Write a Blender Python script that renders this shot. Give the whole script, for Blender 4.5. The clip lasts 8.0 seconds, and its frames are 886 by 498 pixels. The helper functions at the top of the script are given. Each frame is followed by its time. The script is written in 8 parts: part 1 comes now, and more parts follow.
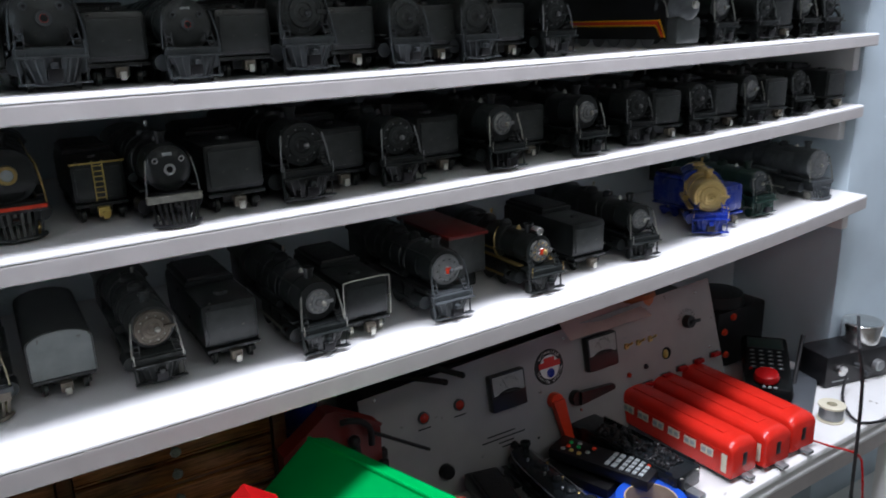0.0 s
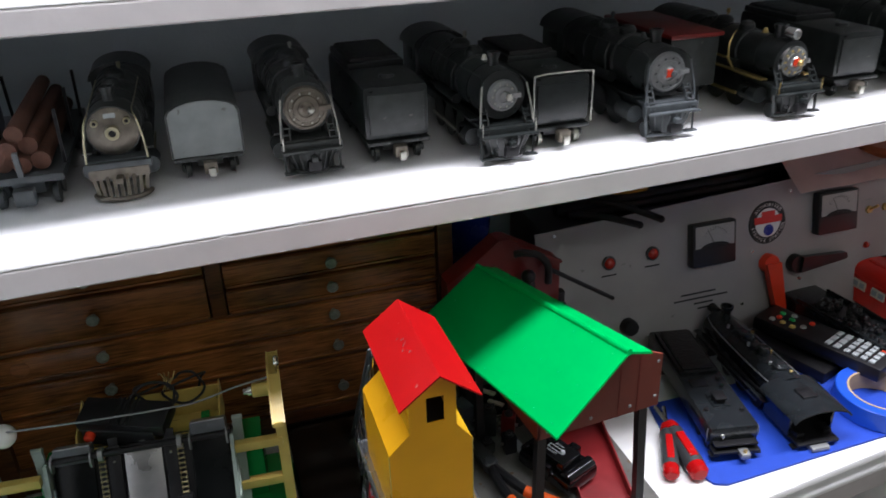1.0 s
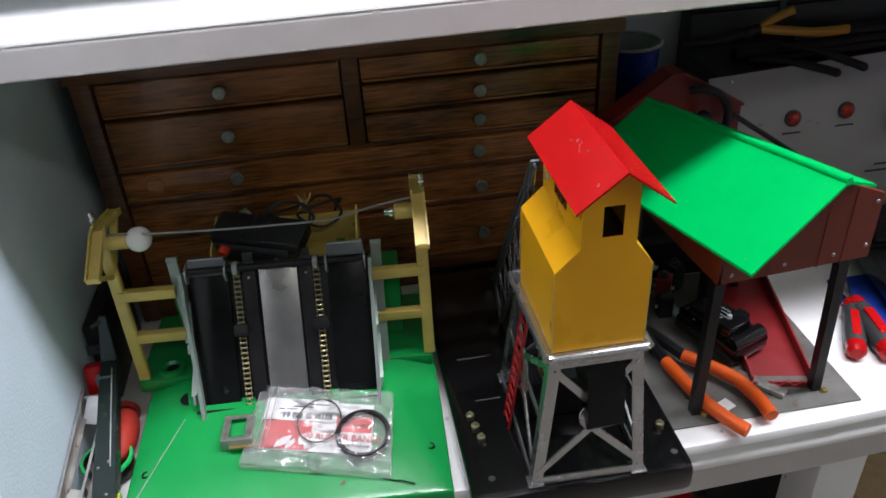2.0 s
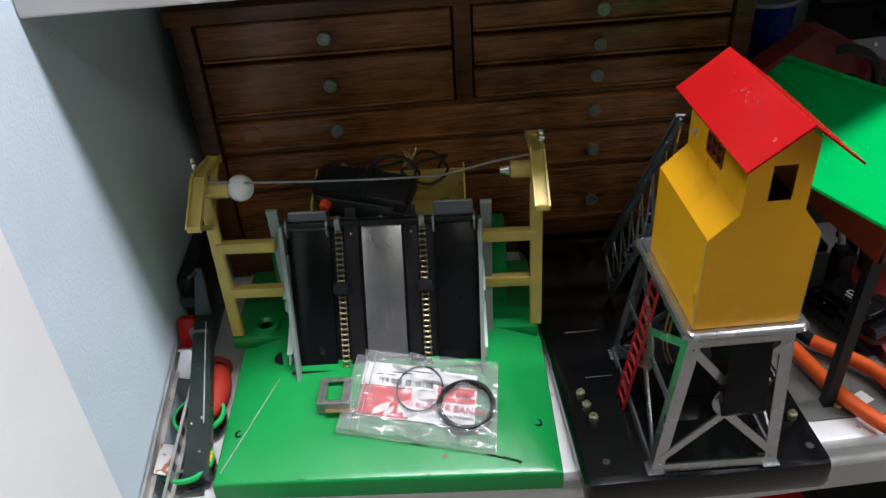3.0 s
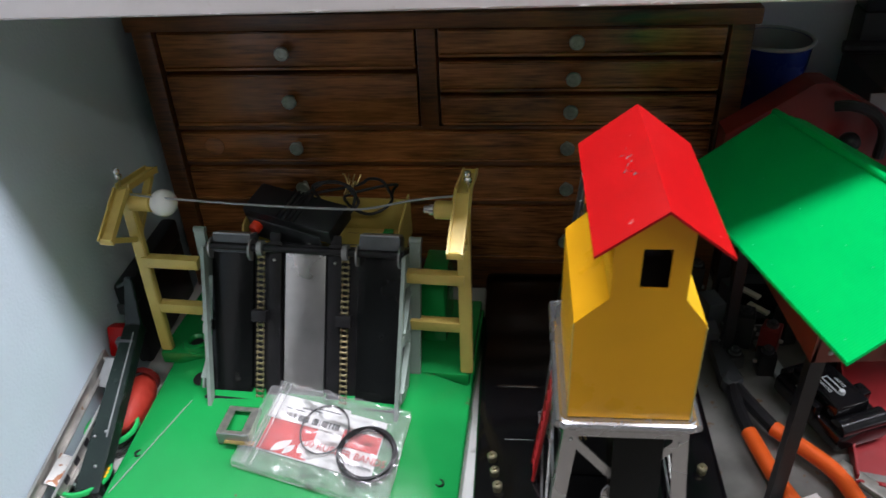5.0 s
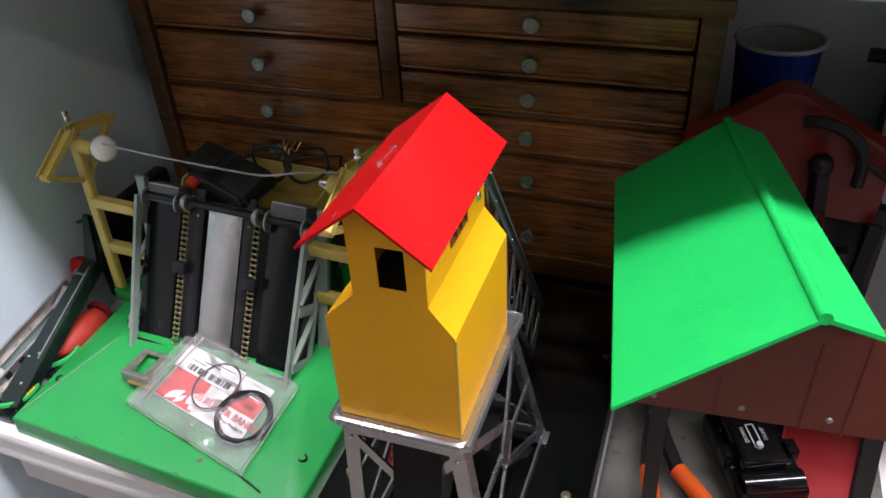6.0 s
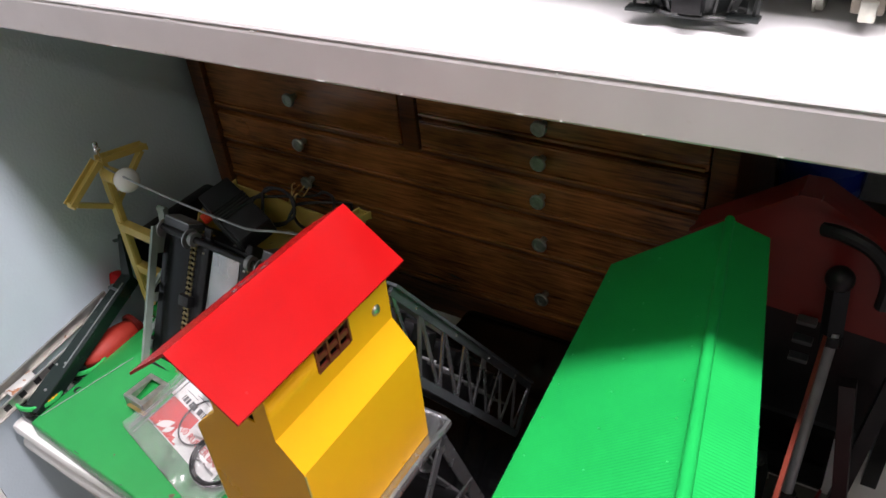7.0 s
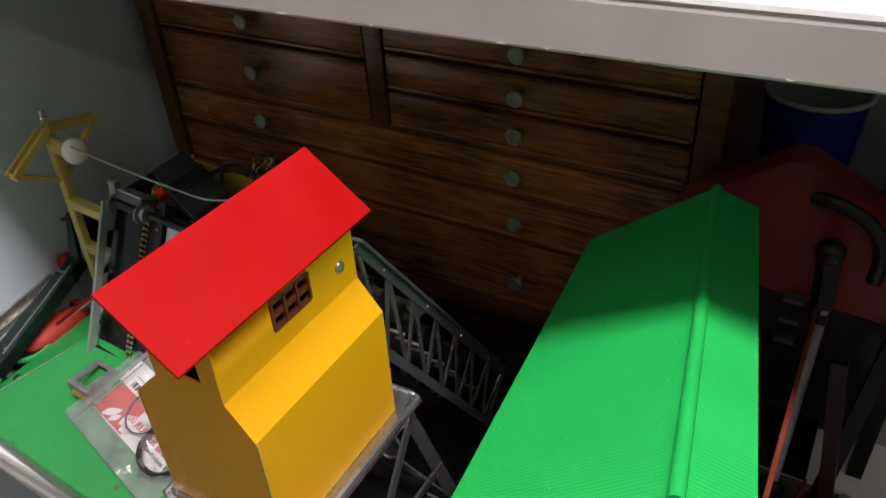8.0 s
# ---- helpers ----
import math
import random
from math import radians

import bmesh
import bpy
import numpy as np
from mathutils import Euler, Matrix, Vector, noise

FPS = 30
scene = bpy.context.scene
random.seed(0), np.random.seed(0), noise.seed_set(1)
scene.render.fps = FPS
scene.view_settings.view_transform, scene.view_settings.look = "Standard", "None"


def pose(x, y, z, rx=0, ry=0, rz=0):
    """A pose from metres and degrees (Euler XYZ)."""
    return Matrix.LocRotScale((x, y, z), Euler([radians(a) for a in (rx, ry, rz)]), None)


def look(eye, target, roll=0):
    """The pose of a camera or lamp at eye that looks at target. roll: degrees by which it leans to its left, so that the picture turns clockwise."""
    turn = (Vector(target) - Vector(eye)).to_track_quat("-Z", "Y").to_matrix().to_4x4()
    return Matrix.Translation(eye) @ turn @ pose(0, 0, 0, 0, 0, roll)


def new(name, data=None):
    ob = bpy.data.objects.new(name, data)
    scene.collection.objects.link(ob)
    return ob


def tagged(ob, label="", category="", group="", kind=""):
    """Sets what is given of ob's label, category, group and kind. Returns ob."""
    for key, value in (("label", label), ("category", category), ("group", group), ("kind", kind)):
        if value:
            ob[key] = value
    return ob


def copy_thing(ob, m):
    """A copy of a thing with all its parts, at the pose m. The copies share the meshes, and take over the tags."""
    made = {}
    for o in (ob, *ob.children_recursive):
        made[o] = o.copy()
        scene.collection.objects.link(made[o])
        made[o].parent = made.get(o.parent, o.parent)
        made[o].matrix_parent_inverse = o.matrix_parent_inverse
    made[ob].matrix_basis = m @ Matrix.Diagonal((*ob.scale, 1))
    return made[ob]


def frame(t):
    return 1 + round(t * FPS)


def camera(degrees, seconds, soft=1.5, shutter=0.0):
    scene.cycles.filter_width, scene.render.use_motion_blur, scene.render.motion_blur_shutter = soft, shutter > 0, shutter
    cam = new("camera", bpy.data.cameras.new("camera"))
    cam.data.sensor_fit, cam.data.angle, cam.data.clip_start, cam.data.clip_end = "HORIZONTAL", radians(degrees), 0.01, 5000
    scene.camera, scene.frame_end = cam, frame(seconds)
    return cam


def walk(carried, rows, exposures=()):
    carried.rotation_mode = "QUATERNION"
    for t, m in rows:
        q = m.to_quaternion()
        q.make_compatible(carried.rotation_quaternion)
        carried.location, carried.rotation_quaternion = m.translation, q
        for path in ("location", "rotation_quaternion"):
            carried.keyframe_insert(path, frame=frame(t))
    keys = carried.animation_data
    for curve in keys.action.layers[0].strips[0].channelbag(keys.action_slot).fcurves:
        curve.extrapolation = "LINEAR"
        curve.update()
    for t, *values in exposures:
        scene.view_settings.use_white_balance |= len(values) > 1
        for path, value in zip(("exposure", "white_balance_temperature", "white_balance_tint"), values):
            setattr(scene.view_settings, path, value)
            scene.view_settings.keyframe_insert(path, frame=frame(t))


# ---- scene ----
cam = camera(59.7, 8.0, 1.5, 0.15)
PATH = [
    (0, (0.298, -0.570, 1.609), (1.296, 1.066, 1.036), -1.8),
    (0.5, (0.298, -0.519, 1.562), (1.041, 1.177, 0.808), -2.3),
    (1, (0.340, -0.443, 1.501), (0.873, 1.267, 0.611), -1.8),
    (1.5, (0.333, -0.412, 1.449), (0.658, 1.291, 0.451), -3.3),
    (2, (0.309, -0.399, 1.397), (0.524, 1.269, 0.316), -3.4),
    (2.2, (0.3, -0.39, 1.386), (0.467, 1.26, 0.269), -3.8),
    (3.5, (0.262, -0.353, 1.364), (0.29, 1.298, 0.235), -3.2),
    (4, (0.263, -0.349, 1.364), (0.275, 1.301, 0.234), -2.7),
    (4.5, (0.279, -0.346, 1.361), (0.253, 1.311, 0.241), -2.2),
    (5, (0.397, -0.315, 1.364), (0.215, 1.336, 0.25), -2.8),
    (5.2, (0.453, -0.3, 1.366), (0.18, 1.334, 0.245), -3.2),
    (6.3, (0.603, -0.238, 1.346), (-0.1, 1.235, 0.191), -4.4),
    (6.5, (0.619, -0.218, 1.36), (-0.165, 1.209, 0.198), -5.5),
    (7, (0.667, -0.153, 1.384), (-0.259, 1.175, 0.21), -6.2),
    (7.5, (0.684, -0.133, 1.378), (-0.333, 1.128, 0.207), -6.1),
    (8, (0.658, -0.147, 1.344), (-0.206, 1.242, 0.194), -3.8),
]
walk(cam, [(t, look(eye, target, roll)) for t, eye, target, roll in PATH],
     ((0, -0.55, 6150, 8), (1, -0.08, 6400, 9), (3.5, -0.05, 6450, 9), (5.2, 0.1, 6450, 10), (6.4, 0.22, 6900, 19), (7, -0.02, 6950, 15), (7.5, -0.26, 6950, 16), (8, -0.42, 7250, 14)))

# ---- world and light ----
world = bpy.data.worlds.new("world")
scene.world = world
world.use_nodes = True
world.node_tree.nodes["Background"].inputs[0].default_value = (0.75, 0.85, 1.0, 1)
world.node_tree.nodes["Background"].inputs[1].default_value = 0.02
scene.view_settings.exposure = 0.0


def lamp(name, x, y, z, sx, sy, power, colour):
    data = bpy.data.lights.new(name, "AREA")
    data.shape, data.size, data.size_y, data.energy, data.color = "RECTANGLE", sx, sy, power, colour
    ob = new(name, data)
    ob.matrix_basis = pose(x, y, z)
    return ob


LAMP_Y, LAMP_Z = -0.06, 2.36
lamp("tube_light_near", 0.85, LAMP_Y, LAMP_Z, 2.1, 0.2, 55, (0.97, 0.95, 1.05))
# added fill lamp, brightens the train fronts and the shelf interiors
lamp("fill_light_far", 0.9, -1.35, LAMP_Z, 1.5, 0.16, 6.0, (0.96, 0.96, 0.89))


# ---- materials ----
def mat(name, colour, rough=0.5, metal=0.0, vary=0.12, scale=60.0, bump=0.05, fine=600.0, dirt=None, spots=0.0, spread=(1, 1, 1), random_tint=0.0):
    """A painted, wooden or metal surface with variation at two scales and a fine relief."""
    m = bpy.data.materials.new(name)
    m.use_nodes = True
    t = m.node_tree
    b = t.nodes["Principled BSDF"]
    co = t.nodes.new("ShaderNodeTexCoord")
    mp = t.nodes.new("ShaderNodeMapping")
    mp.inputs["Scale"].default_value = spread
    t.links.new(co.outputs["Object"], mp.inputs[0])
    n1, n2 = t.nodes.new("ShaderNodeTexNoise"), t.nodes.new("ShaderNodeTexNoise")
    for n, sc, d in ((n1, scale, 5), (n2, fine, 3)):
        n.inputs["Scale"].default_value, n.inputs["Detail"].default_value = sc, d
        t.links.new(mp.outputs[0], n.inputs["Vector"])
    ramp = t.nodes.new("ShaderNodeMapRange")
    ramp.inputs[1].default_value, ramp.inputs[2].default_value = 0.3, 0.7
    ramp.inputs[3].default_value, ramp.inputs[4].default_value = 1 - vary, 1 + vary
    t.links.new(n1.outputs[0], ramp.inputs[0])
    mul = t.nodes.new("ShaderNodeVectorMath")
    mul.operation = "SCALE"
    mul.inputs[0].default_value = colour
    t.links.new(ramp.outputs[0], mul.inputs["Scale"])
    out = mul.outputs[0]
    if random_tint:
        info = t.nodes.new("ShaderNodeObjectInfo")
        r2 = t.nodes.new("ShaderNodeMapRange")
        r2.inputs[3].default_value, r2.inputs[4].default_value = 1 - random_tint, 1 + random_tint
        t.links.new(info.outputs["Random"], r2.inputs[0])
        m2 = t.nodes.new("ShaderNodeVectorMath")
        m2.operation = "SCALE"
        t.links.new(out, m2.inputs[0])
        t.links.new(r2.outputs[0], m2.inputs["Scale"])
        out = m2.outputs[0]
    if dirt and spots:
        n3 = t.nodes.new("ShaderNodeTexNoise")
        n3.inputs["Scale"].default_value, n3.inputs["Detail"].default_value = scale * 2.7, 8
        t.links.new(mp.outputs[0], n3.inputs["Vector"])
        r3 = t.nodes.new("ShaderNodeMapRange")
        r3.inputs[1].default_value, r3.inputs[2].default_value = 0.72 - spots * 0.2, 0.76 - spots * 0.2
        t.links.new(n3.outputs[0], r3.inputs[0])
        mix = t.nodes.new("ShaderNodeMix")
        mix.data_type = "RGBA"
        mix.inputs["B"].default_value = (0, 0, 0, 1)
        t.links.new(r3.outputs[0], mix.inputs["Factor"])
        for sock in mix.inputs:
            if sock.type == "RGBA" and sock.name == "A":
                t.links.new(out, sock)
            if sock.type == "RGBA" and sock.name == "B":
                sock.default_value = (*dirt, 1)
        out = [o for o in mix.outputs if o.type == "RGBA"][0]
    t.links.new(out, b.inputs["Base Color"])
    rr = t.nodes.new("ShaderNodeMapRange")
    rr.inputs[3].default_value, rr.inputs[4].default_value = max(0.03, rough - 0.1), min(1, rough + 0.1)
    t.links.new(n1.outputs[0], rr.inputs[0])
    t.links.new(rr.outputs[0], b.inputs["Roughness"])
    b.inputs["Metallic"].default_value = metal
    if bump:
        bp = t.nodes.new("ShaderNodeBump")
        bp.inputs["Strength"].default_value, bp.inputs["Distance"].default_value = bump, 0.002
        t.links.new(n2.outputs[0], bp.inputs["Height"])
        t.links.new(bp.outputs[0], b.inputs["Normal"])
    return m


def wood(name, dark, light, rough=0.45):
    """Old stained oak: long grain along x, pores and darker stains."""
    m = bpy.data.materials.new(name)
    m.use_nodes = True
    t = m.node_tree
    b = t.nodes["Principled BSDF"]
    co = t.nodes.new("ShaderNodeTexCoord")
    mp = t.nodes.new("ShaderNodeMapping")
    mp.inputs["Scale"].default_value = (7, 95, 95)
    t.links.new(co.outputs["Object"], mp.inputs[0])
    info = t.nodes.new("ShaderNodeObjectInfo")
    add = t.nodes.new("ShaderNodeVectorMath")
    comb = t.nodes.new("ShaderNodeCombineXYZ")
    ofs = t.nodes.new("ShaderNodeMath")
    ofs.operation = "MULTIPLY"
    ofs.inputs[1].default_value = 37.0
    t.links.new(info.outputs["Random"], ofs.inputs[0])
    for k in range(3):
        t.links.new(ofs.outputs[0], comb.inputs[k])
    t.links.new(mp.outputs[0], add.inputs[0])
    t.links.new(comb.outputs[0], add.inputs[1])
    g = t.nodes.new("ShaderNodeTexNoise")
    g.inputs["Scale"].default_value, g.inputs["Detail"].default_value, g.inputs["Distortion"].default_value = 1.6, 9, 0.9
    t.links.new(add.outputs[0], g.inputs["Vector"])
    st = t.nodes.new("ShaderNodeTexNoise")
    st.inputs["Scale"].default_value, st.inputs["Detail"].default_value = 11, 4
    t.links.new(co.outputs["Object"], st.inputs["Vector"])
    mix = t.nodes.new("ShaderNodeMath")
    mix.operation = "MULTIPLY_ADD"
    mix.inputs[1].default_value = 0.55
    t.links.new(st.outputs[0], mix.inputs[0])
    half = t.nodes.new("ShaderNodeMath")
    half.operation = "MULTIPLY"
    half.inputs[1].default_value = 0.36
    t.links.new(g.outputs[0], half.inputs[0])
    pores = t.nodes.new("ShaderNodeTexNoise")
    pores.inputs["Scale"].default_value, pores.inputs["Detail"].default_value = 5.5, 4
    t.links.new(add.outputs[0], pores.inputs["Vector"])
    pm = t.nodes.new("ShaderNodeMath")
    pm.operation = "MULTIPLY_ADD"
    pm.inputs[1].default_value = 0.42
    t.links.new(pores.outputs[0], pm.inputs[0])
    t.links.new(half.outputs[0], pm.inputs[2])
    t.links.new(pm.outputs[0], mix.inputs[2])
    cr = t.nodes.new("ShaderNodeValToRGB")
    cr.color_ramp.elements[0].position, cr.color_ramp.elements[0].color = 0.52, (*dark, 1)
    cr.color_ramp.elements[1].position, cr.color_ramp.elements[1].color = 0.83, (*light, 1)
    t.links.new(mix.outputs[0], cr.inputs[0])
    t.links.new(cr.outputs[0], b.inputs["Base Color"])
    b.inputs["Roughness"].default_value = rough
    bp = t.nodes.new("ShaderNodeBump")
    bp.inputs["Strength"].default_value, bp.inputs["Distance"].default_value = 0.25, 0.001
    t.links.new(g.outputs[0], bp.inputs["Height"])
    t.links.new(bp.outputs[0], b.inputs["Normal"])
    return m


def clear(name, rough=0.08, tint=(1, 1, 1), see=0.8, haze=0.0, ior=1.6):
    """Thin clear plastic or glass: mostly see-through, with a sharp gloss."""
    m = bpy.data.materials.new(name)
    m.use_nodes = True
    t = m.node_tree
    out = t.nodes["Material Output"]
    tr, gl, mx, fr = (t.nodes.new("ShaderNode" + k) for k in ("BsdfTransparent", "BsdfGlossy", "MixShader", "Fresnel"))
    tr.inputs[0].default_value = (*[c * see for c in tint], 1)
    gl.inputs["Roughness"].default_value = rough
    fr.inputs[0].default_value = ior
    t.links.new(fr.outputs[0], mx.inputs[0])
    t.links.new(tr.outputs[0], mx.inputs[1])
    t.links.new(gl.outputs[0], mx.inputs[2])
    last = mx.outputs[0]
    if haze:
        df, m2 = t.nodes.new("ShaderNodeBsdfDiffuse"), t.nodes.new("ShaderNodeMixShader")
        df.inputs[0].default_value = (0.85, 0.85, 0.85, 1)
        m2.inputs[0].default_value = haze
        t.links.new(last, m2.inputs[1])
        t.links.new(df.outputs[0], m2.inputs[2])
        last = m2.outputs[0]
    t.links.new(last, out.inputs["Surface"])
    return m


WALL = mat("blue_wall_paint", (0.56, 0.66, 0.72), 0.8, vary=0.04, scale=14, bump=0.22, fine=380)
WALL_BACK = mat("grey_wall_paint", (0.74, 0.80, 0.83), 0.8, vary=0.06, scale=10, bump=0.3, fine=300)
WALL_ROOM = mat("room_wall_paint", (0.30, 0.31, 0.31), 0.8, vary=0.06, scale=10, bump=0.2, fine=300)
WHITE = mat("white_shelf_paint", (0.82, 0.82, 0.81), 0.42, vary=0.03, scale=12, bump=0.06, fine=240, dirt=(0.62, 0.60, 0.57), spots=0.08)
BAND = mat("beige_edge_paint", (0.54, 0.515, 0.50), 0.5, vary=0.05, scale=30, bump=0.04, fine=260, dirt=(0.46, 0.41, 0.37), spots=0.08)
BENCH = mat("white_bench_paint", (0.80, 0.80, 0.78), 0.35, vary=0.04, scale=18, bump=0.06, dirt=(0.4, 0.38, 0.34), spots=0.16)
CEIL = mat("ceiling_paint", (0.68, 0.68, 0.67), 0.9, vary=0.03, scale=8, bump=0.2, fine=120)
FLOOR = mat("floor_vinyl", (0.30, 0.27, 0.23), 0.5, vary=0.15, scale=9, bump=0.05)
OAK = wood("dark_stained_oak", (0.034, 0.0130, 0.0045), (0.40, 0.148, 0.041), 0.24)
OAK_DARK = wood("dark_oak_frame", (0.020, 0.007, 0.003), (0.20, 0.072, 0.021), 0.34)
# bead oak is tinted lighter than the drawers for the highlights along it
OAK_BEAD = wood("glossy_oak_bead", (0.045, 0.016, 0.005), (0.42, 0.16, 0.045), 0.13)
KNOB = mat("tarnished_knob", (0.30, 0.32, 0.27), 0.36, 0.8, vary=0.25, scale=200, dirt=(0.10, 0.10, 0.08), spots=0.2)
NICKEL = mat("worn_nickel", (0.52, 0.52, 0.46), 0.38, 0.9, vary=0.2, scale=180)
PLATE = mat("brushed_steel_plate", (0.46, 0.46, 0.45), 0.30, 0.95, vary=0.12, scale=40, bump=0.05)
SILVER = mat("silver_painted_steel", (0.47, 0.48, 0.49), 0.27, 0.90, vary=0.06, scale=30, bump=0.02)
BRIGHT = mat("bright_steel", (0.72, 0.72, 0.70), 0.22, 1.0, vary=0.1, scale=90)
GREYSTEEL = mat("grey_steel", (0.30, 0.31, 0.31), 0.42, 0.6, vary=0.15, scale=50)
GREEN = mat("green_enamel", (0.010, 0.28, 0.060), 0.22, vary=0.06, scale=26, bump=0.04, dirt=(0.11, 0.09, 0.05), spots=0.1)
GREENROOF = mat("bright_green_plastic", (0.0006, 0.37, 0.074), 0.48, vary=0.05, scale=22, bump=0.05, dirt=None)
GREENROOF.node_tree.nodes["Principled BSDF"].inputs["Specular IOR Level"].default_value = 0.07
CREAM = mat("cream_yellow_enamel", (0.56, 0.42, 0.11), 0.32, vary=0.10, scale=50, bump=0.05, dirt=(0.25, 0.17, 0.05), spots=0.12)
YELLOW = mat("yellow_enamel", (0.89, 0.440, 0.012), 0.30, vary=0.04, scale=24, bump=0.03)
YELLOW.node_tree.nodes["Principled BSDF"].inputs["Specular IOR Level"].default_value = 0.3
RED = mat("red_enamel", (0.385, 0.0050, 0.0060), 0.24, vary=0.05, scale=30, bump=0.03, dirt=(0.40, 0.20, 0.18), spots=0.03)
RED.node_tree.nodes["Principled BSDF"].inputs["Specular IOR Level"].default_value = 0.28
REDCOACH = mat("red_coach_enamel", (0.66, 0.022, 0.012), 0.20, vary=0.05, scale=30, bump=0.03)
REDBROWN = mat("brown_red_plastic", (0.165, 0.030, 0.017), 0.42, vary=0.10, scale=40, bump=0.08)
DEEPRED = mat("deep_red_plastic", (0.15, 0.010, 0.007), 0.42, vary=0.10, scale=40)
LADDER = mat("red_ladder", (0.34, 0.012, 0.014), 0.35, vary=0.08)
MUSTARD = mat("mustard_rubber", (0.46, 0.235, 0.02), 0.45, vary=0.08, scale=50)
ORANGE = mat("orange_rubber", (0.72, 0.10, 0.008), 0.45, vary=0.08, scale=50)
ORANGERED = mat("orange_red_plastic", (0.70, 0.045, 0.012), 0.35, vary=0.05)
BLACK = mat("black_paint", (0.012, 0.012, 0.013), 0.38, vary=0.25, scale=60, bump=0.05)
BLACK.node_tree.nodes["Principled BSDF"].inputs["Specular IOR Level"].default_value = 0.28
BLACKGLOSS = mat("glossy_black_plastic", (0.010, 0.010, 0.011), 0.36, vary=0.2, scale=50, bump=0.02)
BASEBLACK = mat("polished_black_enamel", (0.004, 0.004, 0.0045), 0.13, vary=0.1, scale=20, bump=0.01)
TENDERGREY = mat("dusty_grey_panel", (0.22, 0.24, 0.235), 0.5, vary=0.12, scale=50, bump=0.06, dirt=(0.14, 0.14, 0.13), spots=0.15)
DULLNICKEL = mat("tarnished_nickel", (0.17, 0.15, 0.12), 0.42, 0.6, vary=0.25, scale=120, dirt=(0.12, 0.09, 0.05), spots=0.2)
PALEBRASS = mat("pale_brass", (0.50, 0.46, 0.30), 0.32, 0.9, vary=0.15, scale=150)
CHARCOAL = mat("charcoal_plastic", (0.035, 0.038, 0.040), 0.40, vary=0.15, scale=60)
SLATE = mat("slate_grey_plastic", (0.085, 0.095, 0.105), 0.42, vary=0.08, scale=40, bump=0.06)
SMOKED = mat("smoked_black_panel", (0.005, 0.006, 0.006), 0.22, vary=0.3, scale=24, bump=0.03, dirt=(0.03, 0.03, 0.027), spots=0.06)
SMOKED.node_tree.nodes["Principled BSDF"].inputs["Specular IOR Level"].default_value = 0.25
LOCO = mat("black_locomotive_paint", (0.0165, 0.0200, 0.0195), 0.31, vary=0.3, scale=70, bump=0.10, dirt=(0.04, 0.04, 0.035), spots=0.12)
LOCOGREY = mat("dusty_black_paint", (0.036, 0.041, 0.039), 0.40, vary=0.3, scale=70, bump=0.10, dirt=(0.10, 0.10, 0.085), spots=0.2)
LOCOGREEN = mat("dark_green_paint", (0.014, 0.040, 0.030), 0.40, vary=0.2, scale=70)
GUN = mat("gunmetal_paint", (0.075, 0.085, 0.090), 0.40, 0.2, vary=0.2, scale=70, bump=0.08)
PALEGREY = mat("pale_grey_paint", (0.34, 0.37, 0.37), 0.45, vary=0.06, scale=60)
SAGE = mat("grey_green_paint", (0.25, 0.31, 0.27), 0.42, 0.2, vary=0.12, scale=60)
GOLD = mat("gold_paint", (0.74, 0.55, 0.22), 0.32, 0.55, vary=0.1, scale=70)
BLUE = mat("blue_enamel", (0.012, 0.035, 0.30), 0.28, vary=0.08, scale=50)
CUPBLUE = mat("blue_cup_plastic", (0.008, 0.030, 0.22), 0.26, vary=0.06, scale=40)
MAT = mat("blue_rubber_mat", (0.010, 0.055, 0.42), 0.6, vary=0.10, scale=60, bump=0.2, fine=900)
TAPE = mat("blue_tape", (0.012, 0.085, 0.55), 0.42, vary=0.06, scale=50)
KRAFT = mat("kraft_card", (0.50, 0.36, 0.20), 0.8, vary=0.1, scale=80)
PAPER = mat("white_paper", (0.78, 0.78, 0.76), 0.7, vary=0.03, scale=40)
PINK = mat("pale_pink_paper", (0.55, 0.42, 0.38), 0.75, vary=0.08, scale=30)
PRINTRED = mat("red_print", (0.62, 0.035, 0.03), 0.5, vary=0.05, scale=60)
PRINTBLACK = mat("black_print", (0.02, 0.02, 0.02), 0.6, vary=0.05, bump=0)
BRASS = mat("brass", (0.60, 0.44, 0.17), 0.32, 0.9, vary=0.15, scale=150)
CHAIN = mat("tarnished_brass_chain", (0.33, 0.28, 0.15), 0.36, 0.9, vary=0.2, scale=200)
RUBBER = mat("black_rubber", (0.012, 0.012, 0.013), 0.5, vary=0.15, scale=90)
PANEL = mat("grey_panel_paint", (0.33, 0.325, 0.318), 0.5, vary=0.07, scale=18, bump=0.05, dirt=(0.20, 0.20, 0.19), spots=0.08)
BULB = mat("white_glass_bulb", (0.80, 0.80, 0.76), 0.12, vary=0.02, bump=0)
IVORY = mat("ivory_window", (0.72, 0.68, 0.52), 0.4, vary=0.05)
BROWNLOG = mat("brown_wooden_logs", (0.105, 0.042, 0.024), 0.7, vary=0.25, scale=120, bump=0.2)
LENSRED = mat("red_lens", (0.40, 0.022, 0.010), 0.18, vary=0.05)
GREENTAPE = mat("green_plastic", (0.02, 0.42, 0.10), 0.3, vary=0.06)
ZINC = mat("zinc_strip", (0.42, 0.41, 0.38), 0.38, 0.85, vary=0.2, scale=60, dirt=(0.25, 0.13, 0.06), spots=0.15)
DARKMAST = mat("dark_green_black_enamel", (0.008, 0.016, 0.013), 0.25, vary=0.2, scale=60, bump=0.04)
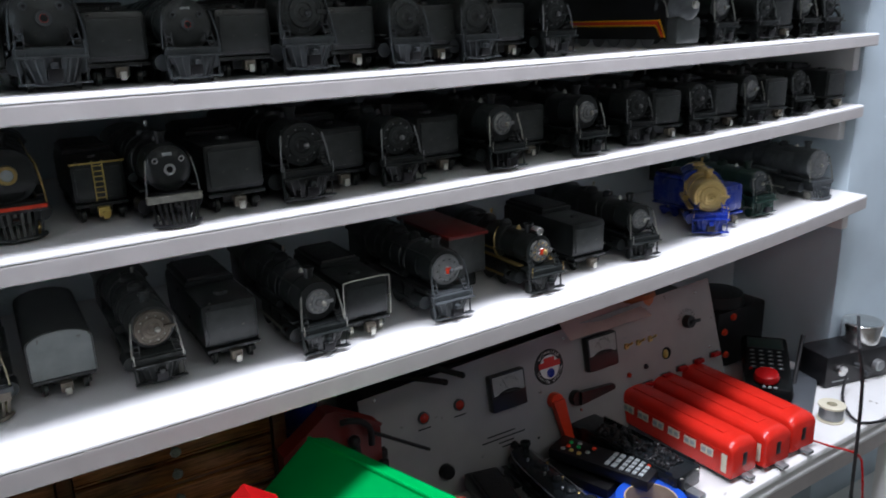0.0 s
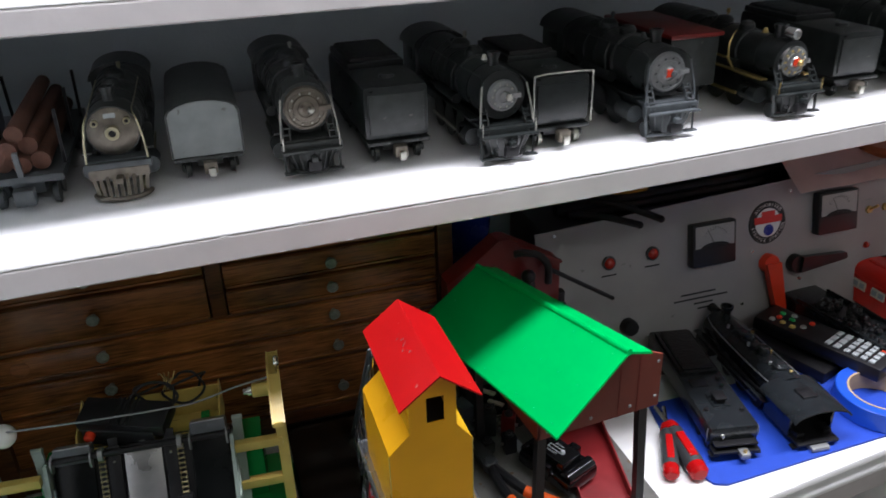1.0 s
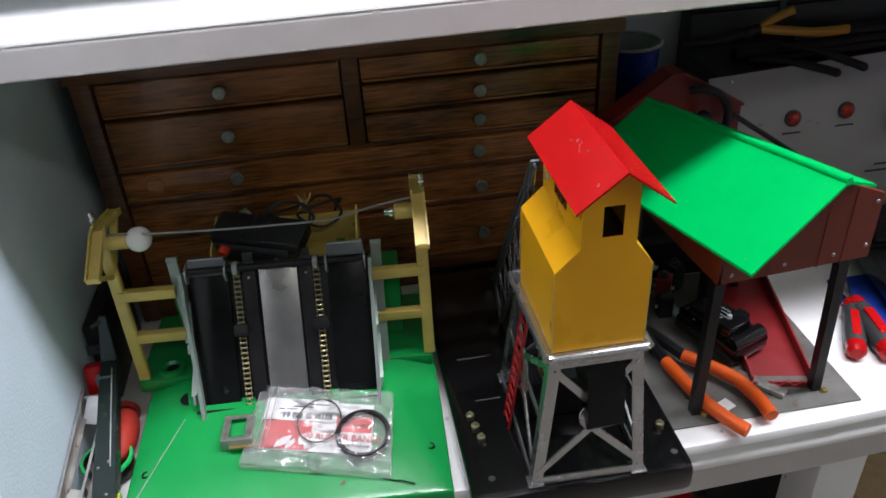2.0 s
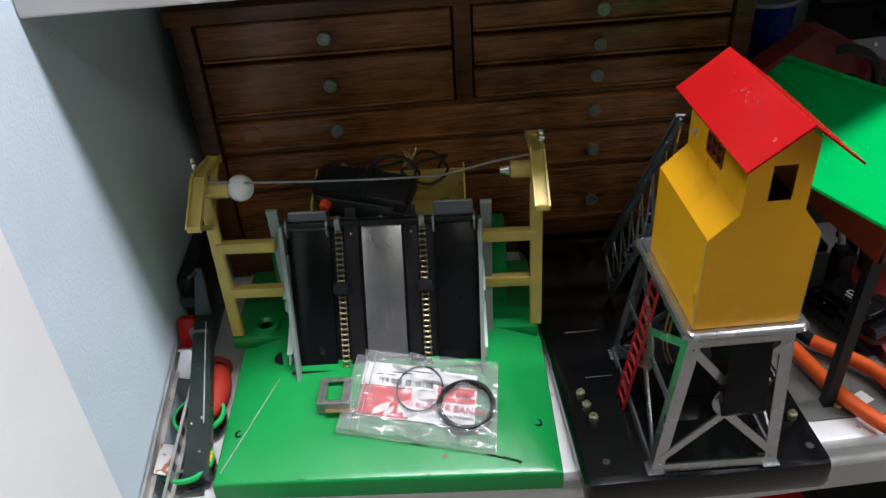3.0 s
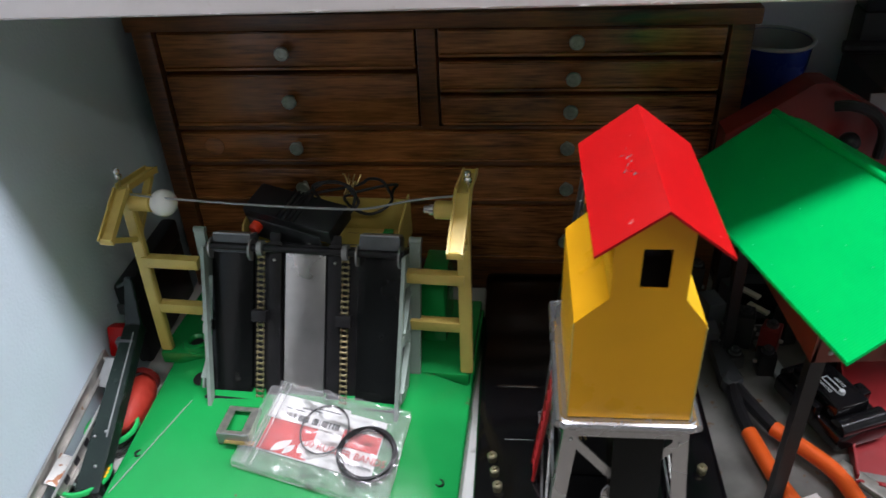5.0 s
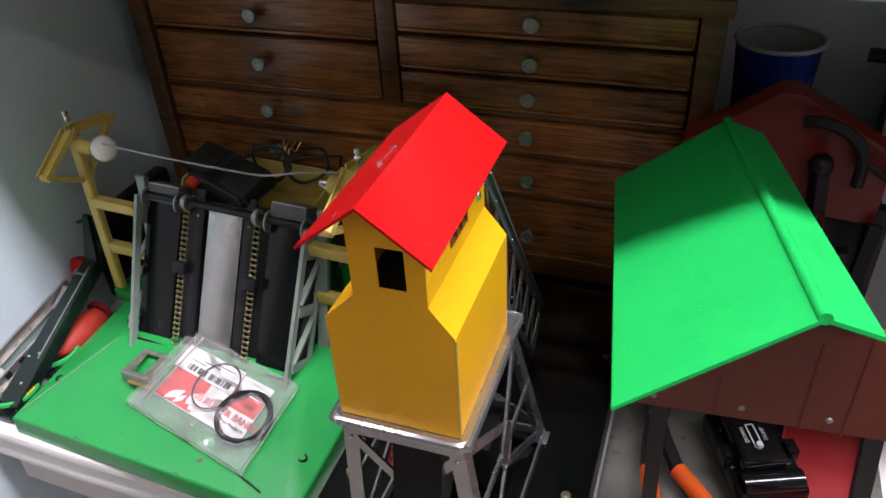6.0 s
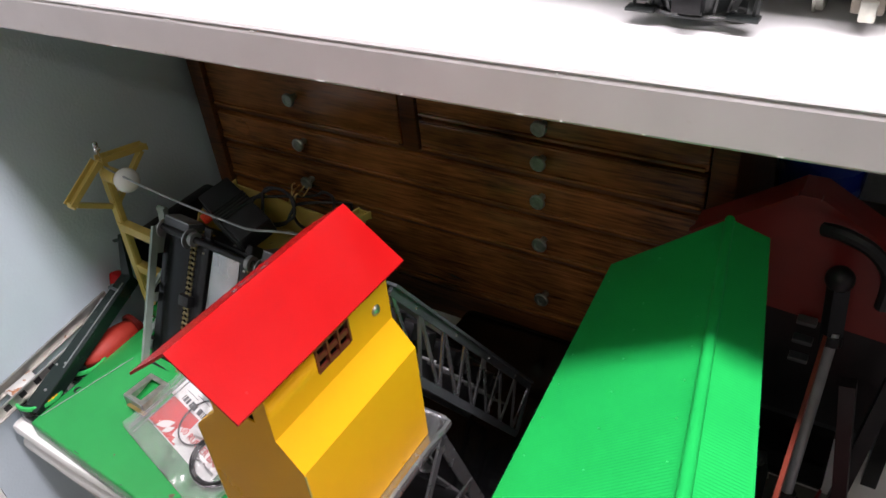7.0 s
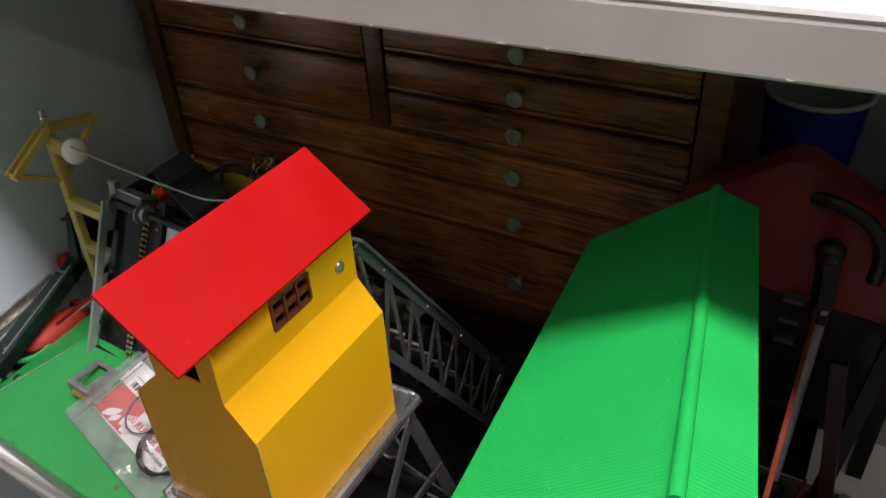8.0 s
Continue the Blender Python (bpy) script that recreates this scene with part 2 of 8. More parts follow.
# white dial, greyed in its colour for the reflection in the glass
DIAL = mat("meter_dial_greyed_by_glass", (0.50, 0.48, 0.47), 0.6, vary=0.04, scale=40)
DULLRED = mat("dull_red_plastic", (0.40, 0.028, 0.014), 0.62, vary=0.12, scale=60, bump=0.2, fine=200)
RUSTPLATE = mat("pale_plate_with_rust", (0.36, 0.36, 0.34), 0.45, 0.3, vary=0.1, scale=60, dirt=(0.20, 0.07, 0.02), spots=0.9)
CLEAR = clear("clear_bag_film", 0.12, see=0.93, haze=0.12)
HEM = clear("folded_bag_film", 0.14, see=0.9, haze=0.16)
CLEARTAPE = clear("clear_tape_dispenser", 0.15, (0.9, 1.0, 0.92), 0.75)
METERGLASS = clear("meter_glass", 0.06, see=0.95, ior=1.2)
COAL = mat("black_coal_load", (0.012, 0.012, 0.012), 0.45, vary=0.3, scale=120, bump=1.0, fine=260)


# ---- mesh tools ----
def box(bm, x0, x1, y0, y1, z0, z1, bevel=0.0, m=None):
    r = bmesh.ops.create_cube(bm, size=1)
    v = r["verts"]
    mat4 = Matrix.Translation(((x0 + x1) / 2, (y0 + y1) / 2, (z0 + z1) / 2)) @ Matrix.Diagonal((abs(x1 - x0), abs(y1 - y0), abs(z1 - z0), 1))
    bmesh.ops.transform(bm, matrix=mat4, verts=v)
    if bevel:
        e = list({e for q in v for e in q.link_edges})
        r2 = bmesh.ops.bevel(bm, geom=e, offset=bevel, segments=2, affect="EDGES", profile=0.6)
        v = list({q for f in r2["faces"] for q in f.verts} | {q for q in v if q.is_valid})
    if m is not None:
        bmesh.ops.transform(bm, matrix=m, verts=[q for q in v if q.is_valid])
    return bm


def rod(bm, a, b, r, r2=None, n=12):
    a, b = Vector(a), Vector(b)
    d = b - a
    m = Matrix.Translation((a + b) / 2) @ d.to_track_quat("Z", "Y").to_matrix().to_4x4()
    bmesh.ops.create_cone(bm, cap_ends=True, segments=n, radius1=r, radius2=r if r2 is None else r2, depth=d.length, matrix=m)
    return bm


def bar(bm, a, b, w, h, up=(0, 0, 1)):
    """A straight bar of section w x h from a to b."""
    a, b = Vector(a), Vector(b)
    d = (b - a).normalized()
    s = d.cross(Vector(up))
    s = s.normalized() if s.length > 1e-4 else Vector((1, 0, 0))
    u = s.cross(d)
    m = Matrix((s, u, d)).transposed().to_4x4()
    m.translation = (a + b) / 2
    box(bm, -w / 2, w / 2, -h / 2, h / 2, -(b - a).length / 2, (b - a).length / 2, 0, m)
    return bm


def ball(bm, c, r, n=14, squash=(1, 1, 1)):
    bmesh.ops.create_uvsphere(bm, u_segments=n, v_segments=max(6, n // 2 + 1), radius=r, matrix=Matrix.Translation(c) @ Matrix.Diagonal((*squash, 1)))
    return bm


def lathe(bm, profile, c, axis="z", n=24):
    """Turns a profile of (radius, height) round an axis through c."""
    turn = {"z": Matrix(), "y": pose(0, 0, 0, -90), "x": pose(0, 0, 0, 0, 90)}[axis]
    m = Matrix.Translation(c) @ turn
    rings = []
    for r, h in profile:
        if r < 1e-6:
            rings.append([bm.verts.new(m @ Vector((0, 0, h)))])
        else:
            rings.append([bm.verts.new(m @ Vector((r * math.cos(2 * math.pi * i / n), r * math.sin(2 * math.pi * i / n), h))) for i in range(n)])
    for p, q in zip(rings, rings[1:]):
        for i in range(n):
            j = (i + 1) % n
            if len(p) == 1 and len(q) == 1:
                continue
            if len(p) == 1:
                bm.faces.new((p[0], q[j], q[i]))
            elif len(q) == 1:
                bm.faces.new((p[i], p[j], q[0]))
            else:
                bm.faces.new((p[i], p[j], q[j], q[i]))
    return bm


def prism(bm, pts, axis, a, b):
    """Extrudes a polygon: along y the points are (x, z), along x (y, z), along z (x, y)."""
    put = {"y": lambda p, t: (p[0], t, p[1]), "x": lambda p, t: (t, p[0], p[1]), "z": lambda p, t: (p[0], p[1], t)}[axis]
    lo = [bm.verts.new(put(p, a)) for p in pts]
    hi = [bm.verts.new(put(p, b)) for p in pts]
    bm.faces.new(lo)
    bm.faces.new(hi[::-1])
    for i in range(len(pts)):
        j = (i + 1) % len(pts)
        bm.faces.new((lo[j], lo[i], hi[i], hi[j]))
    return bm


def tube(bm, pts, r, n=8, closed=False):
    """A round wire through the points, smoothed."""
    P = [Vector(p) for p in pts]
    fine = []
    k = len(P)
    for i in range(k if closed else k - 1):
        p0, p1, p2, p3 = (P[(i + d) % k] if closed else P[min(max(i + d, 0), k - 1)] for d in (-1, 0, 1, 2))
        for s in range(5):
            t = s / 5
            fine.append(0.5 * ((2 * p1) + (p2 - p0) * t + (2 * p0 - 5 * p1 + 4 * p2 - p3) * t * t + (3 * p1 - p0 - 3 * p2 + p3) * t ** 3))
    if not closed:
        fine.append(P[-1])
    rings, side = [], None
    for i, p in enumerate(fine):
        d = (fine[(i + 1) % len(fine)] - fine[i - 1]) if closed else (fine[min(i + 1, len(fine) - 1)] - fine[max(i - 1, 0)])
        d.normalize()
        side = d.orthogonal() if side is None else side - d * side.dot(d)
        side.normalize()
        up = d.cross(side)
        rings.append([bm.verts.new(p + r * (side * math.cos(2 * math.pi * j / n) + up * math.sin(2 * math.pi * j / n))) for j in range(n)])
    pairs = list(zip(rings, rings[1:])) + ([(rings[-1], rings[0])] if closed else [])
    for p, q in pairs:
        for j in range(n):
            bm.faces.new((p[j], p[(j + 1) % n], q[(j + 1) % n], q[j]))
    if not closed:
        bm.faces.new(rings[0][::-1])
        bm.faces.new(rings[-1])
    return bm


def channel(bm, a, b, w, h, th=0.0014):
    """A folded steel channel from a to b, its open side up."""
    a, b = Vector(a), Vector(b)
    d = (b - a).normalized()
    s = d.cross(Vector((0, 0, 1))).normalized()
    m = Matrix((s, s.cross(d), d)).transposed().to_4x4()
    m.translation = a
    x = w / 2
    prism(bm, ((-x, 0), (x, 0), (x, h), (x - th, h), (x - th, th), (th - x, th), (th - x, h), (-x, h)), "z", 0, (b - a).length)
    bm.transform(m)
    return bm


def link(name, bm, material, parent=None, label="", smooth=True):
    bmesh.ops.recalc_face_normals(bm, faces=bm.faces)
    me = bpy.data.meshes.new(name)
    bm.to_mesh(me)
    bm.free()
    me.materials.append(material)
    if smooth:
        for p in me.polygons:
            p.use_smooth = True
        me.set_sharp_from_angle(angle=radians(35))
    ob = new(name, me)
    if parent is not None:
        ob.parent = parent
    if label:
        ob["label"] = label
    return ob


def part(name, bm, material, parent, label=""):
    return link(name, bm, material, parent, label)


def B():
    return bmesh.new()


def thing(name, label, category, m=None, group=""):
    ob = new(name)
    ob.empty_display_size = 0.02
    tagged(ob, label, category, group)
    if m is not None:
        ob.matrix_basis = m
    return ob


def setting(name, bm, material, label, category="wall"):
    return tagged(link(name, bm, material), label, category, "", "structure")


def letters(name, text, size, material, parent, m, depth=0.0002, label=""):
    """Flat raised writing, as a mesh part."""
    cu = bpy.data.curves.new(name, "FONT")
    cu.body, cu.size, cu.extrude, cu.align_x, cu.align_y = text, size, depth, "CENTER", "CENTER"
    cu.resolution_u = 2
    tmp = bpy.data.objects.new(name, cu)
    scene.collection.objects.link(tmp)
    me = bpy.data.meshes.new_from_object(tmp.evaluated_get(bpy.context.evaluated_depsgraph_get()))
    bpy.data.objects.remove(tmp)
    me.transform(m)
    me.materials.append(material)
    ob = new(name, me)
    ob.parent = parent
    if label:
        ob["label"] = label
    return ob


# ---- the room and the alcove ----
WL, WB, WR = 0.053, 0.50, 1.72          # left wall, back wall, right wall of the alcove
BZ = 0.893                              # bench top
S1, S2, S3, S4 = (1.240, 1.266), (1.4095, 1.432), (1.5385, 1.560), (1.690, 1.712)   # undersides and tops of the display shelves


def plain(x0, x1, y0, y1, z0, z1):
    return box(B(), x0, x1, y0, y1, z0, z1)


setting("wall_left", plain(WL - 0.1, WL, -0.012, WB, 0, 2.45), WALL, "pale blue textured wall beside the bench")
setting("trim_left", plain(WL - 0.1, WL + 0.002, -0.13, -0.013, 0, 2.45), WHITE, "white painted corner board ending the blue wall", "trim")
setting("wall_back", plain(WL - 0.1, WR + 0.7, WB + 0.001, WB + 0.1, 0, 2.45), WALL_BACK, "grey painted wall behind the shelves")
setting("wall_right", plain(WR, WR + 0.7, 0.26, WB, 0, 2.45), WALL, "pale blue wall closing the shelves")
setting("wall_room_left", plain(-1.6, -1.5, -2.7, 0.0, 0, 2.45), WALL_ROOM, "plain painted wall of the room")
setting("wall_room_corner", plain(-1.5, WL - 0.101, -0.02, 0.08, 0, 2.45), WALL_ROOM, "plain painted wall of the room")
setting("wall_room_right", plain(2.43, 2.53, -2.7, WB, 0, 2.45), WALL_ROOM, "plain painted wall of the room")
setting("wall_room_behind", plain(-1.6, 2.53, -2.8, -2.701, 0, 2.45), WALL_ROOM, "plain painted wall of the room")
setting("floor", plain(-1.6, 2.53, -2.8, WB + 0.1, -0.05, -0.001), FLOOR, "brown vinyl floor", "floor")
setting("ceiling", plain(-1.6, 2.53, -2.8, WB + 0.1, 2.451, 2.5), CEIL, "white painted ceiling", "ceiling")

# housings out of view; the second one is made up for the fill lamp
for y, x, w in ((LAMP_Y, 0.85, 1.1), (-1.35, 0.9, 0.8)):
    f = thing("ceiling_light", "unseen white tube light fixture on the ceiling", "ceiling light", pose(x, y, 2.45))
    part("housing", box(B(), -w, w, -0.11, 0.11, -0.06, 0.0, 0.01), WHITE, f)


def workbench():
    t = thing("workbench", "white painted workbench with a moulded front edge", "workbench")
    x0, x1 = WL + 0.013, 2.42
    front = lambda x: 0.022 + 0.026 * (x - WL) ** 2 - 0.0035 * max(0.0, min(1.0, 1.55 - 2.5 * x)) + 0.20 * max(0.0, 0.22 - x) ** 2 + (0.018 * math.sin(math.pi * (x - 0.75) / 0.9) if 0.75 < x < 1.65 else 0.0)
    def run(prof, back):
        """A moulding that follows the slightly bowed front of the bench."""
        bm = B()
        rows = []
        for k in range(31):
            x = x0 + (x1 - x0) * k / 30
            rows.append([bm.verts.new((x, (back(x) if p[0] > 0.4 else front(x) + p[0]), BZ + p[1])) for p in prof])
        for p, q in zip(rows, rows[1:]):
            for i in range(len(prof)):
                j = (i + 1) % len(prof)
                bm.faces.new((p[j], p[i], q[i], q[j]))
        bm.faces.new(rows[0])
        bm.faces.new(rows[-1][::-1])
        return bm
    part("benchtop", run(((0.0, 0.0), (-0.0035, -0.0012), (-0.0045, -0.003), (-0.0045, -0.010), (-0.0030, -0.012), (0.0015, -0.013), (0.0015, -0.018), (-0.0030, -0.022), (-0.0045, -0.027), (-0.0035, -0.033), (0.002, -0.038), (0.008, -0.041), (0.45, -0.041), (0.45, 0.0)), lambda x: WB if x < 1.7 else 0.255), BENCH, t)
    part("apron", run(((0.008, -0.0412), (0.008, -0.076), (0.012, -0.080), (0.030, -0.080), (0.030, -0.0412)), lambda x: 0), BAND, t)
    for x in (0.732, 1.05, 1.68, 2.35):
        part("bench_leg", box(B(), x, x + 0.05, 0.065, 0.115, 0, BZ - 0.0415, 0.002), BENCH, t)
    part("lower_shelf", box(B(), x0, x1, 0.05, 0.25, BZ - 0.34, BZ - 0.322), BENCH, t)
    part("back_board", box(B(), x0, 1.7, 0.44, 0.455, 0.02, BZ - 0.0415), WALL_BACK, t)


workbench()


def bow(x, k):
    """How far the front edge of a shelf stands back at x: slightly skewed and bowed."""
    return 0.025 * (x - 0.5) + k * max(0.0, x - 0.5) ** 2


def display_shelf(z, y0, k, label):
    t = thing("display_shelf", label, "shelf")
    n = 24
    xs = [WL + 0.001 + (WR - 0.002 - WL) * i / n for i in range(n + 1)]
    bm = B()
    h = z[1] - z[0]
    prof = ((0.004, h), (0.0016, h - 0.0006), (0.0004, h - 0.002), (0.0, h - 0.0038), (0.0012, h - 0.0046), (0.0012, 0.0), (0.40, 0.0), (0.40, h))
    rows = []
    for x in xs:
        rows.append([bm.verts.new((x, y0 + bow(x, k) + p[0] if p[0] < 0.3 else WB - 0.001, z[0] + p[1])) for p in prof])
    for p, q in zip(rows, rows[1:]):
        for i in range(len(prof)):
            j = (i + 1) % len(prof)
            bm.faces.new((p[i], p[j], q[j], q[i]))
    bm.faces.new(rows[0])
    bm.faces.new(rows[-1])
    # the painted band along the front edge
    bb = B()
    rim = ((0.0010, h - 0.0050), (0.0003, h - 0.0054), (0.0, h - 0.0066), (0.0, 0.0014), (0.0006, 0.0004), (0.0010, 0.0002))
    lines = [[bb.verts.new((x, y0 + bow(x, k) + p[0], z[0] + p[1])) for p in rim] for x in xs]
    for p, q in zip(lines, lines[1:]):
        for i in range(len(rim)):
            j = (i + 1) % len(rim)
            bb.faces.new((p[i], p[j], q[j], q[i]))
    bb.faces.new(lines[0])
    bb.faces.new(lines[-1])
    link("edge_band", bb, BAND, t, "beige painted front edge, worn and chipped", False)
    link("board", bm, WHITE, t, "", False)
    part("cleat", box(B(), WR - 0.021, WR - 0.002, y0 + bow(WR, k) + 0.03, WB - 0.002, z[0] - 0.045, z[0] - 0.001, 0.002), WHITE, t)
    part("cleat", box(B(), WL + 0.002, WL + 0.021, y0 + 0.20, WB - 0.002, z[0] - 0.04, z[0] - 0.001, 0.002), WHITE, t)
    return t


display_shelf(S1, 0.10, 0.06, "white painted lower display shelf, chipped along its front edge")
display_shelf(S2, 0.128, 0.06, "white painted middle display shelf full of model trains")
display_shelf(S3, 0.116, 0.06, "white painted top display shelf full of model trains")
# out of view, added so that the top shelf lies in its shade
display_shelf(S4, 0.100, 0.06, "unseen white upper shelf, added to shade the top shelf")
# paint chips along the edge of the lower shelf
chips = thing("paint_chip", "bare pale chips along the painted shelf edge", "paint chip")
bm = B()
rnd = random.Random(5)
for i in range(46):
    x = WL + 0.03 + rnd.random() * 1.25
    w, hh = 0.0004 + 0.0030 * rnd.random() ** 3, 0.00015 + 0.0003 * rnd.random()
    z = S1[0] + 0.0012 if rnd.random() < 0.72 else S1[1] - 0.0052
    y = 0.10 + bow(x, 0.06)
    n = 7
    prism(bm, [(x + w * (0.7 + 0.5 * rnd.random()) * math.cos(6.283 * i / n), z + hh * (0.6 + 0.6 * rnd.random()) * math.sin(6.283 * i / n)) for i in range(n)], "y", y - 0.00012, y + 0.001)
part("chip", bm, PAPER, chips)["kind"] = "stuff"


# ---- oak tool chest ----
def tool_chest():
    x0, x1, y0, y1, z0, z1 = 0.070, 0.586, 0.310, WB - 0.004, BZ + 0.001, 1.176
    t = thing("tool_chest", "old dark-stained oak tool chest with nickel drawer knobs", "tool chest")
    part("side", box(B(), x0, x0 + 0.018, y0 - 0.002, y1, z0, z1 - 0.014, 0.002), OAK_DARK, t)
    part("side", box(B(), x1 - 0.018, x1, y0 - 0.002, y1, z0, z1 - 0.014, 0.002), OAK_DARK, t)
    part("top", box(B(), x0 - 0.004, x1 + 0.004, y0 - 0.006, y1, z1 - 0.014, z1, 0.003), OAK_DARK, t)
    part("plinth", box(B(), x0 + 0.018, x1 - 0.018, y0 + 0.002, y1, z0, 0.926), OAK_DARK, t)
    part("back", box(B(), x0 + 0.018, x1 - 0.018, y0 + 0.03, y1, 0.926, z1 - 0.014), OAK_DARK, t)
    part("divider", box(B(), 0.314, 0.330, y0 + 0.001, y0 + 0.028, 1.0715, z1 - 0.014, 0.0015), OAK_DARK, t)
    part("keyhole_plate", lathe(B(), ((0, 0.0016), (0.003, 0.0016), (0.0036, 0)), (0.322, y0 + 0.001, 1.125), "y", 12), NICKEL, t)
    for z in (1.0705, 1.0345, 0.9935, 0.928):
        part("rail", box(B(), x0 + 0.018, x1 - 0.018, y0 + 0.004, y0 + 0.028, z - 0.0025, z + 0.0012, 0.0008), OAK_DARK, t)
    rows = [(0.0885, 0.3135, 1.1245, 1.1605, (0.200,), 1.1435), (0.0885, 0.3135, 1.0725, 1.1225, (0.200,), 1.1000),
            (0.3305, 0.5675, 1.1345, 1.1605, (0.446,), 1.1505), (0.3305, 0.5675, 1.1035, 1.1325, (0.445,), 1.1190), (0.3305, 0.5675, 1.0725, 1.1015, (0.444,), 1.0895),
            (0.0885, 0.5675, 1.0360, 1.0675, (0.200, 0.443), 1.0550), (0.0885, 0.5675, 0.9955, 1.0315, (0.200, 0.444), 1.0140), (0.0885, 0.5675, 0.9300, 0.9905, (0.200, 0.445), 0.9570)]
    for a, b, lo, hi, knobs, kz in rows:
        bm = box(B(), a + 0.0012, b - 0.0012, y0 + 0.002, y0 + 0.024, lo + 0.001, hi - 0.001, 0.0018)
        d = part("drawer", bm, OAK, t)
        # the bead along the lower edge
        part("bead", box(B(), a + 0.003, b - 0.003, y0 - 0.0005, y0 + 0.004, lo + 0.0015, lo + 0.0045, 0.0013), OAK_BEAD, d)
        part("bead", box(B(), a + 0.003, b - 0.003, y0 + 0.0005, y0 + 0.004, hi - 0.0040, hi - 0.0018, 0.0009), OAK_BEAD, d)
        for kx in knobs:
            part("knob", lathe(B(), ((0.0, -0.0110), (0.0030, -0.0110), (0.0034, -0.0114), (0.0056, -0.0114), (0.0063, -0.0106), (0.0063, -0.0090), (0.0052, -0.0076), (0.0030, -0.006), (0.0026, 0.0), (0.0046, 0.001), (0.0046, 0.003)), (kx, y0 + 0.002, kz), "y", 22), KNOB, d)
    part("plug", lathe(B(), ((0, -0.0004), (0.0088, -0.0004), (0.0094, 0.0006)), (0.120, y0 + 0.0018, 1.053), "y", 24), OAK, t, "round wooden plug let into a drawer")


tool_chest()


# ---- log loader with the green base ----
def log_loader():
    t = thing("log_loader", "toy log loader with green enamelled base, yellow posts and brass chains", "toy loader")
    # it stands a little askew on the bench
    t.matrix_basis = Matrix.Translation((0.2315, 0.148, 0)) @ pose(0, 0, 0, 0, 0, -4.1) @ Matrix.Translation((-0.229, -0.152, 0))
    z = BZ + 0.0005
    # the pressed steel base: four soft slopes that rise from a rounded rim to a flat top
    bm = B()
    nu, nv = 44, 36
    def top_z(x, y):
        slopes = (0.9115 + 0.299 * (y - 0.019), 0.9115 + 0.103 * (y - 0.019) + 0.362 * (x - 0.109), 0.9115 + 0.103 * (y - 0.019) + 0.362 * (0.363 - x), 0.9115 + 0.246 * (y - 0.019) + 0.044 * (x - 0.109), 0.9115 + 0.246 * (y - 0.019) + 0.044 * (0.363 - x), 0.9375)
        low = min(slopes)
        return low - 0.0005 * math.log(sum(math.exp((low - q) / 0.0005) for q in slopes))
    outline = lambda u, v: (0.109 - 0.002 * v + (0.255 - 0.001 * v) * u, 0.019 + 0.131 * v)
    g = []
    for j in range(nv + 1):
        row = []
        for i in range(nu + 1):
            x, y = outline(i / nu, j / nv)
            row.append(bm.verts.new((x, y, top_z(x, y))))
        g.append(row)
    for j in range(nv):
        for i in range(nu):
            bm.faces.new((g[j][i], g[j][i + 1], g[j + 1][i + 1], g[j + 1][i]))
    rim = [g[j][0] for j in range(nv, -1, -1)] + [g[0][i] for i in range(1, nu + 1)] + [g[j][nu] for j in range(1, nv + 1)]
    for out, down in ((0.0009, 0.0004), (0.0016, 0.0012), (0.0019, 0.0024), (0.0021, None)):
        ring = []
        for k, v in enumerate(g[j][0] for j in range(nv, -1, -1)):
            ring.append((v, Vector((-1, 0 if k < nv else -1))))
        for i in range(1, nu + 1):
            ring.append((g[0][i], Vector((0 if i < nu else 1, -1))))
        for j in range(1, nv + 1):
            ring.append((g[j][nu], Vector((1, 0))))
        nxt = [bm.verts.new((v.co.x + d.x * out, v.co.y + d.y * out, z if down is None else v.co.z - down)) for v, d in ring]
        for k in range(len(nxt) - 1):
            bm.faces.new((rim[k], nxt[k], nxt[k + 1], rim[k + 1]))
        rim = nxt
    bmesh.ops.recalc_face_normals(bm, faces=bm.faces)
    base = part("base", bm, GREEN, t, "green enamelled steel base with worn edges")
    part("rear_base", box(B(), 0.1055, 0.3620, 0.1495, 0.252, z, 0.925, 0.002), GREEN, base)
    part("deck", box(B(), 0.0965, 0.3605, 0.152, 0.250, 0.924, 0.9365, 0.002), GREEN, base)
    for x in (0.1245,):
        part("deck_ring", lathe(B(), ((0.0055, 0), (0.0125, 0.0), (0.0115, 0.004), (0.0075, 0.0045), (0.0055, 0.002)), (x, 0.166, 0.9364), "z", 20), GREEN, base)
        part("deck_hole", lathe(B(), ((0, 0.0008), (0.0056, 0.0008)), (x, 0.166, 0.9362), "z", 16), BLACK, base)
    for x in (0.1205, 0.351):
        part("screw_hole", lathe(B(), ((0.0, -0.0015), (0.0022, -0.0015), (0.0022, 0.0006), (0.0034, 0.0008), (0.0036, -0.001)), (x, 0.058, 0.9195), "z", 14), BLACK, base)
    for x in (0.147, 0.318):
        part("cutout", lathe(B(), ((0, 0.0004), (0.0085, 0.0004)), (x, 0.126, 0.9352), "z", 18), BLACK, base)
    crack = B()
    for x0, x1, y in ((0.296, 0.312, 0.0330), (0.311, 0.324, 0.0285), (0.323, 0.336, 0.0250)):
        bar(crack, (x0, y + 0.004, 0.9164), (x1, y, 0.9152), 0.0010, 0.0006)
    for x0, x1, y in ((0.331, 0.345, 0.0195), (0.170, 0.182, 0.0192), (0.232, 0.240, 0.0192), (0.266, 0.275, 0.0192)):
        bar(crack, (x0, y, 0.9112), (x1 - 0.006, y, 0.9112), 0.0009, 0.0008)
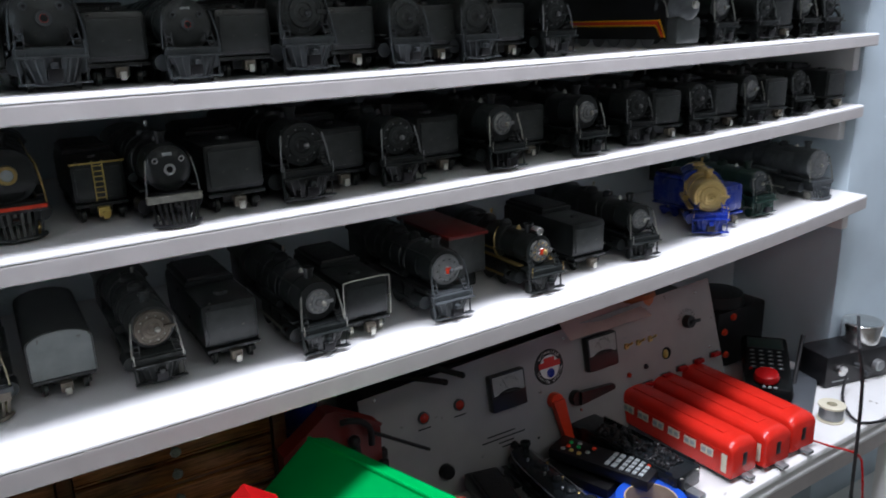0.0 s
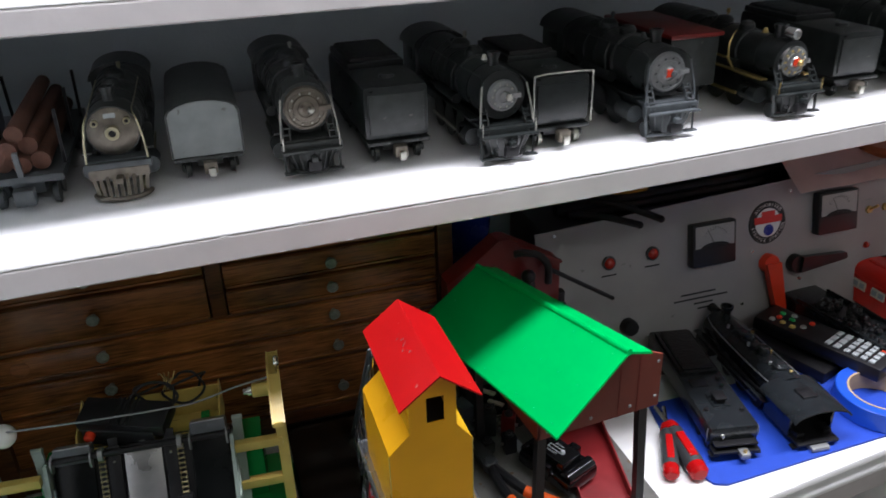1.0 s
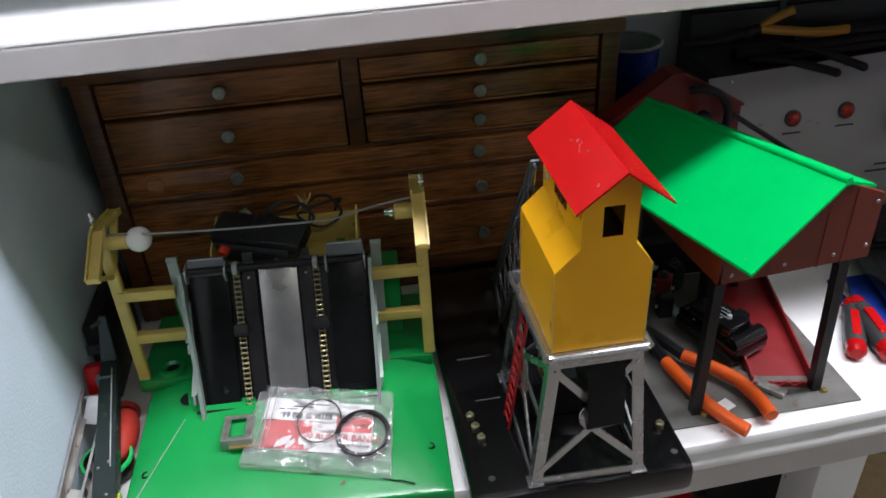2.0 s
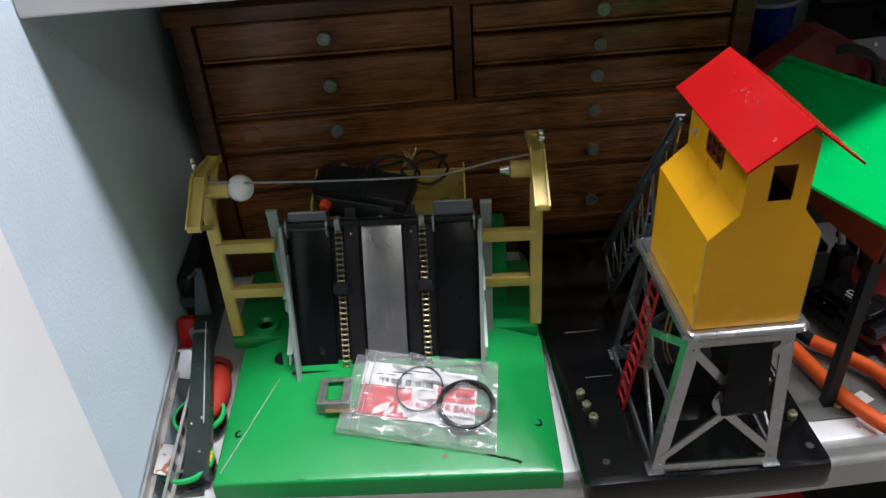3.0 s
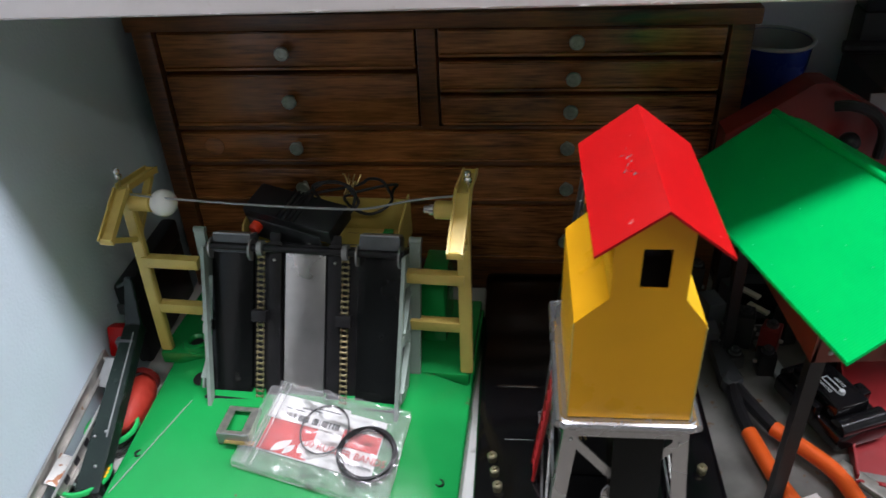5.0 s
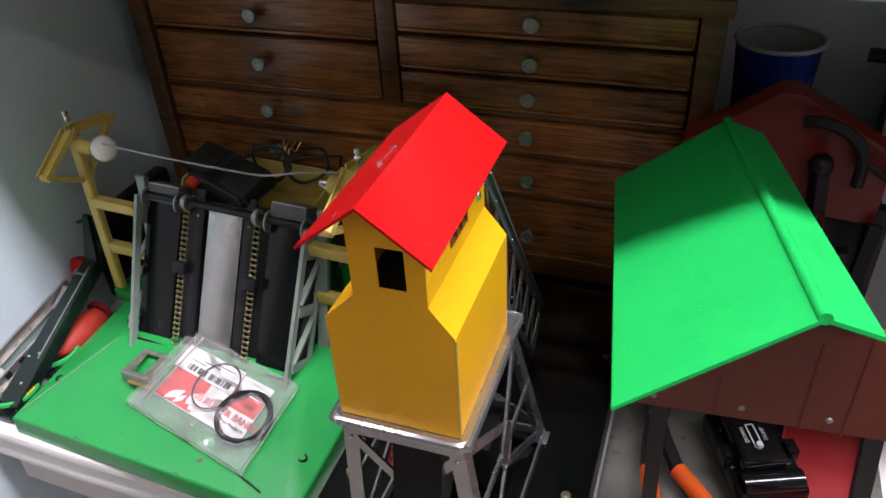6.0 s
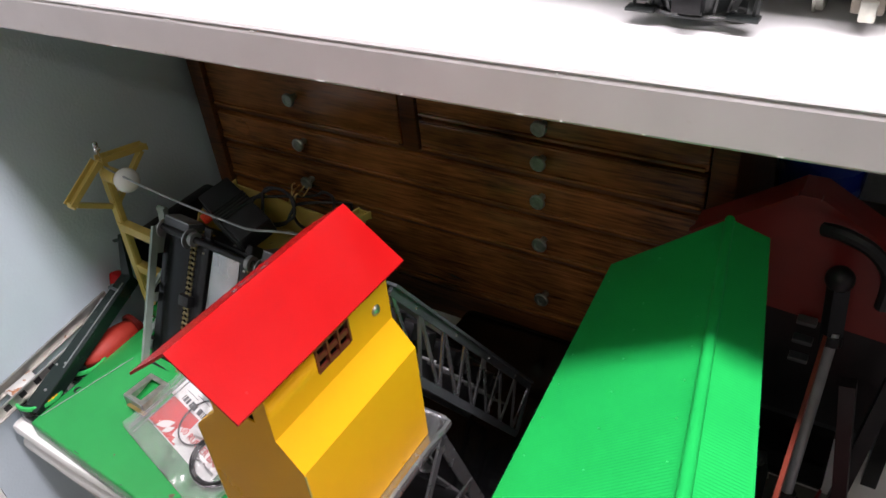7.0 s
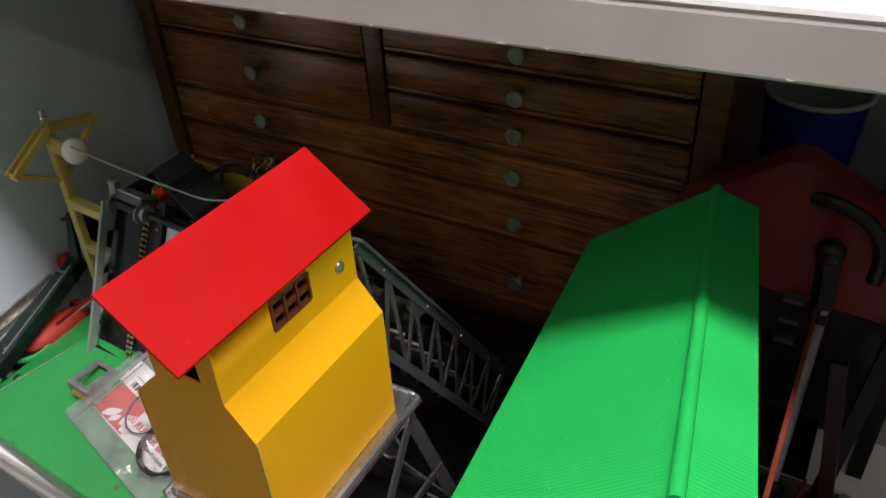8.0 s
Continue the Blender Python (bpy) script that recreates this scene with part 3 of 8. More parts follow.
    part("paint_wear", crack, BLACK, base, "dark bare metal where the paint has chipped")["kind"] = "stuff"
    # pale slivers that draw the highlight along the left sloping edge
    glints = B()
    rnd = random.Random(21)
    for k in range(60):
        u = 0.05 + 0.92 * rnd.random()
        q0 = Vector((0.109, 0.019, 0.9117)).lerp(Vector((0.1480, 0.106, 0.9346)), u) + Vector((0.0005 * (rnd.random() - 0.5), 0, 0))
        bar(glints, q0, q0 + Vector((0.0022, 0.0049, 0.00128)) * (0.5 + 1.5 * rnd.random()), 0.0002 + 0.0004 * rnd.random() ** 2, 0.0004, (0.2, 0, 1))
    part("edge_highlight", glints, SAGE, base, "pale slivers painted as the highlight along the sloping edge")["kind"] = "stuff"
    # ladder posts with tee arms
    for s, x, ya, dz in ((1, 0.102, 0.125, -0.0065), (-1, 0.3585, 0.119, 0.002)):
        yp = 0.157
        p = B()
        bar(p, (x, yp, 0.9365), (x, yp + 0.006, 1.094 + dz), 0.0098, 0.0062, (0, 1, 0))
        bmesh.ops.bevel(p, geom=p.edges[:], offset=0.0009, segments=2, affect="EDGES")
        post = part("post", p, CREAM, t, "cream yellow pressed steel post")
        for p1 in ((x, ya, 1.071 + dz), (x, yp + 0.047, 1.088 + dz)):
            arm = part("arm", channel(B(), (x, yp + 0.004, 1.095 + dz), p1, 0.0112, 0.0050), CREAM, post)
            part("arm_lip", box(B(), x - 0.0054, x + 0.0054, p1[1] - 0.0008, p1[1] + 0.0008, p1[2] - 0.001, p1[2] + 0.0042, 0.0003), CREAM, arm)
        br = B()
        bar(br, (x, ya + 0.004, 1.071 + dz), (x, yp, 1.054 + dz), 0.0055, 0.0040)
        bar(br, (x, yp + 0.043, 1.087 + dz), (x, yp + 0.004, 1.052 + dz), 0.0055, 0.0040)
        part("brace", br, CREAM, post)
        for rz in (1.026, 0.981):
            part("rung", box(B(), min(x, x + s * 0.047), max(x, x + s * 0.047), yp - 0.001, yp + 0.007, rz - 0.0045, rz + 0.0045, 0.0008), CREAM, post)
        part("finial", lathe(B(), ((0.0009, 0), (0.0011, 0.006), (0.0028, 0.0075), (0.003, 0.0095), (0.0018, 0.011), (0.0026, 0.013), (0.002, 0.0155), (0, 0.016)), (x - s * 0.0035, yp + 0.008, 1.096 + dz), "z", 12), BRIGHT, post)
        part("socket", lathe(B(), ((0, 0), (0.0068, 0), (0.0068, 0.0165), (0.0055, 0.0175), (0, 0.0175)), (x + s * 0.003, yp + 0.006, 1.0775 if s > 0 else 1.083), "x", 16) if s > 0 else lathe(B(), ((0, -0.0175), (0.0055, -0.0175), (0.0068, -0.0165), (0.0068, 0), (0, 0)), (x - 0.003, yp + 0.006, 1.083), "x", 16), CREAM, post)
    part("bulb", ball(B(), (0.1305, 0.164, 1.0775), 0.0105, 20), BULB, t, "round white glass bulb")
    part("bulb_stub", lathe(B(), ((0, -0.006), (0.0028, -0.006), (0.0028, -0.002), (0.0042, -0.002), (0.0042, 0.001)), (0.3365, 0.163, 1.083), "x", 12), BRIGHT, t)
    part("wire", tube(B(), ((0.1035, 0.162, 1.0855), (0.125, 0.160, 1.0846), (0.20, 0.157, 1.0838), (0.272, 0.156, 1.0842), (0.294, 0.156, 1.0862), (0.325, 0.159, 1.0925), (0.3585, 0.163, 1.0955)), 0.0009, 8), GREYSTEEL, t, "thin grey wire strung between the posts")
    # the leaning hoist
    def P(x, s, n=0.0):
        """x across, s metres up the leaning face, n metres out of it."""
        l = Vector((0, 0.060, 0.113)).normalized()
        o = Vector((0, -l.z, l.y))
        return Vector((x, 0.110, 0.935)) + l * s + o * n
    def slab(x0, x1, s0, s1, n0, n1, bev=0.0006):
        bm = B()
        l = Vector((0, 0.060, 0.113)).normalized()
        m = Matrix(((1, 0, 0), (0, l.y, -l.z), (0, l.z, l.y))).to_4x4()
        m.translation = Vector((0, 0.110, 0.935))
        return box(bm, x0, x1, s0, s1, n0, n1, bev, m)
    hoist = part("hoist_body", slab(0.158, 0.312, 0.0, 0.122, -0.030, -0.006), BLACK, t, "black leaning hoist body")
    part("chute_panel", slab(0.1595, 0.1935, 0.0, 0.118, -0.006, -0.002, 0.001), SMOKED, hoist)
    part("chute_panel", slab(0.2765, 0.3105, 0.0, 0.118, -0.006, -0.002, 0.001), SMOKED, hoist)
    part("chute_cap", slab(0.1605, 0.1925, 0.114, 0.1285, -0.016, 0.002, 0.0025), GUN, hoist)
    part("chute_cap", slab(0.2775, 0.3095, 0.116, 0.1325, -0.016, 0.002, 0.0025), GUN, hoist)
    for xe in (0.1600, 0.1925, 0.2770, 0.3095):
        part("cap_ear", rod(B(), P(xe - 0.0008, 0.117, -0.001), P(xe + 0.0008, 0.117, -0.001), 0.0085, None, 20), GREYSTEEL, hoist)
    for xa, xb, s1 in ((0.1605, 0.1925, 0.128), (0.2775, 0.3095, 0.132)):
        part("cap_top", slab(xa + 0.001, xb - 0.001, s1, s1 + 0.0014, -0.013, 0.002, 0.0004), GREYSTEEL, hoist)
    part("centre_plate", slab(0.2190, 0.2510, 0.0, 0.119, -0.0052, -0.0030, 0.0005), PLATE, hoist, "grey metal centre plate")
    for xa, xb in ((0.2050, 0.2165), (0.2535, 0.2645)):
        gd = part("guide", slab(xa, xb, 0.0, 0.124, -0.0055, -0.001, 0.0015), BLACK, hoist)
        part("guide_tab", slab(xa + 0.0014, xb - 0.0014, 0.121, 0.131, -0.0045, -0.002, 0.0010), BLACK, gd)
        part("guide_screw", ball(B(), P((xa + xb) / 2, 0.110, -0.0008), 0.0012, 8), NICKEL, gd)
        for s0 in (0.016, 0.052, 0.090):
            part("notch", slab(xb - 0.0012 if xb < 0.23 else xa, xb if xb < 0.23 else xa + 0.0012, s0, s0 + 0.004, -0.0012, -0.0006, 0.0), BLACK, hoist)
    for xa, xb in ((0.1545, 0.1575), (0.3125, 0.3155)):
        lean = 0.0075 if xa < 0.2 else -0.0025
        sf = part("side_frame", bar(B(), P((xa + xb) / 2 + lean, -0.012, 0.006), P((xa + xb) / 2, 0.118, 0.006), 0.0030, 0.0062, (0, 1, 0)), SAGE, hoist, "grey-green pressed steel side frame with cutouts")
        part("rear_bar", slab(xa, xb, -0.004, 0.112, -0.022, -0.017, 0.0012), SAGE, sf)
        part("head_plate", slab(xa + 0.0003, xb - 0.0003, 0.094, 0.119, -0.024, 0.0060, 0.0012), SAGE, sf)
        for s0 in (0.006, 0.050):
            part("frame_tie", slab(xa + 0.0004, xb - 0.0004, s0, s0 + 0.008, -0.020, 0.005, 0.0006), SAGE, sf)
        for s0, s1 in ((0.014, 0.048), (0.060, 0.094)):
            part("diagonal", bar(B(), P((xa + xb) / 2, s0, 0.004), P((xa + xb) / 2, s1, -0.018), 0.0022, 0.0045, (1, 0, 0)), SAGE, sf)
    for xa in (0.1472, 0.3196):
        st = B()
        bar(st, (xa + (0.0085 if xa < 0.2 else -0.002), 0.150, 0.936), (xa, 0.176, 1.047), 0.0085, 0.0045, (0, 1, 0))
        part("stay", st, SAGE, hoist)
        part("stay_cap", rod(B(), (xa - 0.0046, 0.176, 1.047), (xa + 0.0046, 0.176, 1.047), 0.0028), SAGE, hoist)
    part("shaft", rod(B(), P(0.157, 0.119, 0.002), P(0.313, 0.119, 0.002), 0.0030), BLACK, hoist)
    part("sill", slab(0.156, 0.314, -0.008, 0.0, -0.012, 0.004, 0.001), BLACK, hoist)
    for cx in (0.2010, 0.2680):
        first = None
        for i in range(27):
            s = 0.002 + i * 0.0044
            if first is None:
                bm = B()
                for dx in (-0.0024, 0.0024):
                    ball(bm, (dx, 0, 0), 0.0016, 8, (0.55, 1.2, 0.8))
                rod(bm, (-0.0026, 0, 0), (0.0026, 0, 0), 0.0008, None, 6)
                first = part("chain_link", bm, CHAIN, hoist)
                lk = first
            else:
                lk = new("chain_link", first.data)
                lk.parent = hoist
            l = Vector((0, 0.060, 0.113)).normalized()
            m = Matrix(((1, 0, 0), (0, l.y, -l.z), (0, l.z, l.y))).to_4x4()
            m.translation = P(cx, s, 0.0012)
            lk.matrix_basis = m
        part("carrier", slab(cx - 0.006, cx + 0.006, 0.062, 0.071, -0.001, 0.006, 0.001), BLACK, hoist)
        wheel = B()
        rod(wheel, P(cx - 0.002, 0.119, 0.002), P(cx + 0.002, 0.119, 0.002), 0.0062, None, 18)
        part("sprocket", wheel, GREYSTEEL, hoist)
    # yellow trough behind
    trough = part("trough", box(B(), 0.176, 0.304, 0.180, 0.236, 1.016, 1.0175), CREAM, t, "cream yellow trough at the back")
    for x in (0.176, 0.3025):
        part("trough_side", prism(B(), ((0.180, 1.0176), (0.180, 1.026), (0.190, 1.044), (0.2344, 1.053), (0.2344, 1.0176)), "x", x, x + 0.0015), CREAM, trough)
    part("trough_back", box(B(), 0.176, 0.304, 0.2345, 0.236, 1.0176, 1.047), CREAM, trough)
    for x in (0.1765, 0.2600):
        part("trough_fold", prism(B(), ((x, 1.0176), (x + 0.036, 1.0176), (x + 0.030, 1.037), (x + 0.006, 1.037)), "y", 0.1785, 0.1800), CREAM, trough)
    for x in (0.19, 0.286):
        part("trough_leg", bar(B(), (x, 0.225, 0.936), (x, 0.225, 1.022), 0.008, 0.008), GREEN, t)
    part("rear_bracket", box(B(), 0.134, 0.152, 0.19, 0.235, 0.9367, 1.0, 0.002), GREEN, t)
    part("rear_bracket", box(B(), 0.317, 0.337, 0.19, 0.235, 0.9367, 1.0, 0.002), GREEN, t)
    # the small steel bracket in front
    bx0, bx1, by0, by1, bz = 0.1820, 0.2067, 0.0680, 0.0965, 0.9385
    fb = box(B(), bx0, bx1, by0, by0 + 0.0012, bz - 0.011, bz, 0.0003)
    br = part("front_bracket", fb, GREYSTEEL, t, "small bent steel bracket with a square hole")
    for x0_, x1_, y0_, y1_ in ((bx0, bx0 + 0.006, by0 + 0.0012, by1), (bx1 - 0.006, bx1, by0 + 0.0012, by1), (bx0 + 0.006, bx1 - 0.006, by0 + 0.0012, by0 + 0.004), (bx0 + 0.006, bx1 - 0.006, by1 - 0.004, by1)):
        part("bracket_rim", box(B(), x0_, x1_, y0_, y1_, bz - 0.0013, bz - 0.0001), NICKEL, br)
    for x in (bx0, bx1 - 0.0012):
        part("bracket_side", box(B(), x, x + 0.0012, by0 + 0.0012, by1, bz - 0.010, bz - 0.0014), NICKEL, br)
    part("brass_strip", box(B(), bx0 + 0.006, bx1 + 0.004, by0 - 0.003, by0 + 0.001, 0.9315, 0.9323), BRASS, t)


log_loader()


def transformer_control():
    """Black push-button controller lying on the loader's trough."""
    t = thing("push_button_controller", "black plastic controller with a red button lying on the loader", "controller", pose(0.2270, 0.192, 1.0510, 16, 2, -22))
    part("body", box(B(), -0.041, 0.041, -0.014, 0.016, -0.0045, 0.0105, 0.0022), BLACKGLOSS, t)
    for k in range(5):
        part("rib", box(B(), -0.010 + k * 0.0042, -0.0078 + k * 0.0042, -0.0146, 0.0166, 0.0100, 0.0114, 0.0004), BLACKGLOSS, t)
    part("skirt", box(B(), -0.038, 0.030, -0.0155, -0.0135, -0.020, 0.002, 0.001), CHARCOAL, t)
    part("red_button", lathe(B(), ((0, -0.007), (0.0036, -0.007), (0.0048, -0.0055), (0.0048, 0.0)), (-0.029, -0.0155, -0.0035), "y", 16), ORANGERED, t)
    part("screw_post", lathe(B(), ((0, -0.006), (0.003, -0.006), (0.004, -0.004), (0.004, 0)), (0.018, -0.0155, -0.012), "y", 12), GREYSTEEL, t)
    c = thing("control_cable", "black coiled cable tied with a brass twist wire", "cable")
    pts = [(0.258, 0.190, 1.0540)]
    for cx, cy, cz, rx, rz, dy, turns in ((0.250, 0.212, 1.0540, 0.022, 0.010, 0.010, 2), (0.279, 0.228, 1.0480, 0.018, 0.007, 0.016, 1)):
        for k in range(10 * turns):
            a = math.pi * (0.75 - k / 5)
            w = 1 + 0.10 * math.sin(1.7 * k)
            pts.append((cx + rx * w * math.cos(a), cy + dy * math.sin(a), cz + rz * w * math.sin(a) + 0.0009 * (k % 3)))
    pts += [(0.297, 0.246, 1.0500), (0.292, 0.258, 1.0340), (0.284, 0.268, 0.988), (0.276, 0.27, 0.905)]
    part("cord", tube(B(), pts, 0.0013, 8), RUBBER, c)
    tie = B()
    for k in range(4):
        tube(tie, ((0.260 + 0.002 * k, 0.219, 1.0560), (0.263 + 0.002 * k, 0.222, 1.0640 + 0.002 * (k % 2)), (0.260 + 0.003 * k, 0.228, 1.0690 - 0.003 * k), (0.257 + 0.005 * k, 0.234, 1.0660)), 0.0006, 6)
    part("twist_tie", tie, BRASS, c)


transformer_control()


def rubber_band_bag():
    """A clear zip bag with a printed card and black rubber bands, lying on the sloping base."""
    corner = [Vector((0.1925, 0.0510, 0.9215)), Vector((0.3110, 0.0200, 0.9165)), Vector((0.3220, 0.0920, 0.9355)), Vector((0.2115, 0.1185, 0.9400))]
    rnd = random.Random(11)
    def at(u, v, h=0.0):
        p = corner[0].lerp(corner[1], u).lerp(corner[3].lerp(corner[2], u), v)
        return p + Vector((0, 0, h))
    t = thing("zip_bag", "clear zip bag with black rubber bands and printed card", "plastic bag")
    def sheet(h, amp, seed, n=26):
        bm = B()
        noise.seed_set(seed)
        g = [[bm.verts.new(at(i / n, j / n, h + amp * noise.noise(Vector((i * 8.6 / n, j * 9.9 / n, seed))) * (4 * (i / n) * (1 - i / n) + 0.5) + amp * 0.5 * abs(noise.noise(Vector((i * 21 / n, j * 13 / n, seed + 9)))))) for j in range(n + 1)] for i in range(n + 1)]
        for i in range(n):
            for j in range(n):
                bm.faces.new((g[i][j], g[i + 1][j], g[i + 1][j + 1], g[i][j + 1]))
        return bm
    part("film", sheet(0.0062, 0.0036, 3, 40), CLEAR, t, "crinkled clear plastic film")
    part("film", sheet(0.0006, 0.0003, 7), CLEAR, t)
    zipper = B()
    for u in (0.075, 0.095, 0.135):
        bar(zipper, at(u, 0.02, 0.0072), at(u + 0.005, 0.98, 0.0072), 0.0008, 0.0008)
    part("zip_strip", zipper, HEM, t)
    hem = B()
    for a0, a1 in (((0.0, 0.0), (1.0, 0.0)), ((1.0, 0.0), (1.0, 1.0)), ((1.0, 1.0), (0.0, 1.0)), ((0.0, 1.0), (0.0, 0.0))):
        tube(hem, [at(a0[0] + (a1[0] - a0[0]) * k / 6, a0[1] + (a1[1] - a0[1]) * k / 6, 0.0030 + 0.0012 * math.sin(k * 2.1)) for k in range(7)], 0.0003, 5)
    part("hem", hem, HEM, t, "sealed edge of the bag")
    def patch(u0, u1, v0, v1, h):
        bm = B()
        q = [at(u0, v0, h), at(u1, v0, h), at(u1, v1, h), at(u0, v1, h)]
        lo = [bm.verts.new(p) for p in q]
        hi = [bm.verts.new(p + Vector((0, 0, 0.0004))) for p in q]
        bm.faces.new(lo[::-1]); bm.faces.new(hi)
        for i in range(4):
            bm.faces.new((lo[i], lo[(i + 1) % 4], hi[(i + 1) % 4], hi[i]))
        return bm
    card = part("card", patch(0.09, 0.86, 0.24, 0.86, 0.0016), PAPER, t, "white printed card with red print")
    part("red_field", patch(0.095, 0.43, 0.25, 0.62, 0.0022), PRINTRED, card)
    part("red_field", patch(0.60, 0.855, 0.50, 0.68, 0.0022), PRINTRED, card)
    def leaf(u0, v0, u1, v1, w, h):
        """A pointed white leaf on the red print."""
        bm = B()
        row = []
        for k in range(9):
            f = k / 8
            o = w * math.sin(math.pi * f)
            row.append((bm.verts.new(at(u0 + (u1 - u0) * f - o, v0 + (v1 - v0) * f + o * 0.6, h)), bm.verts.new(at(u0 + (u1 - u0) * f + o, v0 + (v1 - v0) * f - o * 0.6, h))))
        for p, q in zip(row, row[1:]):
            bm.faces.new((p[0], p[1], q[1], q[0]))
        return bm
    for args in ((0.19, 0.25, 0.30, 0.42, 0.030), (0.27, 0.25, 0.33, 0.38, 0.020), (0.36, 0.30, 0.45, 0.48, 0.045), (0.40, 0.26, 0.46, 0.36, 0.030)):
        part("white_leaf", leaf(*args, 0.0030), PAPER, card)
    part("label_slip", patch(0.07, 0.60, 0.60, 0.88, 0.0032), PAPER, card, "white label slip with black bars")
    bars = B()
    for k in range(46):
        if rnd.random() < 0.75:
            u = 0.19 + 0.38 * k / 46
            a, b = at(u, 0.625, 0.0039), at(u, 0.695, 0.0039)
            bar(bars, a, b, 0.0005 + 0.0004 * rnd.random(), 0.0003)
    for k in range(3):
        bar(bars, at(0.17 + 0.1 * k, 0.74 + k * 0.035, 0.0039), at(0.30 + 0.12 * k, 0.74 + k * 0.035, 0.0039), 0.0003, 0.0010)
    part("print_bars", bars, PRINTBLACK, card)
    ex = (corner[1] - corner[0]).normalized()
    ey = (corner[3] - corner[0]); ey = (ey - ex * ey.dot(ex)).normalized()
    m = Matrix((ex, ey, ex.cross(ey))).transposed().to_4x4()
    m.translation = at(0.655, 0.42, 0.0032)
    letters("words", "00 RUBBER BANDS", 0.0078, PRINTRED, card, m)
    m2 = m.copy(); m2.translation = at(0.745, 0.335, 0.0032)
    letters("words", "Care Products", 0.0042, PRINTBLACK, card, m2)
    for (u, v, ru, rv, w, h) in ((0.48, 0.60, 0.0180, 0.0200, 0.0007, 0.0050), (0.80, 0.46, 0.0215, 0.0205, 0.0014, 0.0050), (0.805, 0.47, 0.0205, 0.0198, 0.0014, 0.0064), (0.795, 0.45, 0.0208, 0.0200, 0.0010, 0.0076), (0.80, 0.455, 0.0196, 0.0190, 0.0010, 0.0058)):
        c = at(u, v, h)
        part("rubber_band", tube(B(), [c + ex * ru * math.cos(k * math.pi / 8) + ey * rv * math.sin(k * math.pi / 8) for k in range(16)], w, 6, True), RUBBER, t, "black rubber band")


rubber_band_bag()


# ---- coal tower with the yellow house ----
def coal_tower():
    t = thing("coal_tower", "toy coal tower, yellow house on silver legs with red roof", "toy tower")
    x0, x1, y0, y1 = 0.3705, 0.5465, -0.0195, 0.303
    bm = B()
    box(bm, x0, x1, y0, y1, BZ + 0.0005, 0.922, 0.0075)
    base = part("base", bm, BASEBLACK, t, "glossy black base with brass terminals")
    part("base_seam", box(B(), 0.386, 0.417, 0.1424, 0.1434, 0.9216, 0.9226), BRIGHT, base)
    part("base_seam", box(B(), 0.392, 0.414, 0.0860, 0.0866, 0.9216, 0.9224), GREYSTEEL, base)
    for x, y in ((0.3835, 0.066), (0.3855, 0.0530), (0.3878, 0.040), (0.531, 0.062), (0.5335, 0.0245)):
        term = part("terminal", lathe(B(), ((0, 0.0), (0.0032, 0.0), (0.0032, 0.0012), (0.0018, 0.0014), (0.0018, 0.0022), (0.0034, 0.0024), (0.0036, 0.0056), (0.0030, 0.0064), (0.0014, 0.0066), (0.0014, 0.0086), (0, 0.0088)), (x, y, 0.9218), "z", 16), PALEBRASS, base)
    for x, y in ((0.388, 0.0005), (0.535, -0.002), (0.534, 0.205)):
        part("base_hole", lathe(B(), ((0, 0.0006), (0.0026, 0.0006), (0.0032, 0.0)), (x, y, 0.9218), "z", 12), CHARCOAL, base)
    # the rounded plate under the house
    px0, px1, py0, py1, pz = 0.4225, 0.4945, -0.0225, 0.0815, 1.0575
    corner = []
    for cx, cy, a0 in ((px1 - 0.007, py1 - 0.007, 0), (px0 + 0.007, py1 - 0.007, 90), (px0 + 0.007, py0 + 0.007, 180), (px1 - 0.007, py0 + 0.007, 270)):
        corner += [(cx + 0.007 * math.cos(radians(a0 + 18 * k)), cy + 0.007 * math.sin(radians(a0 + 18 * k))) for k in range(6)]
    plate = part("plate", prism(B(), corner, "z", pz - 0.0050, pz - 0.0006), SILVER, t, "rounded silver plate under the house")
    part("plate_rim", tube(B(), [(p[0], p[1], pz - 0.0028) for p in corner], 0.0028, 10, True), SILVER, plate, "shiny rolled rim")
    # four splayed legs of folded steel
    tops = [(px0 + 0.004, py0 + 0.004), (px1 - 0.004, py0 + 0.004), (px1 - 0.004, py1 - 0.004), (px0 + 0.004, py1 - 0.004)]
    feet = [(0.4165, -0.0125), (0.5035, -0.0145), (0.5060, 0.112), (0.4205, 0.112)]
    zt, zf = pz - 0.005, 0.9225
    L = lambda i, s: Vector((*tops[i], zt)).lerp(Vector((*feet[i], zf)), s)
    c = Vector((0.46, 0.04, 0))
    for i in range(4):
        bm = B()
        a, b = L(i, 0), L(i, 1)
        sx, sy = (1 if a.x < c.x else -1), (1 if a.y < c.y else -1)
        for off, w, h in ((Vector((sx * 0.0036, 0, 0)), 0.0084, 0.0013), (Vector((0, sy * 0.0036, 0)), 0.0013, 0.0084)):
            bar(bm, a + off, b + off, w, h, (0, 1, 0))
        leg = part("leg", bm, SILVER, t)
        part("foot", box(B(), feet[i][0] - 0.006 + sx * 0.003, feet[i][0] + 0.006 + sx * 0.003, feet[i][1] - 0.006 + sy * 0.003, feet[i][1] + 0.006 + sy * 0.003, 0.9221, 0.9236, 0.0004), SILVER, leg)
        for s in (0.03, 0.10, 0.93):
            part("rivet", ball(B(), L(i, s) + Vector((sx * 0.004, -sy * 0.0012, 0)), 0.0011, 8), BRIGHT, leg)
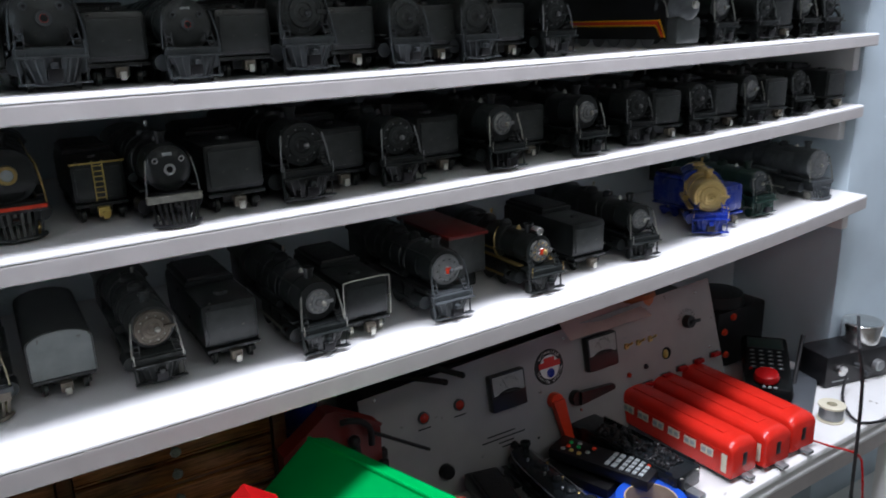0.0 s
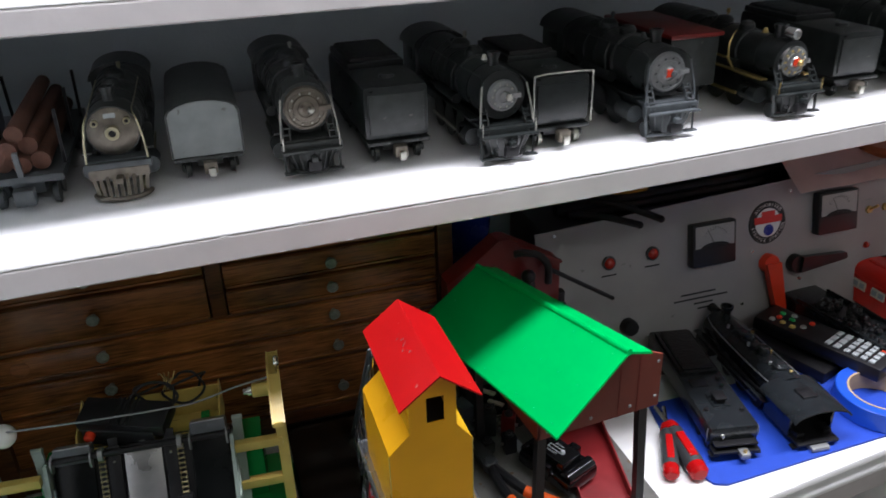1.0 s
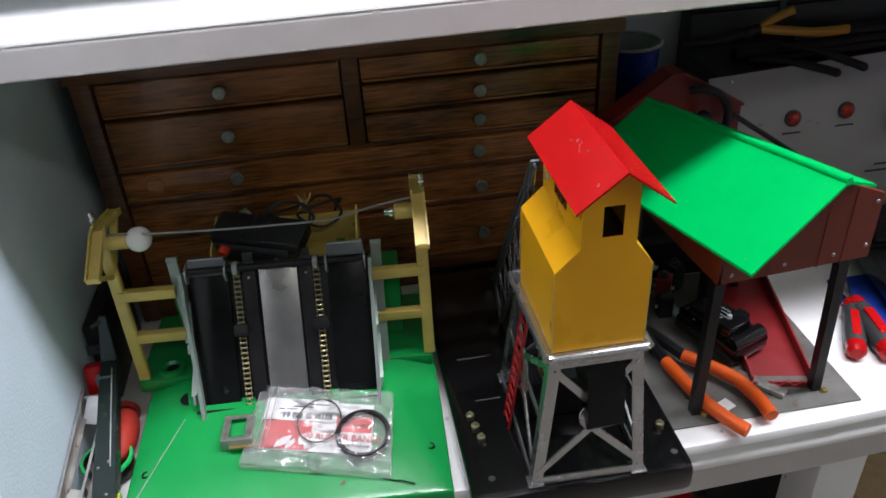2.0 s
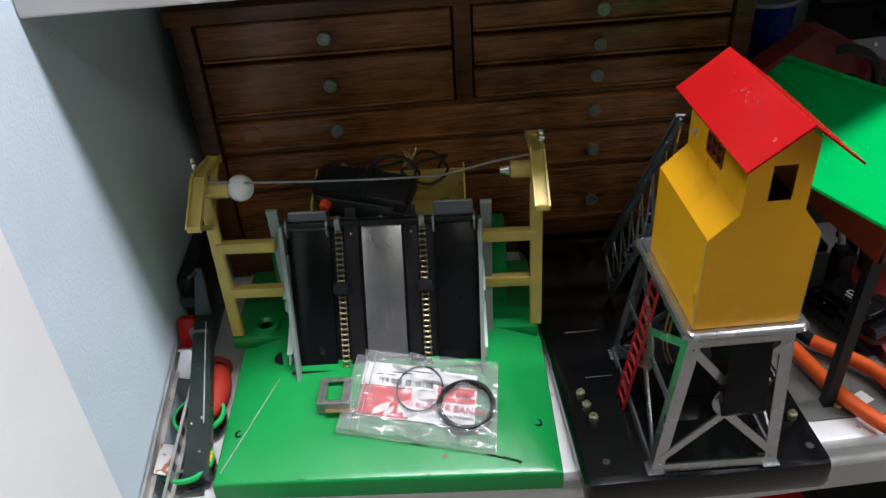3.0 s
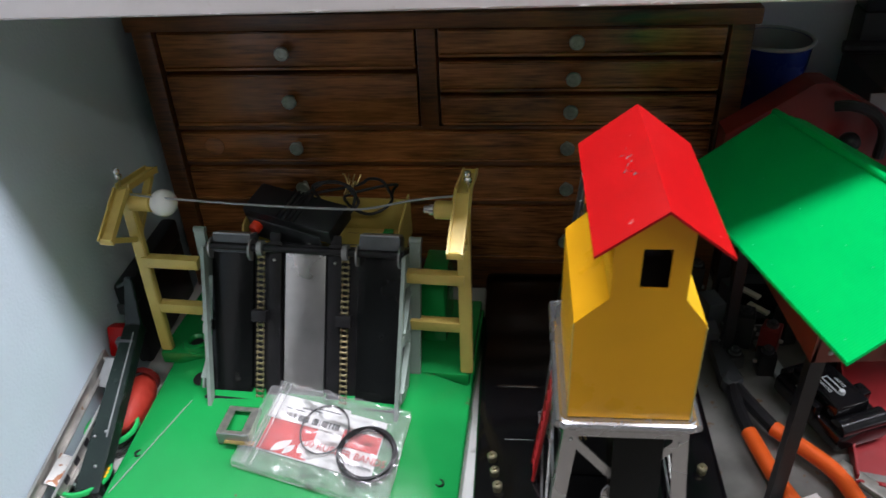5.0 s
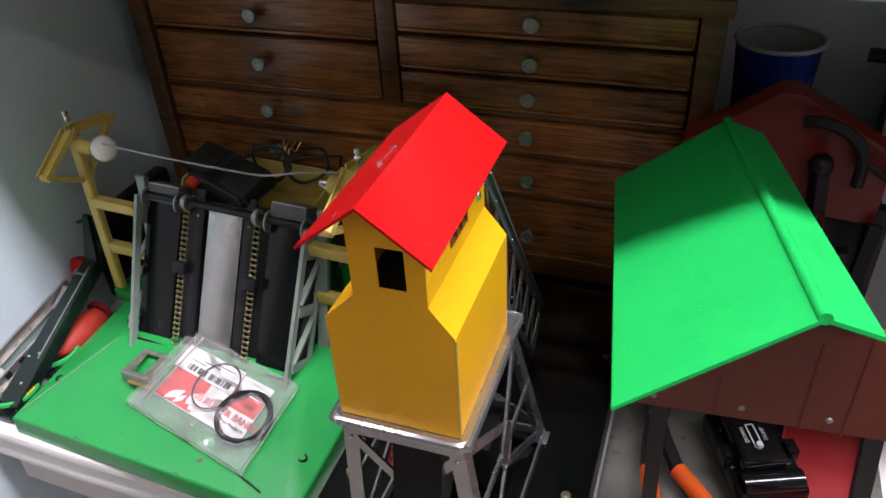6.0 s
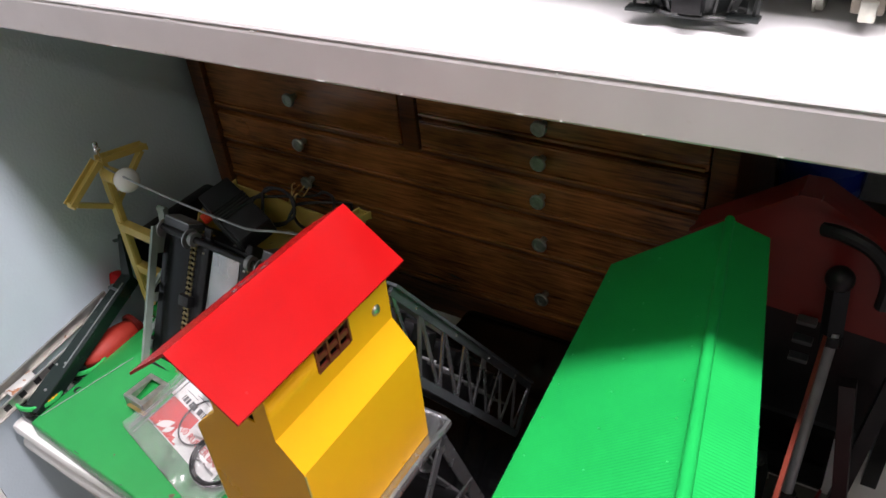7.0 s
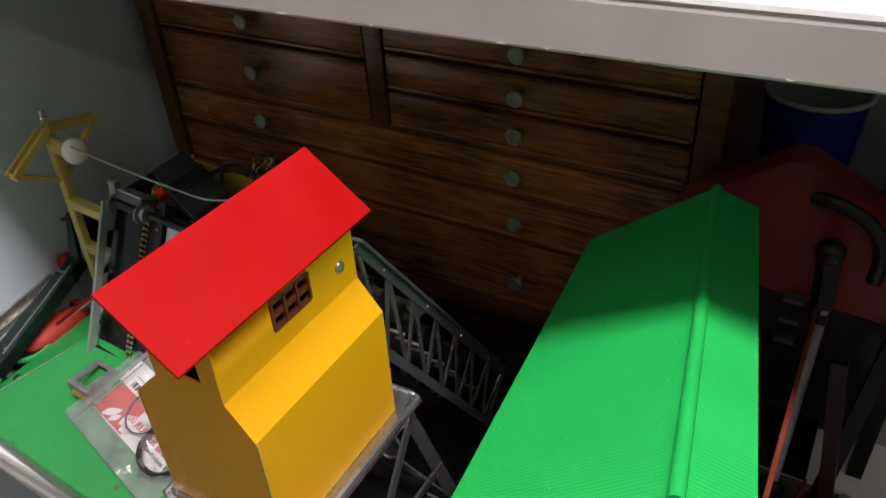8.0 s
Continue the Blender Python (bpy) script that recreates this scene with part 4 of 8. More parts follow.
    for i, j, up in ((0, 1, (0, 1, 0)), (1, 2, (1, 0, 0)), (2, 3, (0, 1, 0)), (3, 0, (1, 0, 0))):
        mid = (L(i, 0.47) + L(j, 0.47)) / 2
        out = (mid - c); out.z = 0
        side = not up[1]
        w, h = (0.0085, 0.021) if side else (0.0085, 0.014)
        hexa = ((0, h), (w, h * 0.42), (w, -h * 0.42), (0, -h), (-w, -h * 0.42), (-w, h * 0.42))
        gus = part("gusset", prism(B(), hexa, "y", -0.0007, 0.0007), SILVER, t)
        gus.matrix_basis = Matrix.Translation(mid) @ (pose(0, 0, 0, 0, 0, 90) if side else Matrix())
        part("gusset_rib", tube(B(), [(p[0] * 0.97, -0.0004, p[1] * 0.97) for p in hexa] + [(0, -0.0004, h * 0.97)], 0.0009, 6), SILVER, gus)
        for a, b in ((L(i, 0.06), mid + Vector((0, 0, h * 0.8))), (L(j, 0.06), mid + Vector((0, 0, h * 0.8))), (L(i, 0.93), mid - Vector((0, 0, h * 0.8))), (L(j, 0.93), mid - Vector((0, 0, h * 0.8)))):
            part("strut", bar(B(), a.lerp(b, 0.05), b, 0.0056, 0.0016, up), SILVER, t)
        if side:
            for a in (L(i, 0.47), L(j, 0.47)):
                part("arm", bar(B(), a, mid.lerp(a, 0.12), 0.0016, 0.0056, (0, 0, 1)), SILVER, t)
        part("tie", bar(B(), L(i, 0.97), L(j, 0.97), 0.0016, 0.0075, (0, 0, 1)), SILVER, t)
        part("top_bracket", bar(B(), L(i, 0.035), L(j, 0.035), 0.0014, 0.011, (0, 0, 1)), SILVER, t)
    part("chute", prism(B(), ((0.010, pz - 0.006), (-0.0165, pz - 0.006), (-0.0270, 0.990), (-0.0245, 0.986), (0.010, 1.020)), "x", 0.4525, 0.4795), SMOKED, t, "black loading chute under the house")
    part("machine", box(B(), 0.432, 0.482, 0.055, 0.10, 0.9222, 0.962, 0.003), BLACK, t)
    for k in range(2):
        part("lead_wire", tube(B(), ((0.441 + 0.004 * k, 0.05, 1.03), (0.436 + 0.003 * k, 0.046, 0.99), (0.444 + 0.003 * k, 0.05, 0.965)), 0.0008, 6), BRASS, t)
    # red ladder leaning on the side
    a, b = Vector((0.4265, 0.0475, 1.047)), Vector((0.4125, 0.0555, 0.9235))
    w = Vector((0, 0.0075, 0.0008))
    lad = part("ladder_rail", bar(B(), a - w, b - w, 0.0018, 0.0022), LADDER, t, "red plastic ladder")
    part("ladder_rail", bar(B(), a + w, b + w, 0.0018, 0.0022), LADDER, t)
    for k in range(12):
        p = a.lerp(b, (k + 0.5) / 12)
        part("ladder_rung", bar(B(), p - w, p + w, 0.0016, 0.0016), LADDER, lad)
    # the bucket elevator sloping down behind
    for xs in (0.4375, 0.4785):
        A0, A1 = Vector((xs, 0.0695, 1.1525)), Vector((xs, 0.2105, 0.9550))
        C0, C1 = Vector((xs, 0.0740, 1.0905)), Vector((xs, 0.1870, 0.9250))
        boom = part("boom_side", bar(B(), A0, A1, 0.0052, 0.0018, (1, 0, 0)), GUN, t, "grey steel lattice boom sloping down behind")
        part("boom_flange", bar(B(), A0 + Vector((0, 0.0018, 0.0026)), A1 + Vector((0, 0.0018, 0.0026)), 0.0016, 0.0060, (1, 0, 0)), GUN, boom)
        part("boom_chord", bar(B(), C0, C1, 0.0052, 0.0018, (1, 0, 0)), GUN, boom)
        n = 7
        for k in range(n):
            p, q, r = A0.lerp(A1, k / n), C0.lerp(C1, (k + 0.5) / n), A0.lerp(A1, (k + 1) / n)
            part("lattice_bar", bar(B(), p, q, 0.0022, 0.0012, (1, 0, 0)), SILVER, boom)
            part("lattice_bar", bar(B(), q, r, 0.0022, 0.0012, (1, 0, 0)), SILVER, boom)
        part("boom_end", bar(B(), A1, C1, 0.0035, 0.002, (1, 0, 0)), GUN, boom)
        for k in (0.12, 0.36, 0.60, 0.84):
            part("rivet", ball(B(), A0.lerp(A1, k) + Vector((0.001 if xs > 0.45 else -0.001, 0, 0)), 0.0010, 6), BRIGHT, boom)
    A0, A1 = Vector((0.457, 0.072, 1.120)), Vector((0.457, 0.190, 0.950))
    part("conveyor_belt", bar(B(), A0, A1, 0.0275, 0.004, (1, 0, 0)), BLACK, t)
    for k in range(9):
        p = A0.lerp(A1, (k + 0.6) / 9.6)
        part("bucket", box(B(), -0.011, 0.011, -0.004, 0.006, -0.002, 0.008, 0.0008, Matrix.Translation(p + Vector((0, 0.004, 0.004))) @ pose(0, 0, 0, -38)), BLACK, t)
        if k > 1:
            part("roller", rod(B(), p + Vector((-0.0175, 0, -0.002)), p + Vector((0.0175, 0, -0.002)), 0.0010, None, 8), GREYSTEEL, t)
    # the house: shell with real window openings
    hx0, hx1, hy0, hy1, hz = 0.4268, 0.4903, -0.0190, 0.0675, pz
    outline = ((hx0, hz), (hx0, 1.1215), (0.4428, 1.1370), (0.4428, 1.1795), (0.4605, 1.1935), (0.4785, 1.1795), (0.4785, 1.1370), (hx1, 1.1215), (hx1, hz))
    def gable(y, window):
        bm = B()
        if window:
            wx0, wx1, wz0, wz1 = 0.4560, 0.4692, 1.1437, 1.1655
            polys = (((hx0, hz), (hx1, hz), (hx1, 1.1215), (0.4785, 1.1370), (0.4428, 1.1370), (hx0, 1.1215)), ((0.4428, 1.137), (0.4785, 1.137), (0.4785, wz0), (0.4428, wz0)), ((0.4428, wz0), (wx0, wz0), (wx0, wz1), (0.4428, wz1)), ((wx1, wz0), (0.4785, wz0), (0.4785, wz1), (wx1, wz1)), ((0.4428, wz1), (0.4785, wz1), (0.4785, 1.1795), (0.4605, 1.1935), (0.4428, 1.1795)))
        else:
            polys = (outline,)
        for p in polys:
            prism(bm, p, "y", y, y + 0.0009)
        bmesh.ops.remove_doubles(bm, verts=bm.verts, dist=1e-5)
        return bm
    house = part("house_front", gable(hy0, True), YELLOW, t, "yellow enamelled house walls")
    part("house_back", gable(hy1 - 0.0009, False), YELLOW, t)
    for s, xo, xi, xw in ((1, hx0, 0.4428, 0.4428), (-1, hx1, 0.4785, 0.4785)):
        th = 0.0009 * s
        side = part("house_side", prism(B(), ((xo, hz), (xo + th, hz), (xo + th, 1.1215), (xo, 1.1215)), "y", hy0 + 0.0009, hy1 - 0.0009), YELLOW, t)
        part("shoulder", prism(B(), ((xo, 1.1215), (xo + th, 1.1210), (xi + th, 1.1365), (xi, 1.1370)), "y", hy0 + 0.0009, hy1 - 0.0009), YELLOW, t)
        wy0, wy1, wz0, wz1 = 0.0135, 0.0360, 1.1480, 1.1610
        bm = B()
        ys, zs = (hy0 + 0.0009, wy0, wy1, hy1 - 0.0009), (1.137, wz0, wz1, 1.1795)
        for i in range(3):
            for j in range(3):
                if (i, j) != (1, 1):
                    box(bm, min(xi, xi + th), max(xi, xi + th), ys[i], ys[i + 1], zs[j], zs[j + 1])
        bmesh.ops.remove_doubles(bm, verts=bm.verts, dist=1e-6)
        part("upper_wall", bm, YELLOW, t)
        part("seam", bar(B(), (xo - 0.0002 * s, hy0 + 0.0002, hz + 0.001), (xo - 0.0002 * s, hy0 + 0.0002, 1.1205), 0.0007, 0.0007), CREAM, side)
        lat = B()
        for k in range(4):
            y = wy0 + (wy1 - wy0) * k / 3
            bar(lat, (xi + th * 0.3, y, wz0), (xi + th * 0.3, y, wz1), 0.0026, 0.0012)
        for k in range(3):
            z = wz0 + (wz1 - wz0) * k / 2
            bar(lat, (xi + th * 0.3, wy0, z), (xi + th * 0.3, wy1, z), 0.0012, 0.0027)
        part("window_lattice", lat, REDBROWN, side, "brown-red lattice window")
        part("side_bolt", ball(B(), (xi - 0.0002 * s, 0.0565, 1.1500), 0.0030, 12, (0.5, 1, 1)), NICKEL, side)
    part("inner_floor", box(B(), 0.4445, 0.4770, hy0 + 0.003, hy1 - 0.003, 1.1380, 1.1388), BLACK, t)
    roof = B()
    prof = ((0.4310, 1.1755), (0.4605, 1.1985), (0.4905, 1.1755), (0.4901, 1.1743), (0.4605, 1.1970), (0.4314, 1.1743))
    prism(roof, prof, "y", -0.0405, 0.0680)
    rf = part("roof", roof, RED, t, "red enamelled gable roof with scratches")
    scr = B()
    rnd = random.Random(3)
    for k in range(15):
        u, y = 0.30 + 0.07 * math.sin(k * 0.8) + 0.03 * rnd.random(), 0.030 - 0.0020 * k + 0.002 * rnd.random()
        p = Vector((0.4605, y, 1.19853)).lerp(Vector((0.4310, y, 1.17553)), u)
        d = Vector((-0.0016 * rnd.random(), -0.0022 * rnd.random(), -0.0012 * rnd.random()))
        bar(scr, p, p + d, 0.0003 + 0.0004 * rnd.random(), 0.00012, (0.6, 0, 0.8))
    part("scratch", scr, RUBBER, rf)["kind"] = "stuff"


coal_tower()


# ---- lumber shed with the green roof ----
def lumber_shed():
    t = thing("lumber_shed", "toy lumber shed with bright green roof on black posts", "toy shed")
    rf, rb = Vector((0.637, 0.010, 1.1440)), Vector((0.595, 0.2526, 1.1122))
    left = (Vector((0.5605, -0.0185, 1.1000)) - rf, Vector((-0.0700, -0.0055, -0.0528)))
    right = (Vector((0.0242, 0.004, -0.0080)), Vector((0.0238, 0.0012, -0.0080)))
    up = Vector((0, 0.14, 1)).normalized()
    def slab(ends, th, n=130):
        """One slope from the ridge out to its eave, its face ribbed across and its eave finely toothed."""
        bm = B()
        rows = []
        for i in range(2 * n + 1):
            q = rf.lerp(rb, i / (2 * n))
            e = ends[0].lerp(ends[1], i / (2 * n))
            w = i % 2
            rows.append([bm.verts.new(v) for v in (q + up * (0.00009 * w), q + e * (1 + 0.008 * w) + up * (0.00009 * w), q + e * (1 + 0.008 * w) - up * th, q - up * th)])
        for p, q in zip(rows, rows[1:]):
            for k in range(4):
                bm.faces.new((p[k], p[(k + 1) % 4], q[(k + 1) % 4], q[k]))
        bm.faces.new(rows[0])
        bm.faces.new(rows[-1])
        return bm
    r = link("roof", slab(left, 0.0022), GREENROOF, t, "bright green ribbed plastic roof", False)
    link("roof_slope", slab(right, 0.0022), GREENROOF, t, "", False)
    part("ridge_cap", rod(B(), rf - up * 0.0006, rb - up * 0.0006, 0.0029, None, 16), GREENROOF, r)
    dots = B()
    for v in (0.10, 0.52, 0.93):
        for k in range(9):
            u = (k + 0.5 + (0.25 if v == 0.52 else 0.0)) / 9.5
            ball(dots, rf.lerp(rb, u) + left[0].lerp(left[1], u) * v + up * 0.0001, 0.00055, 6)
    part("nail_dot", dots, GREENTAPE, r)
    # brown gables and side walls under it
    bm = B()
    y = 0.030
    prism(bm, ((0.5665, 1.0560), (0.6840, 1.0640), (0.6835, 1.1180), (0.6400, 1.1350), (0.5700, 1.0880)), "y", y, y + 0.003)
    front = part("gable", bm, REDBROWN, t, "brown-red plastic gable with rivets")
    for x, z in ((0.6795, 1.112), (0.6795, 1.075), (0.6550, 1.0700), (0.5760, 1.0640), (0.6170, 1.0670)):
        part("rivet", ball(B(), (x, y - 0.0004, z), 0.0017, 8, (1, 0.5, 1)), GREYSTEEL, front)
    for x in (0.605, 0.6435, 0.662):
        part("groove", box(B(), x - 0.0004, x + 0.0004, y - 0.0004, y + 0.0004, 1.0605, 1.088 + 0.6 * (x - 0.6)), DEEPRED, front)
    part("side_wall", prism(B(), ((0.030, 1.056), (0.225, 1.036), (0.225, 1.058), (0.030, 1.084)), "x", 0.5665, 0.5690), REDBROWN, t)
    part("side_wall", prism(B(), ((0.033, 1.064), (0.226, 1.036), (0.226, 1.066), (0.033, 1.094)), "x", 0.6600, 0.6620), REDBROWN, t)
    part("back_gable", prism(B(), ((0.5665, 1.030), (0.6120, 1.030), (0.6120, 1.0945), (0.6050, 1.0960), (0.5665, 1.062)), "y", 0.226, 0.229), REDBROWN, t)
    # black posts down to a grey base plate
    # the worn plate's grey is darkened to hold the shade under the roof
    plate = part("base_plate", box(B(), 0.5480, 0.7330, 0.0440, 0.2600, BZ + 0.0005, BZ + 0.0022, 0.0005), mat("worn_plate_shade_grey", (0.15, 0.15, 0.135), 0.45, 0.3, vary=0.25, scale=40, dirt=(0.14, 0.09, 0.05), spots=0.35), t, "worn grey steel base plate")
    for x, yy, z, xt, yt in ((0.5835, 0.0600, 1.058, 0.5790, 0.0500), (0.7000, 0.0660, 1.064, 0.6790, 0.0500), (0.5835, 0.215, 1.036, 0.579, 0.215), (0.700, 0.222, 1.036, 0.679, 0.222)):
        p = part("post", bar(B(), (x, yy, BZ + 0.002), (xt, yt, z + 0.004), 0.0085, 0.0085, (0, 1, 0)), BLACK, t)
        part("bolt", lathe(B(), ((0, 0.004), (0.0022, 0.004), (0.003, 0.003), (0.003, 0)), (x + 0.006, yy - 0.006, BZ + 0.0021), "z", 10), BRASS, p)


lumber_shed()


TRAYRED = mat("crimson_tray_plastic", (0.22, 0.013, 0.015), 0.40, vary=0.12, scale=40, bump=0.06)


def red_machine_house():
    """The red hopper building that stands behind the shed, with its black crank and rod."""
    t = thing("red_loader_house", "dull red toy loader house with a black crank", "toy house")
    rim = ((0.568, 1.082), (0.600, 1.104), (0.628, 1.1245), (0.640, 1.1245), (0.672, 1.106), (0.706, 1.086))
    part("gable", prism(B(), rim + ((0.706, 1.030), (0.568, 1.040)), "y", 0.276, 0.300), DEEPRED, t)
    lip = B()
    for p, q in zip(rim, rim[1:]):
        bar(lip, (p[0], 0.274, p[1] + 0.0005), (q[0], 0.274, q[1] + 0.0005), 0.0060, 0.0030)
    part("roof_lip", lip, DEEPRED, t)["kind"] = "stuff"
    for x in (0.590, 0.712):
        part("post", bar(B(), (x, 0.286, BZ + 0.0005), (x, 0.286, 1.040), 0.010, 0.010, (0, 1, 0)), BLACK, t)
    part("tie_rod", rod(B(), (0.687, 0.266, 1.0840), (0.785, 0.284, 1.0150), 0.0027, None, 10), BLACK, t)
    part("crank", tube(B(), ((0.645, 0.268, 1.1090), (0.656, 0.263, 1.1115), (0.673, 0.262, 1.1050), (0.684, 0.262, 1.0900), (0.685, 0.262, 1.0680)), 0.0044, 10), BLACK, t)
    part("crank_joint", ball(B(), (0.660, 0.262, 1.0810), 0.0085, 14), BLACK, t)
    part("crank_arm", bar(B(), (0.660, 0.262, 1.080), (0.664, 0.256, 1.035), 0.010, 0.009), BLACK, t)
    rd = part("rod", rod(B(), (0.6645, 0.256, 1.045), (0.6635, 0.212, 0.935), 0.0036, None, 14), GREYSTEEL, t, "grey steel rod with black collars")
    for s in (0.02, 0.96):
        c = Vector((0.6645, 0.256, 1.045)).lerp(Vector((0.6635, 0.212, 0.935)), s)
        part("collar", rod(B(), c, c + Vector((0, -0.0022, -0.0055)), 0.0060, None, 16), BLACK, rd)
    part("rod_foot", box(B(), 0.656, 0.672, 0.198, 0.216, BZ + 0.0026, 0.936, 0.002), BLACK, t)
    part("brace", bar(B(), (0.690, 0.235, BZ + 0.0026), (0.706, 0.270, 1.034), 0.009, 0.009, (0, 1, 0)), BLACK, t)
    for k in range(3):
        part("tooth", box(B(), 0.642, 0.654, 0.268, 0.2755, 1.034 - 0.016 * k, 1.037 - 0.016 * k, 0.0006), GUN, t)
    part("hopper_back", box(B(), 0.600, 0.706, 0.292, 0.300, 0.93, 1.0395, 0.001), BLACK, t)
    base = part("base", box(B(), 0.596, 0.684, 0.262, 0.345, BZ + 0.0006, BZ + 0.0095, 0.002), BASEBLACK, t)
    for x, y in ((0.6240, 0.2990), (0.6258, 0.2745)):
        part("track_strip", box(B(), -0.0032, 0.0032, -0.0105, 0.0105, 0.0, 0.0025, 0.0006, pose(x, y, BZ + 0.0093, 0, 0, 42)), IVORY, base, "cream strip")
    tr = thing("red_tray", "dark red plastic tray lying under the shed", "tray", pose(0.692, 0.158, BZ + 0.004, 3, 0, -12))
    part("floor", box(B(), -0.028, 0.028, -0.085, 0.085, 0.0, 0.002, 0.0005), TRAYRED, tr)
    wave = [(-0.028 + 0.056 * k / 20, 0.0065 + 0.0022 * math.sin(k * 1.25)) for k in range(21)]
    part("frilled_lip", prism(B(), [(-0.028, 0.0)] + wave + [(0.028, 0.0)], "y", -0.0875, -0.0855), TRAYRED, tr)
    for x in (-0.028, 0.026):
        part("rim", box(B(), x, x + 0.002, -0.085, 0.085, 0.002, 0.013, 0.0005), TRAYRED, tr)
    part("end", box(B(), -0.026, 0.026, -0.085, -0.083, 0.002, 0.007, 0.0005), TRAYRED, tr)


red_machine_house()


def cup():
    t = thing("plastic_cup", "blue plastic cup with a white rolled rim beside the chest", "cup", pose(0.6275, 0.385, BZ + 0.124))
    part("wall", lathe(B(), ((0, 0), (0.024, 0), (0.0250, 0.002), (0.0330, 0.106), (0.0316, 0.106), (0.0232, 0.004), (0, 0.004)), (0, 0, 0), "z", 36), CUPBLUE, t)
    part("rim", tube(B(), [(0.0333 * math.cos(k * math.pi / 12), 0.0333 * math.sin(k * math.pi / 12), 0.1065) for k in range(24)], 0.0018, 8, True), PALEGREY, t)
    part("inside", lathe(B(), ((0.0230, 0.006), (0.0312, 0.1058)), (0, 0, 0), "z", 36), PALEGREY, t)
    s = thing("dark_box", "dark box standing behind the shed", "box", pose(0.66, 0.39, BZ + 0.0005))
    part("body", box(B(), -0.062, 0.062, -0.075, 0.075, 0, 0.1232, 0.003), CHARCOAL, s)


cup()


def dark_fillers():
    """Made-up dark boxes that stand in for shaded clutter behind the panel and behind the loader."""
    for x0, x1, y0, y1, h, lb in ((0.735, 1.300, 0.465, 0.497, 0.315, "made-up dark box for the shaded clutter behind the test panel"), (0.0560, 0.0690, 0.190, 0.300, 0.088, "made-up dark box for the shaded clutter beside the wall")):
        c = thing("tool_case", lb, "tool case", pose(x0, y0, BZ + 0.0005))
        w, d = x1 - x0, y1 - y0
        body = part("body", box(B(), 0, w, 0, d, 0, h * 0.72, 0.003), CHARCOAL if h > 0.2 else BLACK, c)
        part("lid", box(B(), -0.001, w + 0.001, -0.001, d, h * 0.722, h, 0.004), CHARCOAL if h > 0.2 else BLACK, c)
        for f in (0.2, 0.8):
            part("latch", box(B(), w * f - 0.004, w * f + 0.004, -0.003, 0.0, h * 0.66, h * 0.78, 0.0008), GUN, body)


dark_fillers()


def back_clutter():
    """Loose toy pieces that fill the dark gap between the tower, the chest and the shed."""
    z = BZ + 0.0006
    # the white card blocks carry the gap's shade in their dark colour
    rows = ((0.578, 0.262, 0.016, 0.022, 0.030, SLATE, "card block coloured slate for the shade", "block"), (0.596, 0.272, 0.014, 0.016, 0.040, CHARCOAL, "card block coloured charcoal for the shade", "block"), (0.572, 0.232, 0.013, 0.018, 0.020, SLATE, "card block coloured slate for the shade", "block"),
            (0.602, 0.236, 0.015, 0.020, 0.034, LOCO, "dark metal motor part", "toy part"), (0.622, 0.225, 0.016, 0.016, 0.028, DEEPRED, "dull red toy part", "toy part"), (0.588, 0.205, 0.013, 0.014, 0.014, LOCO, "dark metal toy part", "toy part"),
            (0.612, 0.198, 0.014, 0.015, 0.022, BLACK, "black metal motor part", "toy part"), (0.640, 0.242, 0.014, 0.020, 0.030, LOCO, "dark metal toy part", "toy part"), (0.566, 0.285, 0.014, 0.014, 0.05, BLACK, "black metal motor part", "toy part"))
    rnd = random.Random(6)
    for x, y, w, d, h, m, lb, cat in rows:
        t = thing("toy_part" if cat == "toy part" else "card_block", lb + " behind the shed", cat, pose(x, y, z + 0.002, 0, 0, 60 * rnd.random() - 30), "loose pieces")
        body = part("body", box(B(), -w / 2, w / 2, -d / 2, d / 2, 0, h, 0.0012), m, t)
        if cat == "toy part":
            part("boss", lathe(B(), ((0.0052, 0), (0.0052, 0.003), (0.0030, 0.0036), (0.0030, 0.006), (0, 0.0062)), (0, 0, h - 0.0004), "z", 14), CHARCOAL, body)
            part("axle", rod(B(), (-w * 0.7, 0, h * 0.5), (w * 0.7, 0, h * 0.5), 0.0018, None, 8), NICKEL, body)
        else:
            part("flap", box(B(), -w / 2, w / 2, -d / 2 - 0.0006, -d / 2 + 0.0002, h * 0.45, h * 0.98), m, body)


back_clutter()


# ---- model trains ----
def wheel(bm, x, y, r, w=0.004):
    lathe(bm, ((0, 0), (r * 0.25, 0.0006), (r * 0.3, 0.001), (r * 0.72, 0.0004), (r * 0.8, 0.001), (r * 0.95, 0.001), (r * 0.95, w), (r * 1.08, w), (r * 1.08, w + 0.0012), (0, w + 0.0012)) if x > 0 else
          ((0, 0), (r * 0.25, -0.0006), (r * 0.3, -0.001), (r * 0.72, -0.0004), (r * 0.8, -0.001), (r * 0.95, -0.001), (r * 0.95, -w), (r * 1.08, -w), (r * 1.08, -w - 0.0012), (0, -w - 0.0012)), (x - (w if x > 0 else -w), y, r), "x", 18)
    return bm


